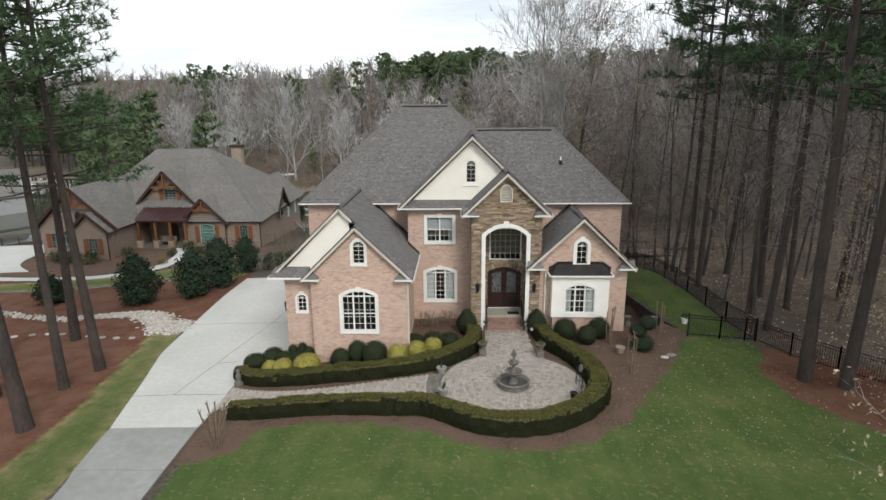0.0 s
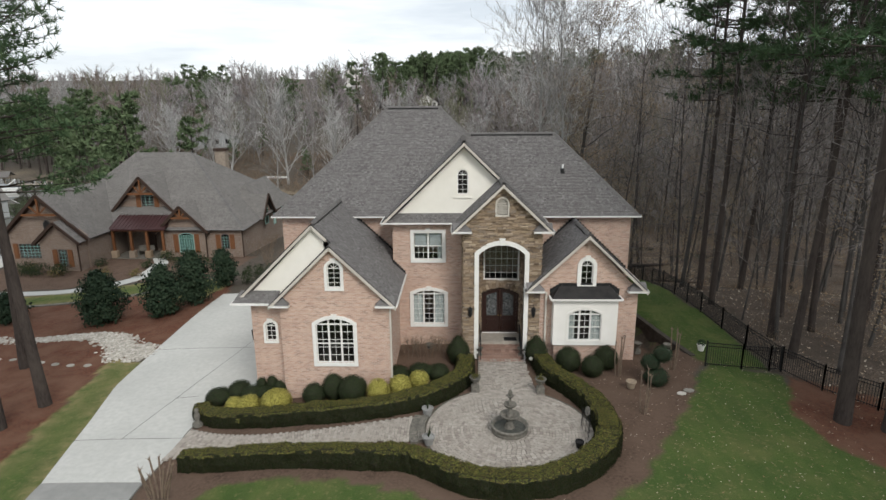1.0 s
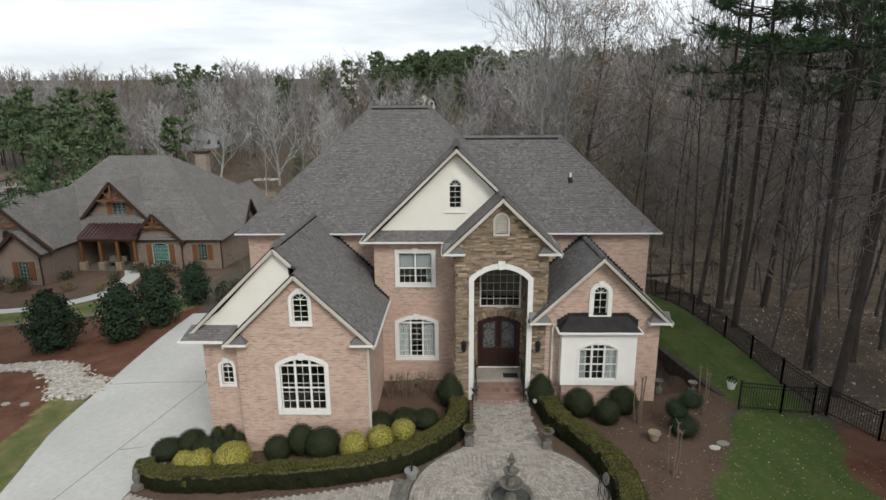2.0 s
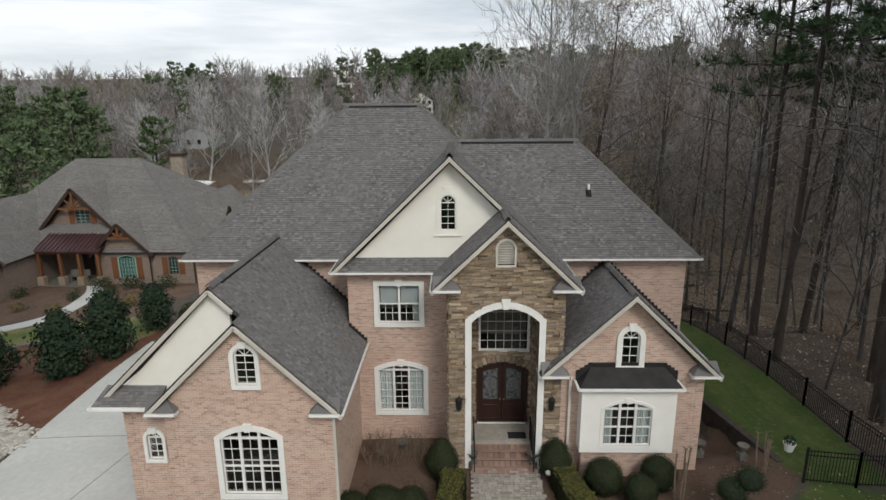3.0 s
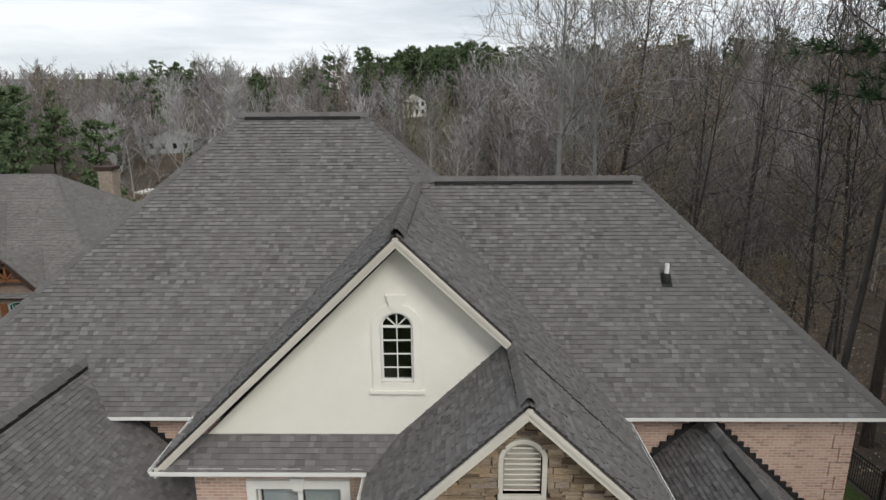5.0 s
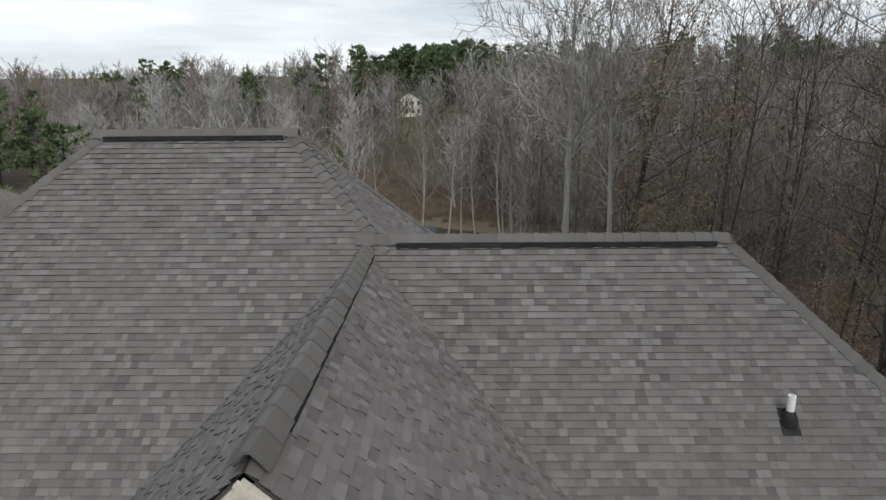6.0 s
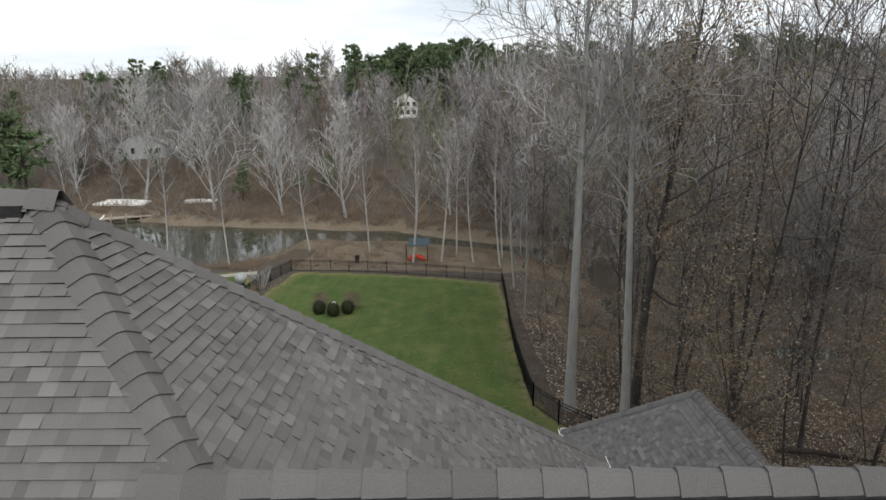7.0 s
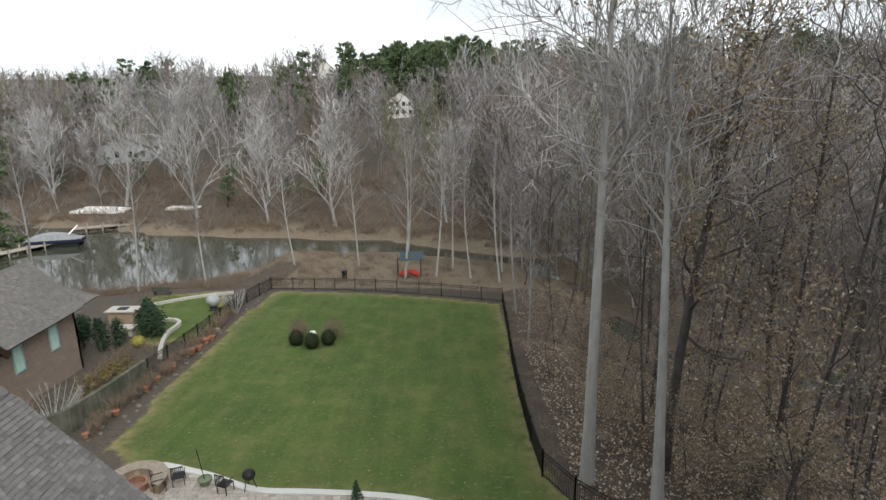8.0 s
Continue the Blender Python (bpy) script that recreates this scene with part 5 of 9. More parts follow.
# wall lanterns by the arch and at the garage
def lantern(x, y, z, s=1.0):
    bm = bmesh.new()
    lathe(bm, [(0.0, 0.42 * s), (0.02 * s, 0.36 * s), (0.12 * s, 0.28 * s), (0.11 * s, 0.26 * s), (0.11 * s, 0.25 * s), (0.08 * s, -0.08 * s), (0.03 * s, -0.14 * s), (0, -0.17 * s)], (x, y, z), 6)
    beam(bm, (x, y, z + 0.4 * s), (x, y + 0.16, z + 0.45 * s), 0.02, 0.02)
    return part("lantern", bm, BLACK, house, "black wall lantern")


lantern(1.05, SY - 0.16, 2.5, 1.1)
lantern(4.38, SY - 0.16, 2.5, 1.1)
lantern(-9.72, 28.35, 2.1, 1.3)

# ledge stones
stone_mesh = []
for k in range(5):
    bm = bmesh.new()
    box(bm, -0.5, 0.5, -0.5, 0.5, -0.5, 0.5)
    for v in bm.verts:
        if v.co.y < 0:
            v.co += Vector((random.uniform(-0.03, 0.03), random.uniform(0, 0.35), random.uniform(-0.10, 0.10)))
    bmesh.ops.recalc_face_normals(bm, faces=bm.faces)
    me = bpy.data.meshes.new("stone")
    bm.to_mesh(me)
    bm.free()
    me.materials.append(STONE)
    stone_mesh.append(me)


def lay_stones(owner, x0, x1, z0, z1, keep, put, singles=None, depth=0.10):
    """Courses of uneven ledge stones; keep tells which centres to lay, put turns (u, out, z) into a pose."""
    rest_v, rest_f = [], []
    z = z0
    while z < z1:
        hh = random.uniform(0.05, 0.105)
        x = x0 + random.uniform(-0.3, 0)
        while x < x1:
            ln = random.uniform(0.15, 0.55)
            a, b = max(x, x0), min(x + ln, x1)
            x += ln
            if b - a < 0.06:
                continue
            ok = [keep(a + (b - a) * (i + 0.5) / 8, z + hh / 2) for i in range(8)]
            if not any(ok):
                continue
            first, last = ok.index(True), 8 - ok[::-1].index(True)
            a, b = a + (b - a) * first / 8, a + (b - a) * last / 8
            if b - a < 0.07:
                continue
            c = ((a + b) / 2, z + hh / 2)
            d = depth * random.uniform(0.55, 1.35)
            m = put(c[0], d / 2 - 0.03, c[1]) @ Matrix.Diagonal((b - a - 0.012, d, hh - 0.010, 1))
            me = random.choice(stone_mesh)
            if singles and singles(*c) and len(owner.children) < 300:
                s = new("stone", me)
                s.parent = owner
                s.matrix_local = m
            else:
                k = len(rest_v)
                rest_v += [m @ v.co for v in me.vertices]
                rest_f += [tuple(k + i for i in p.vertices) for p in me.polygons]
        z += hh
    if rest_v:
        tagged(mpart("stone_course", mesh_of("stone_course", rest_v, rest_f, STONE), owner), kind="stuff")


def off_hole(holes, margin):
    big = [inset(h, margin) for h in holes]
    return lambda u, z: not any(bool(inside(b, u, z)) for b in big)


free_a, free_l = off_hole([arch], 0.215), off_hole([louver], 0.06)
free = lambda u, z: free_a(u, z) and free_l(u, z)  # noqa: E731
lay_stones(stone, 0.68, 4.73, -0.3, 9.3, lambda u, z: free(u, z) and z < 9.25 - abs(u - 2.68) * 1.0 + 0.02, lambda u, o, z: Matrix.Translation((u, SY - o, z)), lambda u, z: z > 5.3)
free_d = off_hole([door_hole, tr_hole], 0.03)
lay_stones(dw, 1.0, 4.45, 0.5, 6.5, free_d, lambda u, o, z: Matrix.Translation((u, DY - o, z)))
lay_stones(stone, SY + 0.3, DY, 0.0, 6.5, lambda u, z: True, lambda u, o, z: pose(1.49 - 0.2 + o + 0.1, u, z, 0, 0, 90))
lay_stones(stone, SY + 0.3, DY, 0.0, 6.5, lambda u, z: True, lambda u, o, z: pose(3.87 + 0.2 - o - 0.1, u, z, 0, 0, 90))
lay_stones(stone, SY, 34.6, 3.6, 7.0, lambda u, z: True, lambda u, o, z: pose(4.71 + o, u, z, 0, 0, 90))
lay_stones(stone, SY, CY, 0.0, 7.0, lambda u, z: True, lambda u, o, z: pose(0.70 - o, u, z, 0, 0, 90))
# voussoirs over the door
for i in range(13):
    t = -1.0 + 2.0 * i / 12
    u = 2.765 + t * 1.08
    bm = bmesh.new()
    box(bm, -0.075, 0.075, -0.06, 0.06, -0.14, 0.14, bevel=0.012)
    s = part("stone", bm, STONE, dw)
    s.matrix_local = pose(u, DY - 0.02, 3.0 + _arc(t * 1.0, 1.005, 0.30) + 0.14 + 0.02, 0, t * 30, 0)

# ---- trees ----
def tube(V, F, pts, rad, sides):
    """A tapered tube of triangles through points; ends in a point if its last radius is 0."""
    pts = np.array(pts, float)
    d = np.gradient(pts, axis=0)
    d /= np.linalg.norm(d, axis=1, keepdims=True) + 1e-9
    ref = np.array((0.0, 0.0, 1.0)) if abs(d[0][2]) < 0.9 else np.array((1.0, 0, 0))
    ang = np.arange(sides) * 2 * math.pi / sides
    base = len(V)
    for p, t, r in zip(pts, d, rad):
        a = np.cross(t, ref)
        a /= np.linalg.norm(a) + 1e-9
        b = np.cross(t, a)
        V.extend((p + r * (math.cos(q) * a + math.sin(q) * b)) for q in ang)
    for k in range(len(pts) - 1):
        for i in range(sides):
            j = (i + 1) % sides
            a, b, c, e = base + k * sides + i, base + k * sides + j, base + (k + 1) * sides + j, base + (k + 1) * sides + i
            F.append((a, b, c))
            F.append((a, c, e))


def spike(V, F, p, q, r):
    """A twig: a long thin three-sided point."""
    d = q - p
    a = np.cross(d, (0.3, 0.5, 0.8))
    a = a / (np.linalg.norm(a) + 1e-9) * r
    b = np.cross(d, a)
    b = b / (np.linalg.norm(b) + 1e-9) * r
    k = len(V)
    V.extend((p + a, p - 0.5 * a + 0.87 * b, p - 0.5 * a - 0.87 * b, q))
    F.extend(((k, k + 1, k + 3), (k + 1, k + 2, k + 3), (k + 2, k, k + 3)))


def sliver(V, F, p, q, r):
    """The finest twig: one thin blade."""
    d = q - p
    w = np.array((-d[1] + 0.3 * d[2], d[0], 0.2 * d[0]))
    w = w * (r / (math.sqrt(w @ w) + 1e-9))
    k = len(V)
    V.extend((p + w, p - w, q))
    F.append((k, k + 1, k + 2))


def turned(rng, d, lo, hi):
    """A direction that leaves d by an angle between lo and hi degrees."""
    d = d / np.linalg.norm(d)
    r = rng.normal(size=3)
    r -= d * (r @ d)
    r /= np.linalg.norm(r) + 1e-9
    a = radians(rng.uniform(lo, hi))
    return d * math.cos(a) + r * math.sin(a)


def leaves_at(V, F, p, rng, size, n, spread):
    for _ in range(n):
        c = p + rng.normal(size=3) * spread
        a = rng.normal(size=3)
        a *= size / (np.linalg.norm(a) + 1e-9)
        b = rng.normal(size=3)
        b -= a * (a @ b) / (a @ a)
        b *= 0.55 * size / (np.linalg.norm(b) + 1e-9)
        k = len(V)
        V.extend((c - a, c + b, c + a, c - b))
        F.extend(((k, k + 1, k + 2), (k, k + 2, k + 3)))


def bare_tree(seed, H, r0, crown=0.45, limbs=22, branches=5, twigs=5, reach=0.30, rise=(25, 60), sides=7, wob=0.25, leaves=0, twig_r=0.010, lod=False, limb_k=0.36, kink=0.17, leaf=0.08, bell=False, taper=0.75):
    """A leafless tree: arrays of trunk with limbs, of branches with twigs, and of hanging dry leaves."""
    rng = np.random.default_rng(seed)
    tv, tf, cv, cf, lv, lf = [], [], [], [], [], []
    n = 9
    zz = np.linspace(0, 1, n)
    bend = rng.normal(size=(3, 2)) * wob
    path = [np.array((bend[0][0] * math.sin(2.2 * t) + bend[1][0] * math.sin(5 * t) * 0.4, bend[0][1] * math.sin(2.2 * t) + bend[1][1] * math.sin(5 * t) * 0.4, H * t - (0.4 if t == 0 else 0))) for t in zz]
    rr = [r0 * (1.25 if t == 0 else 1.0) * max(0.04, (1 - t) ** taper) for t in zz]
    tube(tv, tf, path, rr, sides)
    P = np.array(path)

    def at(t):
        return np.array([np.interp(t, zz, P[:, k]) for k in range(3)])

    for i in range(limbs):
        t = crown + (0.98 - crown) * ((i + rng.uniform(0, 0.8)) / limbs)
        az = i * 2.4 + rng.uniform(-0.5, 0.5)
        up = radians(rng.uniform(*rise) + 18 * (t - crown))
        d = np.array((math.cos(az) * math.cos(up), math.sin(az) * math.cos(up), math.sin(up)))
        L = H * reach * (1.05 - 0.65 * (t - crown) / (1 - crown)) * rng.uniform(0.6, 1.15)
        if bell:
            L *= (0.30 + 0.80 * math.sin(math.pi * min(1.0, 0.08 + 0.8 * (t - crown) / (1 - crown)))) / (1.05 - 0.65 * (t - crown) / (1 - crown))
        p = at(t)
        pts = [p]
        dd = d.copy()
        for k in range(5):
            dd = dd + np.array((0, 0, 0.07)) + rng.normal(size=3) * kink * 0.8
            dd /= np.linalg.norm(dd)
            pts.append(pts[-1] + dd * L / 5)
        rl = max(twig_r * 2.0, np.interp(t, zz, rr) * limb_k)
        if lod:
            tube(tv, tf, [pts[0], pts[3], pts[5]], [rl, rl * 0.7, twig_r * 0.6], 3)
        else:
            tube(tv, tf, pts, [rl, rl * 0.85, rl * 0.7, rl * 0.5, rl * 0.34, twig_r * 0.6], 3)
        Q = np.array(pts)
        for b in range(branches):
            s = 0.25 + 0.75 * (b + rng.uniform(0, 0.9)) / branches
            o = np.array([np.interp(s * 5, range(6), Q[:, k]) for k in range(3)])
            k = min(4, int(s * 5))
            bd = turned(rng, Q[k + 1] - Q[k], 25, 65)
            bd = bd + np.array((0, 0, 0.22))
            bd /= np.linalg.norm(bd)
            BL = L * rng.uniform(0.32, 0.72) * (1.2 - 0.5 * s)
            e1 = o + bd * BL * 0.5
            e2 = e1 + (bd + rng.normal(size=3) * 0.35 + np.array((0, 0, 0.08))) * BL * 0.5
            rb = max(twig_r * 1.5, rl * 0.34)
            if lod:
                spike(cv, cf, o, e2, rb)
            else:
                tube(cv, cf, [o, e1, e2], [rb, rb * 0.65, rb * 0.2], 3)
            for w in range(twigs):
                u = rng.uniform(0.2, 1.0)
                q = o + (e1 - o) * (u * 2) if u < 0.5 else e1 + (e2 - e1) * (u * 2 - 1)
                td = turned(rng, bd, 18, 62) + np.array((0, 0, 0.12))
                q2 = q + td * min(BL * rng.uniform(0.28, 0.6), 0.075 * H * rng.uniform(0.6, 1.0))
                sliver(cv, cf, q, q2, twig_r)
                if leaves:
                    leaves_at(lv, lf, q + (q2 - q) * rng.uniform(0.3, 1), rng, leaf, leaves, 0.25)
    arr = lambda a, d_: np.array(a, d_).reshape(-1, 3)  # noqa: E731
    return arr(tv, float), arr(tf, int), arr(cv, float), arr(cf, int), arr(lv, float), arr(lf, int)


def pine_tree(seed, H, r0, crown=0.55, whorls=12, reach=3.8, tufts=9, blades=11, blade=0.34, br=0.022, sides=8):
    """A loblolly pine: a tall bare bole, and sprays of needles on crooked branches at the top."""
    rng = np.random.default_rng(seed)
    tv, tf, nv, nf = [], [], [], []
    n = 10
    zz = np.linspace(0, 1, n)
    bx, by = rng.normal(size=2) * 0.35
    path = [np.array((bx * math.sin(2 * t), by * math.sin(2.5 * t), H * t - (0.4 if t == 0 else 0))) for t in zz]
    rr = [r0 * (1.2 if t == 0 else 1) * max(0.06, (1 - 0.85 * t)) for t in zz]
    tube(tv, tf, path, rr, sides)
    P = np.array(path)
    for i in range(6):
        t = rng.uniform(crown * 0.6, crown)
        o = np.array([np.interp(t, zz, P[:, k]) for k in range(3)])
        az = rng.uniform(0, 6.28)
        spike(tv, tf, o, o + np.array((math.cos(az), math.sin(az), rng.uniform(-0.2, 0.3))) * rng.uniform(0.6, 1.8), 0.03)
    for i in range(whorls):
        t = crown + (0.99 - crown) * (i / whorls) ** 0.9
        for j in range(rng.integers(3, 5)):
            az = rng.uniform(0, 6.28)
            L = reach * (1.0 - 0.72 * ((t - crown) / (1 - crown)) ** 1.9) * rng.uniform(0.55, 1.15)
            up = rng.uniform(-0.12, 0.30) + 0.5 * (t - crown)
            d = np.array((math.cos(az), math.sin(az), up))
            o = np.array([np.interp(t + rng.uniform(-0.01, 0.01), zz, P[:, k]) for k in range(3)])
            m1 = o + d * L * 0.5 + np.array((0, 0, rng.uniform(-0.15, 0.1)))
            e = o + d * L + np.array((0, 0, rng.uniform(-0.1, 0.45)))
            if sides < 5:
                spike(tv, tf, o, e, 0.05)
            else:
                tube(tv, tf, [o, m1, e], [0.05, 0.035, 0.012], 4)
            for k in range(tufts):
                s = rng.uniform(0.35, 1.05)
                q = o + (m1 - o) * s * 2 if s < 0.5 else m1 + (e - m1) * (s * 2 - 1)
                side = np.array((-d[1], d[0], 0)) * rng.normal() * L * 0.20 * (1.2 - 0.5 * s)
                c = q + side + np.array((0, 0, rng.uniform(-0.1, 0.25)))
                if k % 2 == 0 and sides > 4:
                    spike(tv, tf, q, c, 0.014)
                for _ in range(blades):
                    v = rng.normal(size=3) + np.array((d[0] * 0.6, d[1] * 0.6, 0.55))
                    v /= np.linalg.norm(v)
                    w = np.cross(v, rng.normal(size=3))
                    w *= br / (np.linalg.norm(w) + 1e-9)
                    bl = blade * rng.uniform(0.7, 1.25)
                    b0 = len(nv)
                    nv.extend((c - w, c + w, c + v * bl + w * 0.3))
                    nf.append((b0, b0 + 1, b0 + 2))
    arr = lambda a, d_: np.array(a, d_).reshape(-1, 3)  # noqa: E731
    return arr(tv, float), arr(tf, int), arr(nv, float), arr(nf, int)


def bare_thing(name, data, trunk_mat, twig_mat, label, group):
    tv, tf, cv, cf, lv, lf = data
    t = thing(name, label, "tree", group)
    mpart("trunk", np_mesh("trunk", tv, tf, trunk_mat, True), t)
    mpart("crown", np_mesh("crown", cv, cf, twig_mat), t)
    if len(lv):
        mpart("dry_leaves", np_mesh("dry_leaves", lv, lf, LEAFTAN), t)
    return t


def pine_thing(data, label, group):
    tv, tf, nv, nf = data
    t = thing("pine_tree", label, "tree", group)
    mpart("trunk", np_mesh("trunk", tv, tf, BARKPINE, True), t)
    mpart("crown", np_mesh("crown", nv, nf, PINE), t)
    return t


def stand(ob, x, y, turn=0.0, size=1.0, lean=(0, 0), first=False, sink=0.1):
    """Puts a tree, or a copy of it, on the ground."""
    m = pose(x, y, hz(x, y) - sink, lean[0], lean[1], turn) @ Matrix.Scale(size, 4)
    if first:
        ob.matrix_basis = m
        return ob
    c = copy_thing(ob, Matrix())
    c.matrix_basis = m
    return c


rngp = np.random.default_rng(5)
# tall pines beside the drive and along the lawn
PINE_LABEL = "tall loblolly pine with a bare bole and dark needle sprays"
pines = [pine_thing(pine_tree(20 + i, H, r, c, 15, 5.0, 18, 12, 0.42, 0.030), PINE_LABEL, "pines round the lawn") for i, (H, r, c) in enumerate(((26, 0.30, 0.43), (29, 0.27, 0.48), (27, 0.33, 0.50)))]
tall = [pine_thing(pine_tree(60 + i, H, r, c, 14, 4.6, 17, 14, 0.46, 0.036), PINE_LABEL, "pines beside the woods") for i, (H, r, c) in enumerate(((31, 0.31, 0.46), (33, 0.20, 0.50), (30, 0.22, 0.48)))]
LEFT_PINES = [(-20.5, 21.7, 2, 0.0), (-21.4, 25.8, 1, 60), (-20.8, 28.1, 0, 150), (-24.8, 25.2, 1, 220), (-25.5, 33.0, 0, 300), (-28.5, 30.5, 2, 100)]
# the last three stand out of view, added to shade the right lawn
RIGHT_PINES = [(17.5, 25.2, 0, 20), (19.1, 24.5, 0, 140), (19.1, 32.2, 2, 130), (19.4, 35.0, 1, 210), (22.7, 36.5, 1, 260), (22.0, 38.9, 2, 320), (18.5, 41.4, 1, 40), (19.4, 45.7, 2, 175), (28.8, 40.5, 1, 55), (23.2, 47.0, 2, 140), (25.0, 13.0, 0, 285), (28.0, 6.0, 2, 20), (24.0, -2.0, 1, 70)]
for bank, trees in ((LEFT_PINES, pines), (RIGHT_PINES, tall)):
    used = set()
    for x, y, k, a in bank:
        stand(trees[k], x, y, a, rngp.uniform(0.94, 1.06), (rngp.normal() * 0.6, rngp.normal() * 0.6), k not in used)
        used.add(k)

# bare woods to the right and behind
woods = []
for i, (H, r, c, lm, rc, lv) in enumerate(((24, 0.12, 0.34, 26, 0.26, 0), (27, 0.16, 0.40, 26, 0.25, 0), (22, 0.10, 0.28, 24, 0.28, 0), (16, 0.07, 0.20, 24, 0.34, 0), (22, 0.12, 0.22, 26, 0.30, 1), (9, 0.045, 0.10, 16, 0.36, 4), (26, 0.14, 0.42, 24, 0.27, 0))):
    woods.append(bare_thing("bare_tree", bare_tree(100 + i, H, r, c, lm, 6, 7, rc, (18, 62), leaves=lv, twig_r=0.016 if H > 12 else 0.011, wob=0.6, leaf=0.07, bell=True, kink=0.26, limb_k=0.3), BARKGREY, TWIG, "slender leafless hardwood holding a few dry leaves" if lv else "tall leafless grey-barked hardwood", "woods beside the house"))
spots = []
rngw = np.random.default_rng(11)
tries = 0
while len(spots) < 112 and tries < 20000:
    tries += 1
    x, y = rngw.uniform(9, 75), rngw.uniform(-6, 108)
    edge = 19.5 if y < 30 else 18.3 if y < 52 else 18.3 - (y - 52) * 1.0 if y < 60 else 10.4
    if y < 18:
        edge = 23
    if x < edge or x > 14 + 0.72 * (y + 6) or x > 58:
        continue
    if math.hypot(x - 9.06, y - 64.0) < 4 or math.hypot(x - 11.5, y - 61.5) < 4 or math.hypot(x - 13.4, y - 66.0) < 4:
        continue
    # the hollow behind the house is more open
    if y > 54 and x < 44 and rngw.random() < 0.72:
        continue
    gap = 2.4 + 0.018 * max(0, x - 18) * 2
    if any((x - a) ** 2 + (y - b) ** 2 < gap * gap for a, b in spots):
        continue
    spots.append((x, y))
used = set()
for x, y in spots:
    k = int(rngw.choice(7, p=(0.04, 0.0, 0.10, 0.46, 0.16, 0.20, 0.04) if y > 56 else (0.19, 0.13, 0.20, 0.18, 0.10, 0.08, 0.12)))
    stand(woods[k], x, y, rngw.uniform(0, 360), rngw.uniform(0.82, 1.12), (rngw.normal() * 1.1, rngw.normal() * 1.1), k not in used)
    used.add(k)

for i, (x, y, k, q) in enumerate(((21.5, 70.5, 1, 1.05), (23.5, 66.0, 0, 1.1), (27.5, 73.0, 6, 1.1), (25.0, 62.5, 2, 1.15), (31.0, 79.0, 1, 1.0), (29.5, 66.5, 0, 1.0), (18.8, 73.5, 2, 1.0))):
    stand(woods[k], x, y, i * 97, q)
stand(woods[5], 10.9, 6.2, 40, 0.85)

# two pale poplars at the corner of the rear fence, and oaks with dry leaves
pop = bare_thing("poplar_tree", bare_tree(300, 29, 0.29, 0.44, 36, 10, 13, 0.29, (24, 64), 10, 0.4, twig_r=0.018, limb_k=0.44, kink=0.32, taper=1.05, bell=True), BARKPALE, TWIGPALE, "tall pale-barked leafless poplar at the fence corner", "pale poplars")
stand(pop, 9.1, 63.9, 0, 1.0, (0, 0), True)
stand(pop, 11.4, 61.5, 130, 0.86, (0, 4), False)
# leafy saplings under them
for i, (x, y, s) in enumerate(((13.2, 63.5, 0.5), (14.8, 66.5, 0.6), (12.6, 68.8, 0.55), (16.2, 63.0, 0.5), (17.5, 68.0, 0.6), (10.4, 70.0, 0.6), (11.2, 73.5, 0.6), (9.6, 76.0, 0.6), (10.2, 66.5, 0.45), (18.5, 63.5, 0.5))):
    stand(woods[5], x, y, i * 71, s)
oak = bare_thing("oak_tree", bare_tree(301, 25, 0.27, 0.30, 30, 8, 9, 0.27, (10, 60), 8, 0.7, leaves=5, twig_r=0.015, limb_k=0.46, kink=0.30, leaf=0.085, bell=True), BARKGREY, TWIG, "oak still holding tan dry leaves", "oaks")
stand(oak, 13.4, 66.0, 0, 1.0, (0, 2), True)
stand(oak, 27.0, 60.5, 140, 0.85)
stand(oak, 24.0, 75.0, 250, 0.8)

# lakeside trees
syc = [bare_thing("sycamore_tree", bare_tree(320 + i, 13, 0.22, 0.10, 22, 8, 9, 0.62, (40, 74), 6, 0.6, twig_r=0.028, limb_k=0.42, kink=0.18, taper=1.1), BARKPALE, TWIGPALE, "spreading pale leafless tree on the lake shore", "shore trees") for i in range(3)]
SHORE = [(-58, 150, 1.45), (-40, 139.5, 1.5), (-26.5, 135.5, 1.15), (-15, 133, 1.25), (3, 131.5, 1.0), (-76, 157, 1.2), (-31, 152, 1.2)]
for i, (x, y, s) in enumerate(SHORE):
    stand(syc[i % 3], x, y, i * 77, s, first=i < 3)
slim = bare_thing("bare_tree", bare_tree(340, 18, 0.14, 0.30, 22, 6, 8, 0.28, (25, 64), twig_r=0.018, wob=0.5), BARKPALE, TWIG, "slim pale leafless tree by the water", "slim shore trees")
for i, (x, y, s) in enumerate([(-31.5, 102.5, 0.95), (-25.0, 105.2, 0.85), (-16.5, 112.5, 0.9), (-8.2, 111.5, 0.95), (-1.9, 104.2, 1.0), (1.6, 104.8, 0.95), (3.6, 109, 0.95), (8.6, 101, 0.9), (9.0, 90, 0.7), (8.8, 81, 0.6), (-42, 101, 1.0), (-2.2, 113, 1.0), (9.5, 108, 1.0), (5.6, 104, 0.8)]):
    stand(slim, x, y, i * 63, s, first=i == 0)

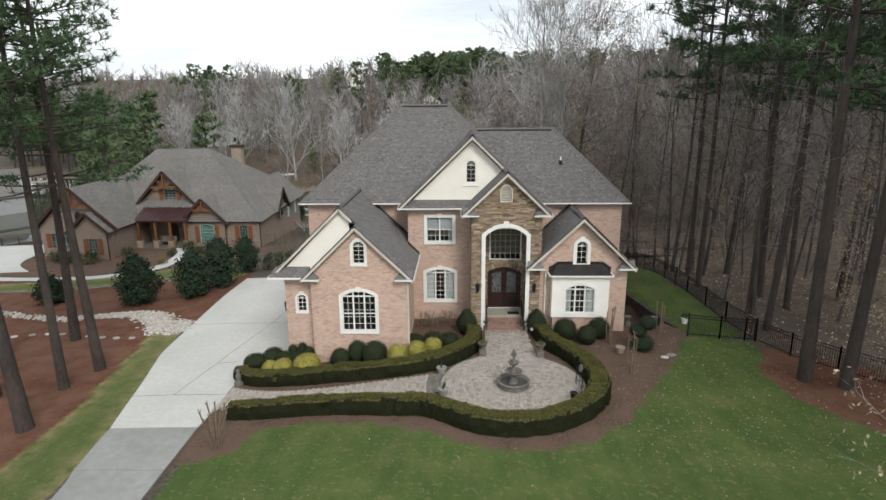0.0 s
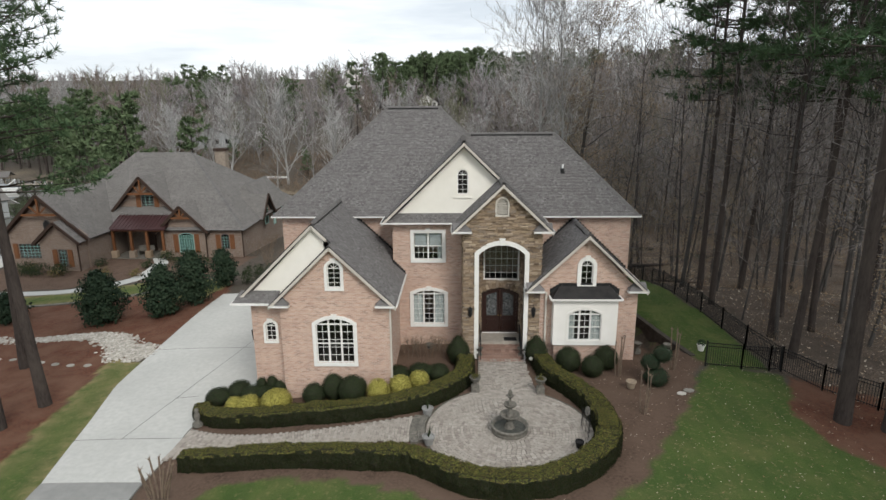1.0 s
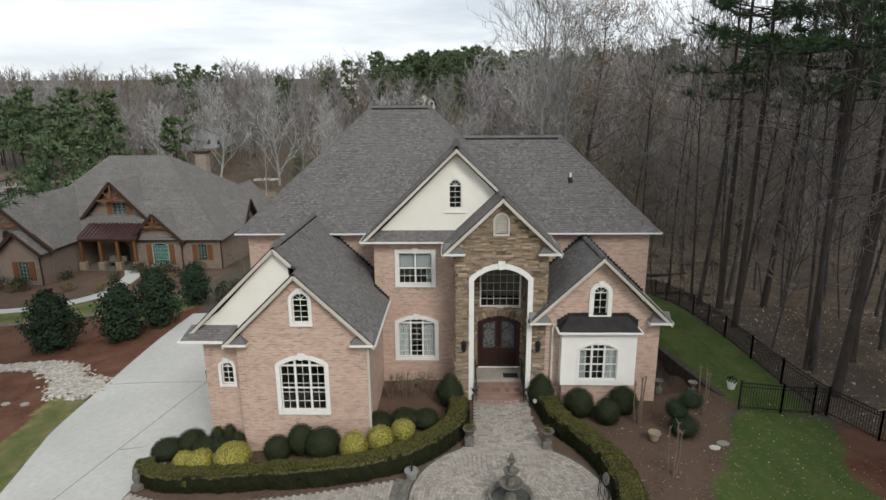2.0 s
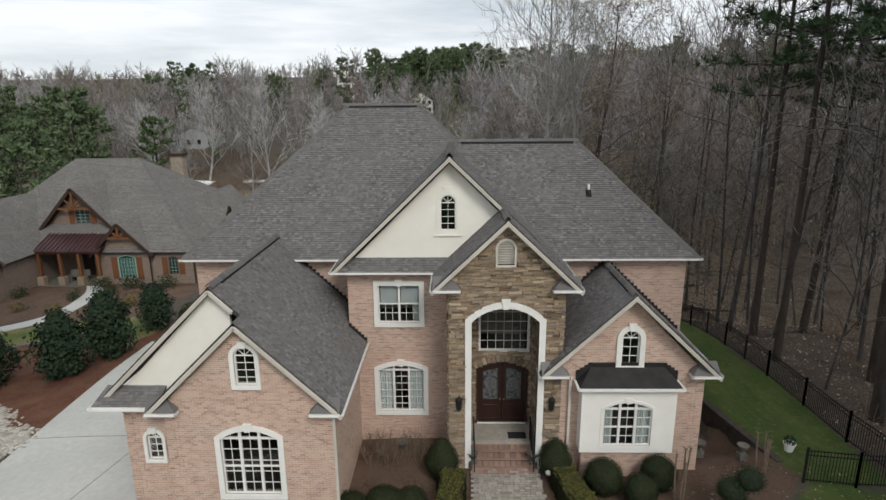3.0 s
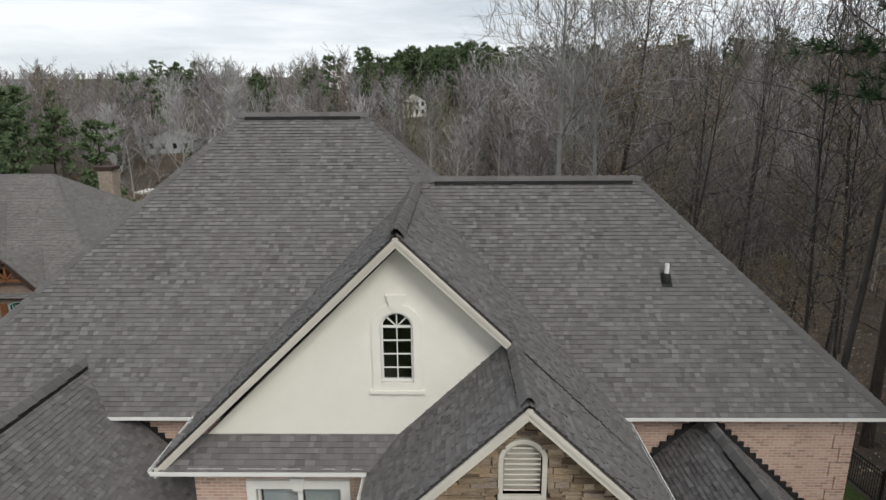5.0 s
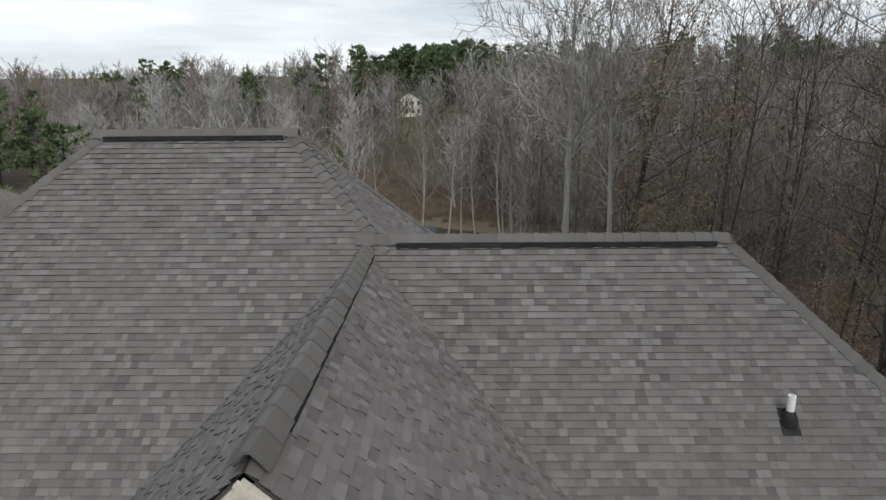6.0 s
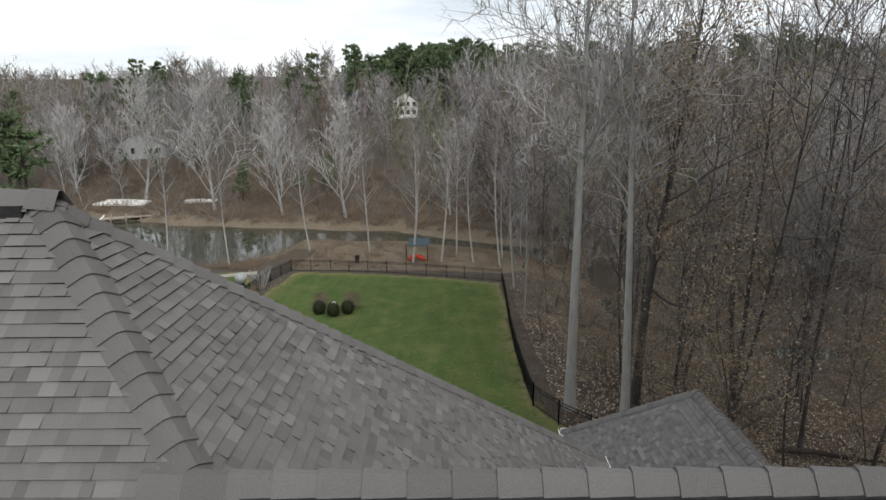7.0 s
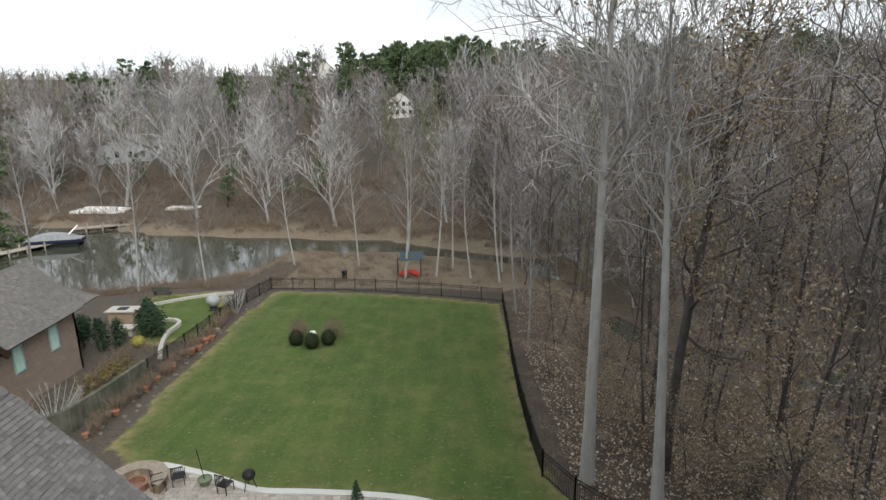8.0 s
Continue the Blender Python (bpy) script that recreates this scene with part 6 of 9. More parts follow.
# far woods and pines on the hill, uncounted
def scatter(base, places):
    """Joins copies of arrays (V, F) at places (x, y, turn, size)."""
    vs, fs, k = [], [], 0
    for (x, y, a, s), (V, F) in zip(places, base):
        c, d = math.cos(a), math.sin(a)
        W = np.empty_like(V)
        W[:, 0] = x + s * (c * V[:, 0] - d * V[:, 1])
        W[:, 1] = y + s * (d * V[:, 0] + c * V[:, 1])
        W[:, 2] = hz(x, y) - 0.2 + s * V[:, 2]
        vs.append(W)
        fs.append(F + k)
        k += len(V)
    return np.concatenate(vs), np.concatenate(fs)


low = []
for i in range(12):
    near_ = i < 6
    tv, tf, cv, cf, _, _ = bare_tree(400 + i, 14 + 1.0 * (i % 6), 0.11, 0.16, 18 if near_ else 12, 5 if near_ else 3, 10 if near_ else 7, 0.36, (24, 66), 3, 0.7, kink=0.25, twig_r=0.050 if near_ else 0.11, lod=True, bell=True)
    low.append((np.concatenate([tv, cv]), np.concatenate([tf, cf + len(tv)])))
lowp = []
for i in range(4):
    tv, tf, nv, nf = pine_tree(450 + i, 14 + 1.0 * i, 0.25, 0.32, 8, 4.0, 7, 8, 0.75, 0.19, 4)
    lowp.append(((tv, tf), (nv, nf)))
rngf = np.random.default_rng(23)
# trees are left out where they hide far houses from the last camera place: (x, y, half width, floor)
HOUSE_SIGHTLINES = [(-73.0, 425.0, 14.0, 21.0), (-40.0, 270.0, 9.0, 9.5), (-12.4, 247.0, 8.0, 8.5), (-78.0, 191.0, 7.0, -1.0)]


def blocks_house_view(x, y):
    for gx, gy, w, z in HOUSE_SIGHTLINES:
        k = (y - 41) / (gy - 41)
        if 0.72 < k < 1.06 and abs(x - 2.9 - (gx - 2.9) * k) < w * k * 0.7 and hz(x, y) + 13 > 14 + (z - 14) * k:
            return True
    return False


places, pplaces = [], []
while len(places) < 980:
    y = 132 + 390 * rngf.random() ** 1.45
    x = rngf.uniform(-0.86, 0.80) * (y + 25)
    if y < float(shore_far(x)) + (14 if x < 8 else 4) or blocks_house_view(x, y):
        continue
    if -62 < x < 0 and y < 160 and rngf.random() < 0.7:
        continue
    places.append((x, y, rngf.uniform(0, 6.28), rngf.uniform(0.65, 1.2) * (0.85 if y > 250 else 1.0)))
for _ in range(170):
    y = rngf.uniform(400, 540)
    places.append((rngf.uniform(-0.84, 0.8) * y, y, rngf.uniform(0, 6.28), rngf.uniform(0.7, 0.95)))
# woods on the left, beyond the neighbour
for _ in range(130):
    x, y = rngf.uniform(-210, -58), rngf.uniform(20, 150)
    if y > float(shore_near(x)) - 4 and y < float(shore_far(x)) + 6:
        continue
    places.append((x, y, rngf.uniform(0, 6.28), rngf.uniform(0.7, 1.05)))
# wooded floor of the valley to the right
while len(places) < 1280 + 90:
    x, y = rngf.uniform(9, 105), rngf.uniform(88, 150)
    if x < 12 and y < 104 or abs(y - 90) < 8 and x < 42:
        continue
    places.append((x, y, rngf.uniform(0, 6.28), rngf.uniform(0.75, 1.15)))
tone = rngf.choice(5, size=len(places), p=(0.20, 0.30, 0.16, 0.26, 0.08))
for k, word in enumerate(("pale grey", "grey", "brown", "mauve-grey", "olive-tinged")):
    pl = [p for p, q in zip(places, tone) if q == k]
    V, F = scatter([low[int(rngf.integers(6)) + (6 if p[1] > 250 else 0)] for p in pl], pl)
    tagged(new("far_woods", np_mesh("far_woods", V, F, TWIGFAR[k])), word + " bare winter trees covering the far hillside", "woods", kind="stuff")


def clump(cx, y, w, n, lo=0.8, hi=1.1):
    """Pines in a clump of that width about the line x = cx * y."""
    for _ in range(n):
        yy = y + rngf.uniform(-22, 22)
        xx = cx * yy + rngf.normal() * w
        if not blocks_house_view(xx, yy):
            pplaces.append((xx, yy, rngf.uniform(0, 6.28), rngf.uniform(lo, hi)))


clump(-0.065, 275, 12, 34, 1.2, 1.5)
clump(-0.005, 262, 12, 36, 1.25, 1.6)
clump(0.05, 270, 12, 20, 1.1, 1.45)
clump(-0.14, 310, 12, 4, 0.9, 1.2)
clump(-0.27, 250, 6, 4, 0.9, 1.2)
clump(-0.41, 330, 6, 8, 1.25, 1.5)
clump(0.08, 330, 24, 14, 1.0, 1.35)
clump(0.22, 360, 30, 18, 1.1, 1.5)
clump(0.42, 300, 40, 18, 1.1, 1.5)
clump(0.62, 250, 35, 16, 1.1, 1.5)
for _ in range(10):
    y = rngf.uniform(380, 520)
    pplaces.append((rngf.uniform(-0.4, 0.8) * y, y, rngf.uniform(0, 6.28), rngf.uniform(0.7, 1.1)))
for x, y, s in ((-98, 207, 1.35), (-94, 213, 1.2), (-101, 214, 1.1), (-126, 212, 1.3), (-131, 207, 1.2), (-34, 205, 1.45), (-47, 230, 1.3), (-62, 300, 1.2)):
    pplaces.append((x, y, x * 1.3, s))
for x, y in ((-47, 84), (-52, 92), (-50, 78), (-57, 86), (-44, 98), (-60, 97), (-66, 60), (-72, 66), (-56, 52), (-64, 44), (-78, 50), (-70, 38)):
    pplaces.append((x, y, x * 1.7, 0.95 + 0.04 * (abs(x) % 7)))
for _ in range(60):
    y = rngf.uniform(145, 250)
    x = rngf.uniform(-0.7, 0.35) * y
    if y > float(shore_far(x)) + 10:
        pplaces.append((x, y, rngf.uniform(0, 6.28), rngf.uniform(0.25, 0.5)))
for i in range(16):
    x = -138 + 3.3 * i + rngf.normal()
    pplaces.append((x, float(shore_far(x)) + rngf.uniform(4, 16), rngf.uniform(0, 6.28), rngf.uniform(1.1, 1.45)))
pk = [lowp[int(rngf.integers(4))] for _ in pplaces]
V, F = scatter([p[0] for p in pk], pplaces)
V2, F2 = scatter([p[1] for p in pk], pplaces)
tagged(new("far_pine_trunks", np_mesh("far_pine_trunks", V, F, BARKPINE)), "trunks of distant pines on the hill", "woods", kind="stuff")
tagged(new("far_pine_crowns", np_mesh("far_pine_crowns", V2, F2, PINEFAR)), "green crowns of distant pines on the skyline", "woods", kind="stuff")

# brown brush on the banks and in the woods
bv, bf = [], []
rngb = np.random.default_rng(31)
for _ in range(2300):
    r = rngb.random()
    if r < 0.45:
        x = rngb.uniform(-90, 22)
        y = float(shore_far(x)) + 2 + 40 * rngb.random() ** 1.3
    elif r < 0.68:
        x = rngb.uniform(-44, 14)
        y = rngb.uniform(100, float(shore_near(x)) - 0.5) if float(shore_near(x)) > 101 else 98
    else:
        y = rngb.uniform(25, 118)
        x = rngb.uniform(19 if y < 52 else 12, 55)
    o = np.array((x, y, hz(x, y) - 0.1))
    s = rngb.uniform(0.5, 1.7) * (1.7 if r < 0.45 else 0.9)
    for _k in range(13):
        d = np.array((rngb.normal() * 0.5, rngb.normal() * 0.5, rngb.uniform(0.4, 1.0)))
        spike(bv, bf, o + np.array((rngb.normal(), rngb.normal(), 0)) * 0.35 * s, o + d * s * 1.3, 0.045 if r < 0.45 else 0.02)
tagged(new("brush", np_mesh("brush", np.array(bv), np.array(bf), BRUSH)), "tangled brown winter brush along the banks and woods", "undergrowth", kind="stuff")

# ---- drive, walks and circle ----
DR_Y = [-30.0, 0.0, 10.0, 16.4, 21.4]
strip("driveway", [(-15.2, -30), (-15.3, 0), (-15.5, 10), (-15.6, 16.4), (-15.9, 18.18)], [(-12.0, -30), (-12.05, 0), (-12.1, 10), (-12.1, 16.4), (-12.12, 18.18)], OLDCONC, "damp grey concrete driveway apron", 0.05)
strip("driveway", [(-15.9, 18.21), (-16.05, 19.4), (-16.2, 20.6), (-16.25, 21.36)], [(-12.12, 18.21), (-12.12, 19.4), (-12.13, 20.6), (-12.14, 21.40)], OLDCONC, "damp grey concrete drive panel", 0.05)
strip("driveway", [(-16.25, 21.39), (-16.7, 23.5), (-17.2, 26), (-17.8, 28.6), (-18.1, 30.2), (-18.3, 34.4), (-18.55, 41), (-18.5, 45.8)], [(-12.14, 21.43), (-12.0, 23.5), (-11.9, 26), (-10.8, 28.6), (-9.7, 30.2), (-9.66, 34.4), (-9.85, 41), (-9.85, 45.8)], CONCRETE, "pale broom-finished concrete parking court", 0.05)
bm = bmesh.new()
for p, q in (((-14.74, 24.5), (-12.6, 35.5)), ((-12.6, 35.5), (-12.1, 45.5)), ((-16.95, 24.45), (-11.9, 24.55)), ((-18.2, 34.5), (-9.7, 34.6)), ((-14.0, 28.2), (-10.4, 29.0))):
    k = 24
    for i in range(k):
        a = np.array(p) + (np.array(q) - np.array(p)) * i / k
        b = np.array(p) + (np.array(q) - np.array(p)) * (i + 1) / k
        beam(bm, (a[0], a[1], hz(*a) + 0.052), (b[0], b[1], hz(*b) + 0.052), 0.025, 0.006)
tagged(part("drive_joint", bm, surface("joint_tar", (0.10, 0.10, 0.095), (0.15, 0.15, 0.14))), "dark sawn joints of the concrete court", "joint", kind="structure")

PV_MESH = []
for w in (0.15, 0.19, 0.23):
    bm = bmesh.new()
    box(bm, -w / 2 + 0.005, w / 2 - 0.005, -0.062, 0.062, -0.05, 0.0)
    for v in bm.verts:
        if v.co.z > -0.01:
            v.co.x *= 0.97
            v.co.y *= 0.95
    me = bpy.data.meshes.new("paver")
    bm.to_mesh(me)
    bm.free()
    me.materials.append(PAVER)
    PV_MESH.append((w, me))


def lay(owner, poses, limit=0):
    """Pavers at poses (width index, matrix): the first ones are single, the others joined."""
    vs, fs = [], []
    for i, (k, m) in enumerate(poses):
        me = PV_MESH[k][1]
        if i < limit:
            s = new("paver", me)
            s.parent = owner
            s.matrix_local = m
        else:
            b = len(vs)
            vs += [m @ v.co for v in me.vertices]
            fs += [tuple(b + j for j in p.vertices) for p in me.polygons]
    if vs:
        tagged(mpart("paver_field", mesh_of("paver_field", vs, fs, PAVER), owner), kind="stuff")


FC = (2.56, 23.55)
PR = 3.55
bm = bmesh.new()
lathe(bm, [(0.0, 0.0), (PR + 0.1, 0.0), (PR + 0.1, -0.15)], (FC[0], FC[1], -0.062), 64)
circle = tagged(part("pavement", bm, PAVERJOINT), "round court of grey clay pavers laid in rings", "pavement", kind="structure")
ps = []
r = 0.42
while r < PR:
    n = max(6, int(2 * math.pi * r / 0.195))
    o = random.random()
    for i in range(n):
        a = (i + o) / n * 2 * math.pi
        ps.append((1 if r > 0.8 else 0, Matrix.Translation((FC[0] + r * math.cos(a), FC[1] + r * math.sin(a), -0.035 + random.uniform(-0.006, 0.006))) @ Matrix.Rotation(a + math.pi / 2 + random.uniform(-0.03, 0.03), 4, "Z")))
    r += 0.132
random.shuffle(ps)
lay(circle, ps, 280)


def paved(name, left, right, label, seed):
    """A walk of staggered pavers between two edges, laid across its run."""
    L, R = smooth_line(left, 14), smooth_line(right, 14)
    bm = bmesh.new()
    row = [[bm.verts.new((*(a + (b - a) * j / 4), hz(*(a + (b - a) * j / 4)) + 0.035)) for j in range(5)] for a, b in zip(L, R)]
    for p, q in zip(row, row[1:]):
        for j in range(4):
            bm.faces.new([p[j], p[j + 1], q[j + 1], q[j]])
    ob = tagged(part(name, bm, PAVERJOINT), label, "pavement", kind="structure")
    cum = [0.0]
    mids = [(a + b) / 2 for a, b in zip(L, R)]
    for p, q in zip(mids, mids[1:]):
        cum.append(cum[-1] + float(np.hypot(*(q - p))))
    out, s, k = [], 0.07, 0
    while s < cum[-1]:
        a = np.array([np.interp(s, cum, [v[i] for v in L]) for i in (0, 1)])
        b = np.array([np.interp(s, cum, [v[i] for v in R]) for i in (0, 1)])
        w = float(np.hypot(*(b - a)))
        ang = math.atan2(b[1] - a[1], b[0] - a[0])
        u = 0.09 * (k % 2)
        while u < w - 0.05:
            i = random.choice((0, 1, 1, 2))
            pw = PV_MESH[i][0]
            c = a + (b - a) * min(1, (u + pw / 2) / w)
            out.append((i, Matrix.Translation((c[0], c[1], hz(*c) + 0.062 + random.uniform(-0.005, 0.005))) @ Matrix.Rotation(ang + random.uniform(-0.02, 0.02), 4, "Z")))
            u += pw
        s += 0.132
        k += 1
    lay(ob, out, 0)
    return ob


paved("pavement", [(1.45, 31.0), (1.45, 29.5), (1.35, 28.0), (1.1, 27.0), (0.6, 26.3)], [(3.95, 31.0), (3.95, 29.5), (4.0, 28.0), (4.2, 27.0), (4.6, 26.3)], "straight walk of clay pavers from steps to court", 1)
paved("pavement", [(-1.35, 24.7), (-2.4, 24.5), (-4.2, 24.25), (-6.5, 24.2), (-8.9, 24.4), (-10.6, 24.8), (-11.9, 25.3)], [(-1.35, 22.75), (-2.4, 22.75), (-4.2, 22.85), (-6.2, 23.0), (-8.5, 23.2), (-10.7, 23.2), (-12.1, 22.9)], "narrow walk of clay pavers leading to the drive", 2)
# two curved steps between court and walk
for k in range(2):
    gs_ = thing("garden_step", "curved grey stone step at the court", "step", "court steps")
    pts = [(FC[0] + (PR + 0.18 + 0.33 * k) * math.cos(a), FC[1] + (PR + 0.18 + 0.33 * k) * math.sin(a)) for a in np.linspace(math.radians(164), math.radians(194), 12)]
    for p, q in zip(pts, pts[1:]):
        part("stone", beam(bmesh.new(), (*p, -0.04 - 0.05 * k), (*q, -0.04 - 0.05 * k), 0.32, 0.14), GREYSTONE, gs_)


# ---- clipped planting ----
def leafy(V, F, p, nrm, rng, size):
    a = np.cross(nrm, rng.normal(size=3))
    a *= size / (np.linalg.norm(a) + 1e-9)
    b = np.cross(nrm, a) * rng.uniform(0.4, 0.7)
    up = nrm * rng.uniform(-0.2, 0.9) * size
    k = len(V)
    V.extend((p - a, p + b, p + a + up, p - b))
    F.append((k, k + 1, k + 2, k + 3))


def leaf_mesh(name, P, N, rng, lo, hi, material):
    """Many single leaves at once, at places P with normals N."""
    P, N = np.array(P), np.array(N)
    n = len(P)
    size = rng.uniform(lo, hi, (n, 1))
    a = np.cross(N, rng.normal(size=(n, 3)))
    a *= size / (np.linalg.norm(a, axis=1, keepdims=True) + 1e-9)
    b = np.cross(N, a) * rng.uniform(0.4, 0.7, (n, 1))
    up = N * rng.uniform(-0.2, 0.9, (n, 1)) * size
    V = np.stack([P - a, P + b, P + a + up, P - b], 1).reshape(-1, 3)
    return np_mesh(name, V, np.arange(4 * n).reshape(-1, 4), material)


def hedge(name, line, widths, heights, label):
    """A clipped hedge along a line: a core coloured as inner shade, leaves in a lit tone on top and in a shaded tone on
    the sides.
    """
    rng = np.random.default_rng(len(line))
    P = smooth_line(line, 10)
    t = thing(name, label, "hedge", "clipped hedges", at=(0, 0, 0))
    n = len(P)
    tv, tf, sv, sf = [], [], [], []
    bm = bmesh.new()
    rings = []
    cum = np.concatenate([[0], np.cumsum([np.hypot(*(b - a)) for a, b in zip(P, P[1:])])])
    for i in range(n):
        d = P[min(i + 1, n - 1)] - P[max(i - 1, 0)]
        d = d / np.hypot(*d)
        s = np.array((-d[1], d[0]))
        w = np.interp(i / (n - 1), np.linspace(0, 1, len(widths)), widths) / 2
        hh = np.interp(i / (n - 1), np.linspace(0, 1, len(heights)), heights)
        g = hz(*P[i])
        j = lambda: rng.normal() * 0.025  # noqa: E731
        rings.append([bm.verts.new((*(P[i] + s * (w - 0.05 + j()) * a), g + z * (hh - 0.03) + (j() if z else -0.05))) for a, z in ((1, 0), (1.02, 0.45), (0.93, 0.9), (0.8, 1.0), (-0.8, 1.0), (-0.93, 0.9), (-1.02, 0.45), (-1, 0))])
    for a, b in zip(rings, rings[1:]):
        for k in range(7):
            bm.faces.new([a[k], a[k + 1], b[k + 1], b[k]])
    bm.faces.new(rings[0])
    bm.faces.new(rings[-1][::-1])
    bmesh.ops.recalc_face_normals(bm, faces=bm.faces)
    bm.faces.ensure_lookup_table()
    for f in bm.faces:
        vs = [np.array(v.co) for v in f.verts]
        if len(vs) != 4:
            cnt, top = 60, False
        else:
            cnt = int(f.calc_area() * 900)
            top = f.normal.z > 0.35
        nrm = np.array(f.normal)
        for _ in range(cnt):
            u, v = rng.random(), rng.random()
            if len(vs) == 4:
                p = (vs[0] * (1 - u) + vs[1] * u) * (1 - v) + (vs[3] * (1 - u) + vs[2] * u) * v
            else:
                wts = rng.dirichlet(np.ones(len(vs)))
                p = sum(w_ * q for w_, q in zip(wts, vs))
            bump = noise.noise((float(p[0]) * 1.6, float(p[1]) * 1.6, float(p[2]) * 2.5))
            p = p + nrm * (0.02 + 0.05 * bump + rng.random() * 0.035)
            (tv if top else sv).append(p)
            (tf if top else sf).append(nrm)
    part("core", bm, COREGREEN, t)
    mpart("top_leaves", leaf_mesh("top_leaves", tv, tf, rng, 0.022, 0.045, HEDGE_TOP), t, "yellow-green clipped top with daylight in its leaf colour")
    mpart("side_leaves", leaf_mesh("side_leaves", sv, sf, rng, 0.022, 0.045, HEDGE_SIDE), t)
    return t


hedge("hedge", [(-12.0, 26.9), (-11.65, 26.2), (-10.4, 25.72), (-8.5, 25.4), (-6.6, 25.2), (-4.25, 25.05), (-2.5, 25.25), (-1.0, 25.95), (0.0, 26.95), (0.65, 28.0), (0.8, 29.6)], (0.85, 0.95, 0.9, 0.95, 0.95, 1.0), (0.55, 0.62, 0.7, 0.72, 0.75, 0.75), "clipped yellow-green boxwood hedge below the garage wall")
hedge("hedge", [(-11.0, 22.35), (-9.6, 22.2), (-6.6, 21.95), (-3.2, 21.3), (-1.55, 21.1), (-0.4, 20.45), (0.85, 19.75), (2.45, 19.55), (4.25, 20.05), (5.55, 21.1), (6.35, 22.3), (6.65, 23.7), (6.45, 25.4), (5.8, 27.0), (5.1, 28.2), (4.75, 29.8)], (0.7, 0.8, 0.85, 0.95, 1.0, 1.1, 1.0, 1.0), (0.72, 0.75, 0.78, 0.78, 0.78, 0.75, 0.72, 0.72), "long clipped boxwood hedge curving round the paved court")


def ball(name, x, y, rx, ry, rz, mat, label, group, lift=0.0, cone=0.0, leaf=0.035, dens=700, loose=0.03):
    """A clipped shrub: a core coloured as inner shade under a coat of leaves. cone: how far it narrows to the top."""
    rng = np.random.default_rng(int(abs(x) * 1000 + abs(y) * 10))
    z = hz(x, y)
    t = thing(name, label, "shrub", group, at=(x, y, z))
    bm = bmesh.new()
    bmesh.ops.create_icosphere(bm, subdivisions=3, radius=1.0)
    V, F = [], []
    for v in bm.verts:
        k = 1 - cone * max(0, v.co.z) ** 1.0 * 0.8
        nn = 1 + 0.10 * noise.noise(v.co * 2.2 + Vector((x, y, 0)))
        v.co = Vector((v.co.x * rx * k * nn, v.co.y * ry * k * nn, (v.co.z * nn + 0.86) * rz + lift))
    bmesh.ops.recalc_face_normals(bm, faces=bm.faces)
    for f in bm.faces:
        c = np.array(f.calc_center_median())
        if c[2] < 0:
            continue
        vs = [np.array(v.co) for v in f.verts]
        for _ in range(max(1, int(f.calc_area() * dens + rng.random()))):
            w = rng.dirichlet((1, 1, 1))
            p = w[0] * vs[0] + w[1] * vs[1] + w[2] * vs[2]
            V.append(p + np.array(f.normal) * (0.01 + loose * abs(rng.normal())))
            F.append(np.array(f.normal))
    for v in bm.verts:
        v.co *= 0.97
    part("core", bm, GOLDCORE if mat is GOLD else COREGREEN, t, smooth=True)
    mpart("leaves", leaf_mesh("leaves", V, F, rng, 0.6 * leaf, 1.1 * leaf, mat), t)
    return t


DK, GD = "dark green boxwood clipped to a ball", "golden cypress clipped to a low mound"
for x, y, r, h_ in ((-6.5, 26.75, 0.52, 0.52), (-5.6, 27.0, 0.52, 0.66), (-4.6, 26.55, 0.66, 0.66)):
    ball("boxwood", x, y, r, r, h_, BOX, DK, "boxwoods under the garage window")
for x, y, r, h_ in ((-3.35, 26.4, 0.52, 0.54), (-2.35, 26.8, 0.52, 0.50), (-1.5, 27.45, 0.46, 0.44), (-8.3, 26.6, 0.70, 0.50), (-9.65, 26.6, 0.52, 0.44), (-10.4, 26.75, 0.42, 0.40)):
    ball("gold_cypress", x, y, r, r, h_, GOLD, GD, "golden mounds")
for x, y, r, h_ in ((-11.55, 27.7, 0.62, 0.42), (-10.6, 28.0, 0.6, 0.52), (-9.75, 27.4, 0.55, 0.50), (-9.1, 27.5, 0.5, 0.45), (-9.4, 27.85, 0.3, 0.62), (-8.85, 27.8, 0.28, 0.66), (-8.35, 27.4, 0.3, 0.58), (-8.8, 27.3, 0.4, 0.42)):
    ball("boxwood", x, y, r, r, h_, BOX, "small dark boxwood by the garage corner", "boxwoods at the garage corner")
for x, y, r, h_ in ((-2.6, 28.1, 0.62, 0.42), (-1.5, 28.4, 0.6, 0.40), (-0.6, 28.4, 0.55, 0.38)):
    ball("holly", x, y, r, r, h_, BOX, "low dark holly behind the hedge", "low hollies")
for x, y in ((0.42, 30.25), (4.55, 30.3)):
    ball("boxwood", x, y, 0.58, 0.58, 0.80, BOX, "dark boxwood trimmed to an egg beside the steps", "eggs by the steps", cone=0.45)
for x, y, r, h_ in ((6.1, 29.45, 0.62, 0.64), (7.2, 28.85, 0.54, 0.54), (8.1, 29.7, 0.58, 0.62)):
    ball("boxwood", x, y, r, r, h_, BOX, DK, "boxwoods below the bay")
ball("juniper", 10.1, 27.9, 0.55, 0.5, 0.45, ARBOR, "blue-green juniper trimmed in layers", "junipers", loose=0.06)
ball("juniper", 9.85, 28.1, 0.42, 0.42, 0.36, ARBOR, "blue-green juniper trimmed in layers", "junipers", lift=0.75, loose=0.06)
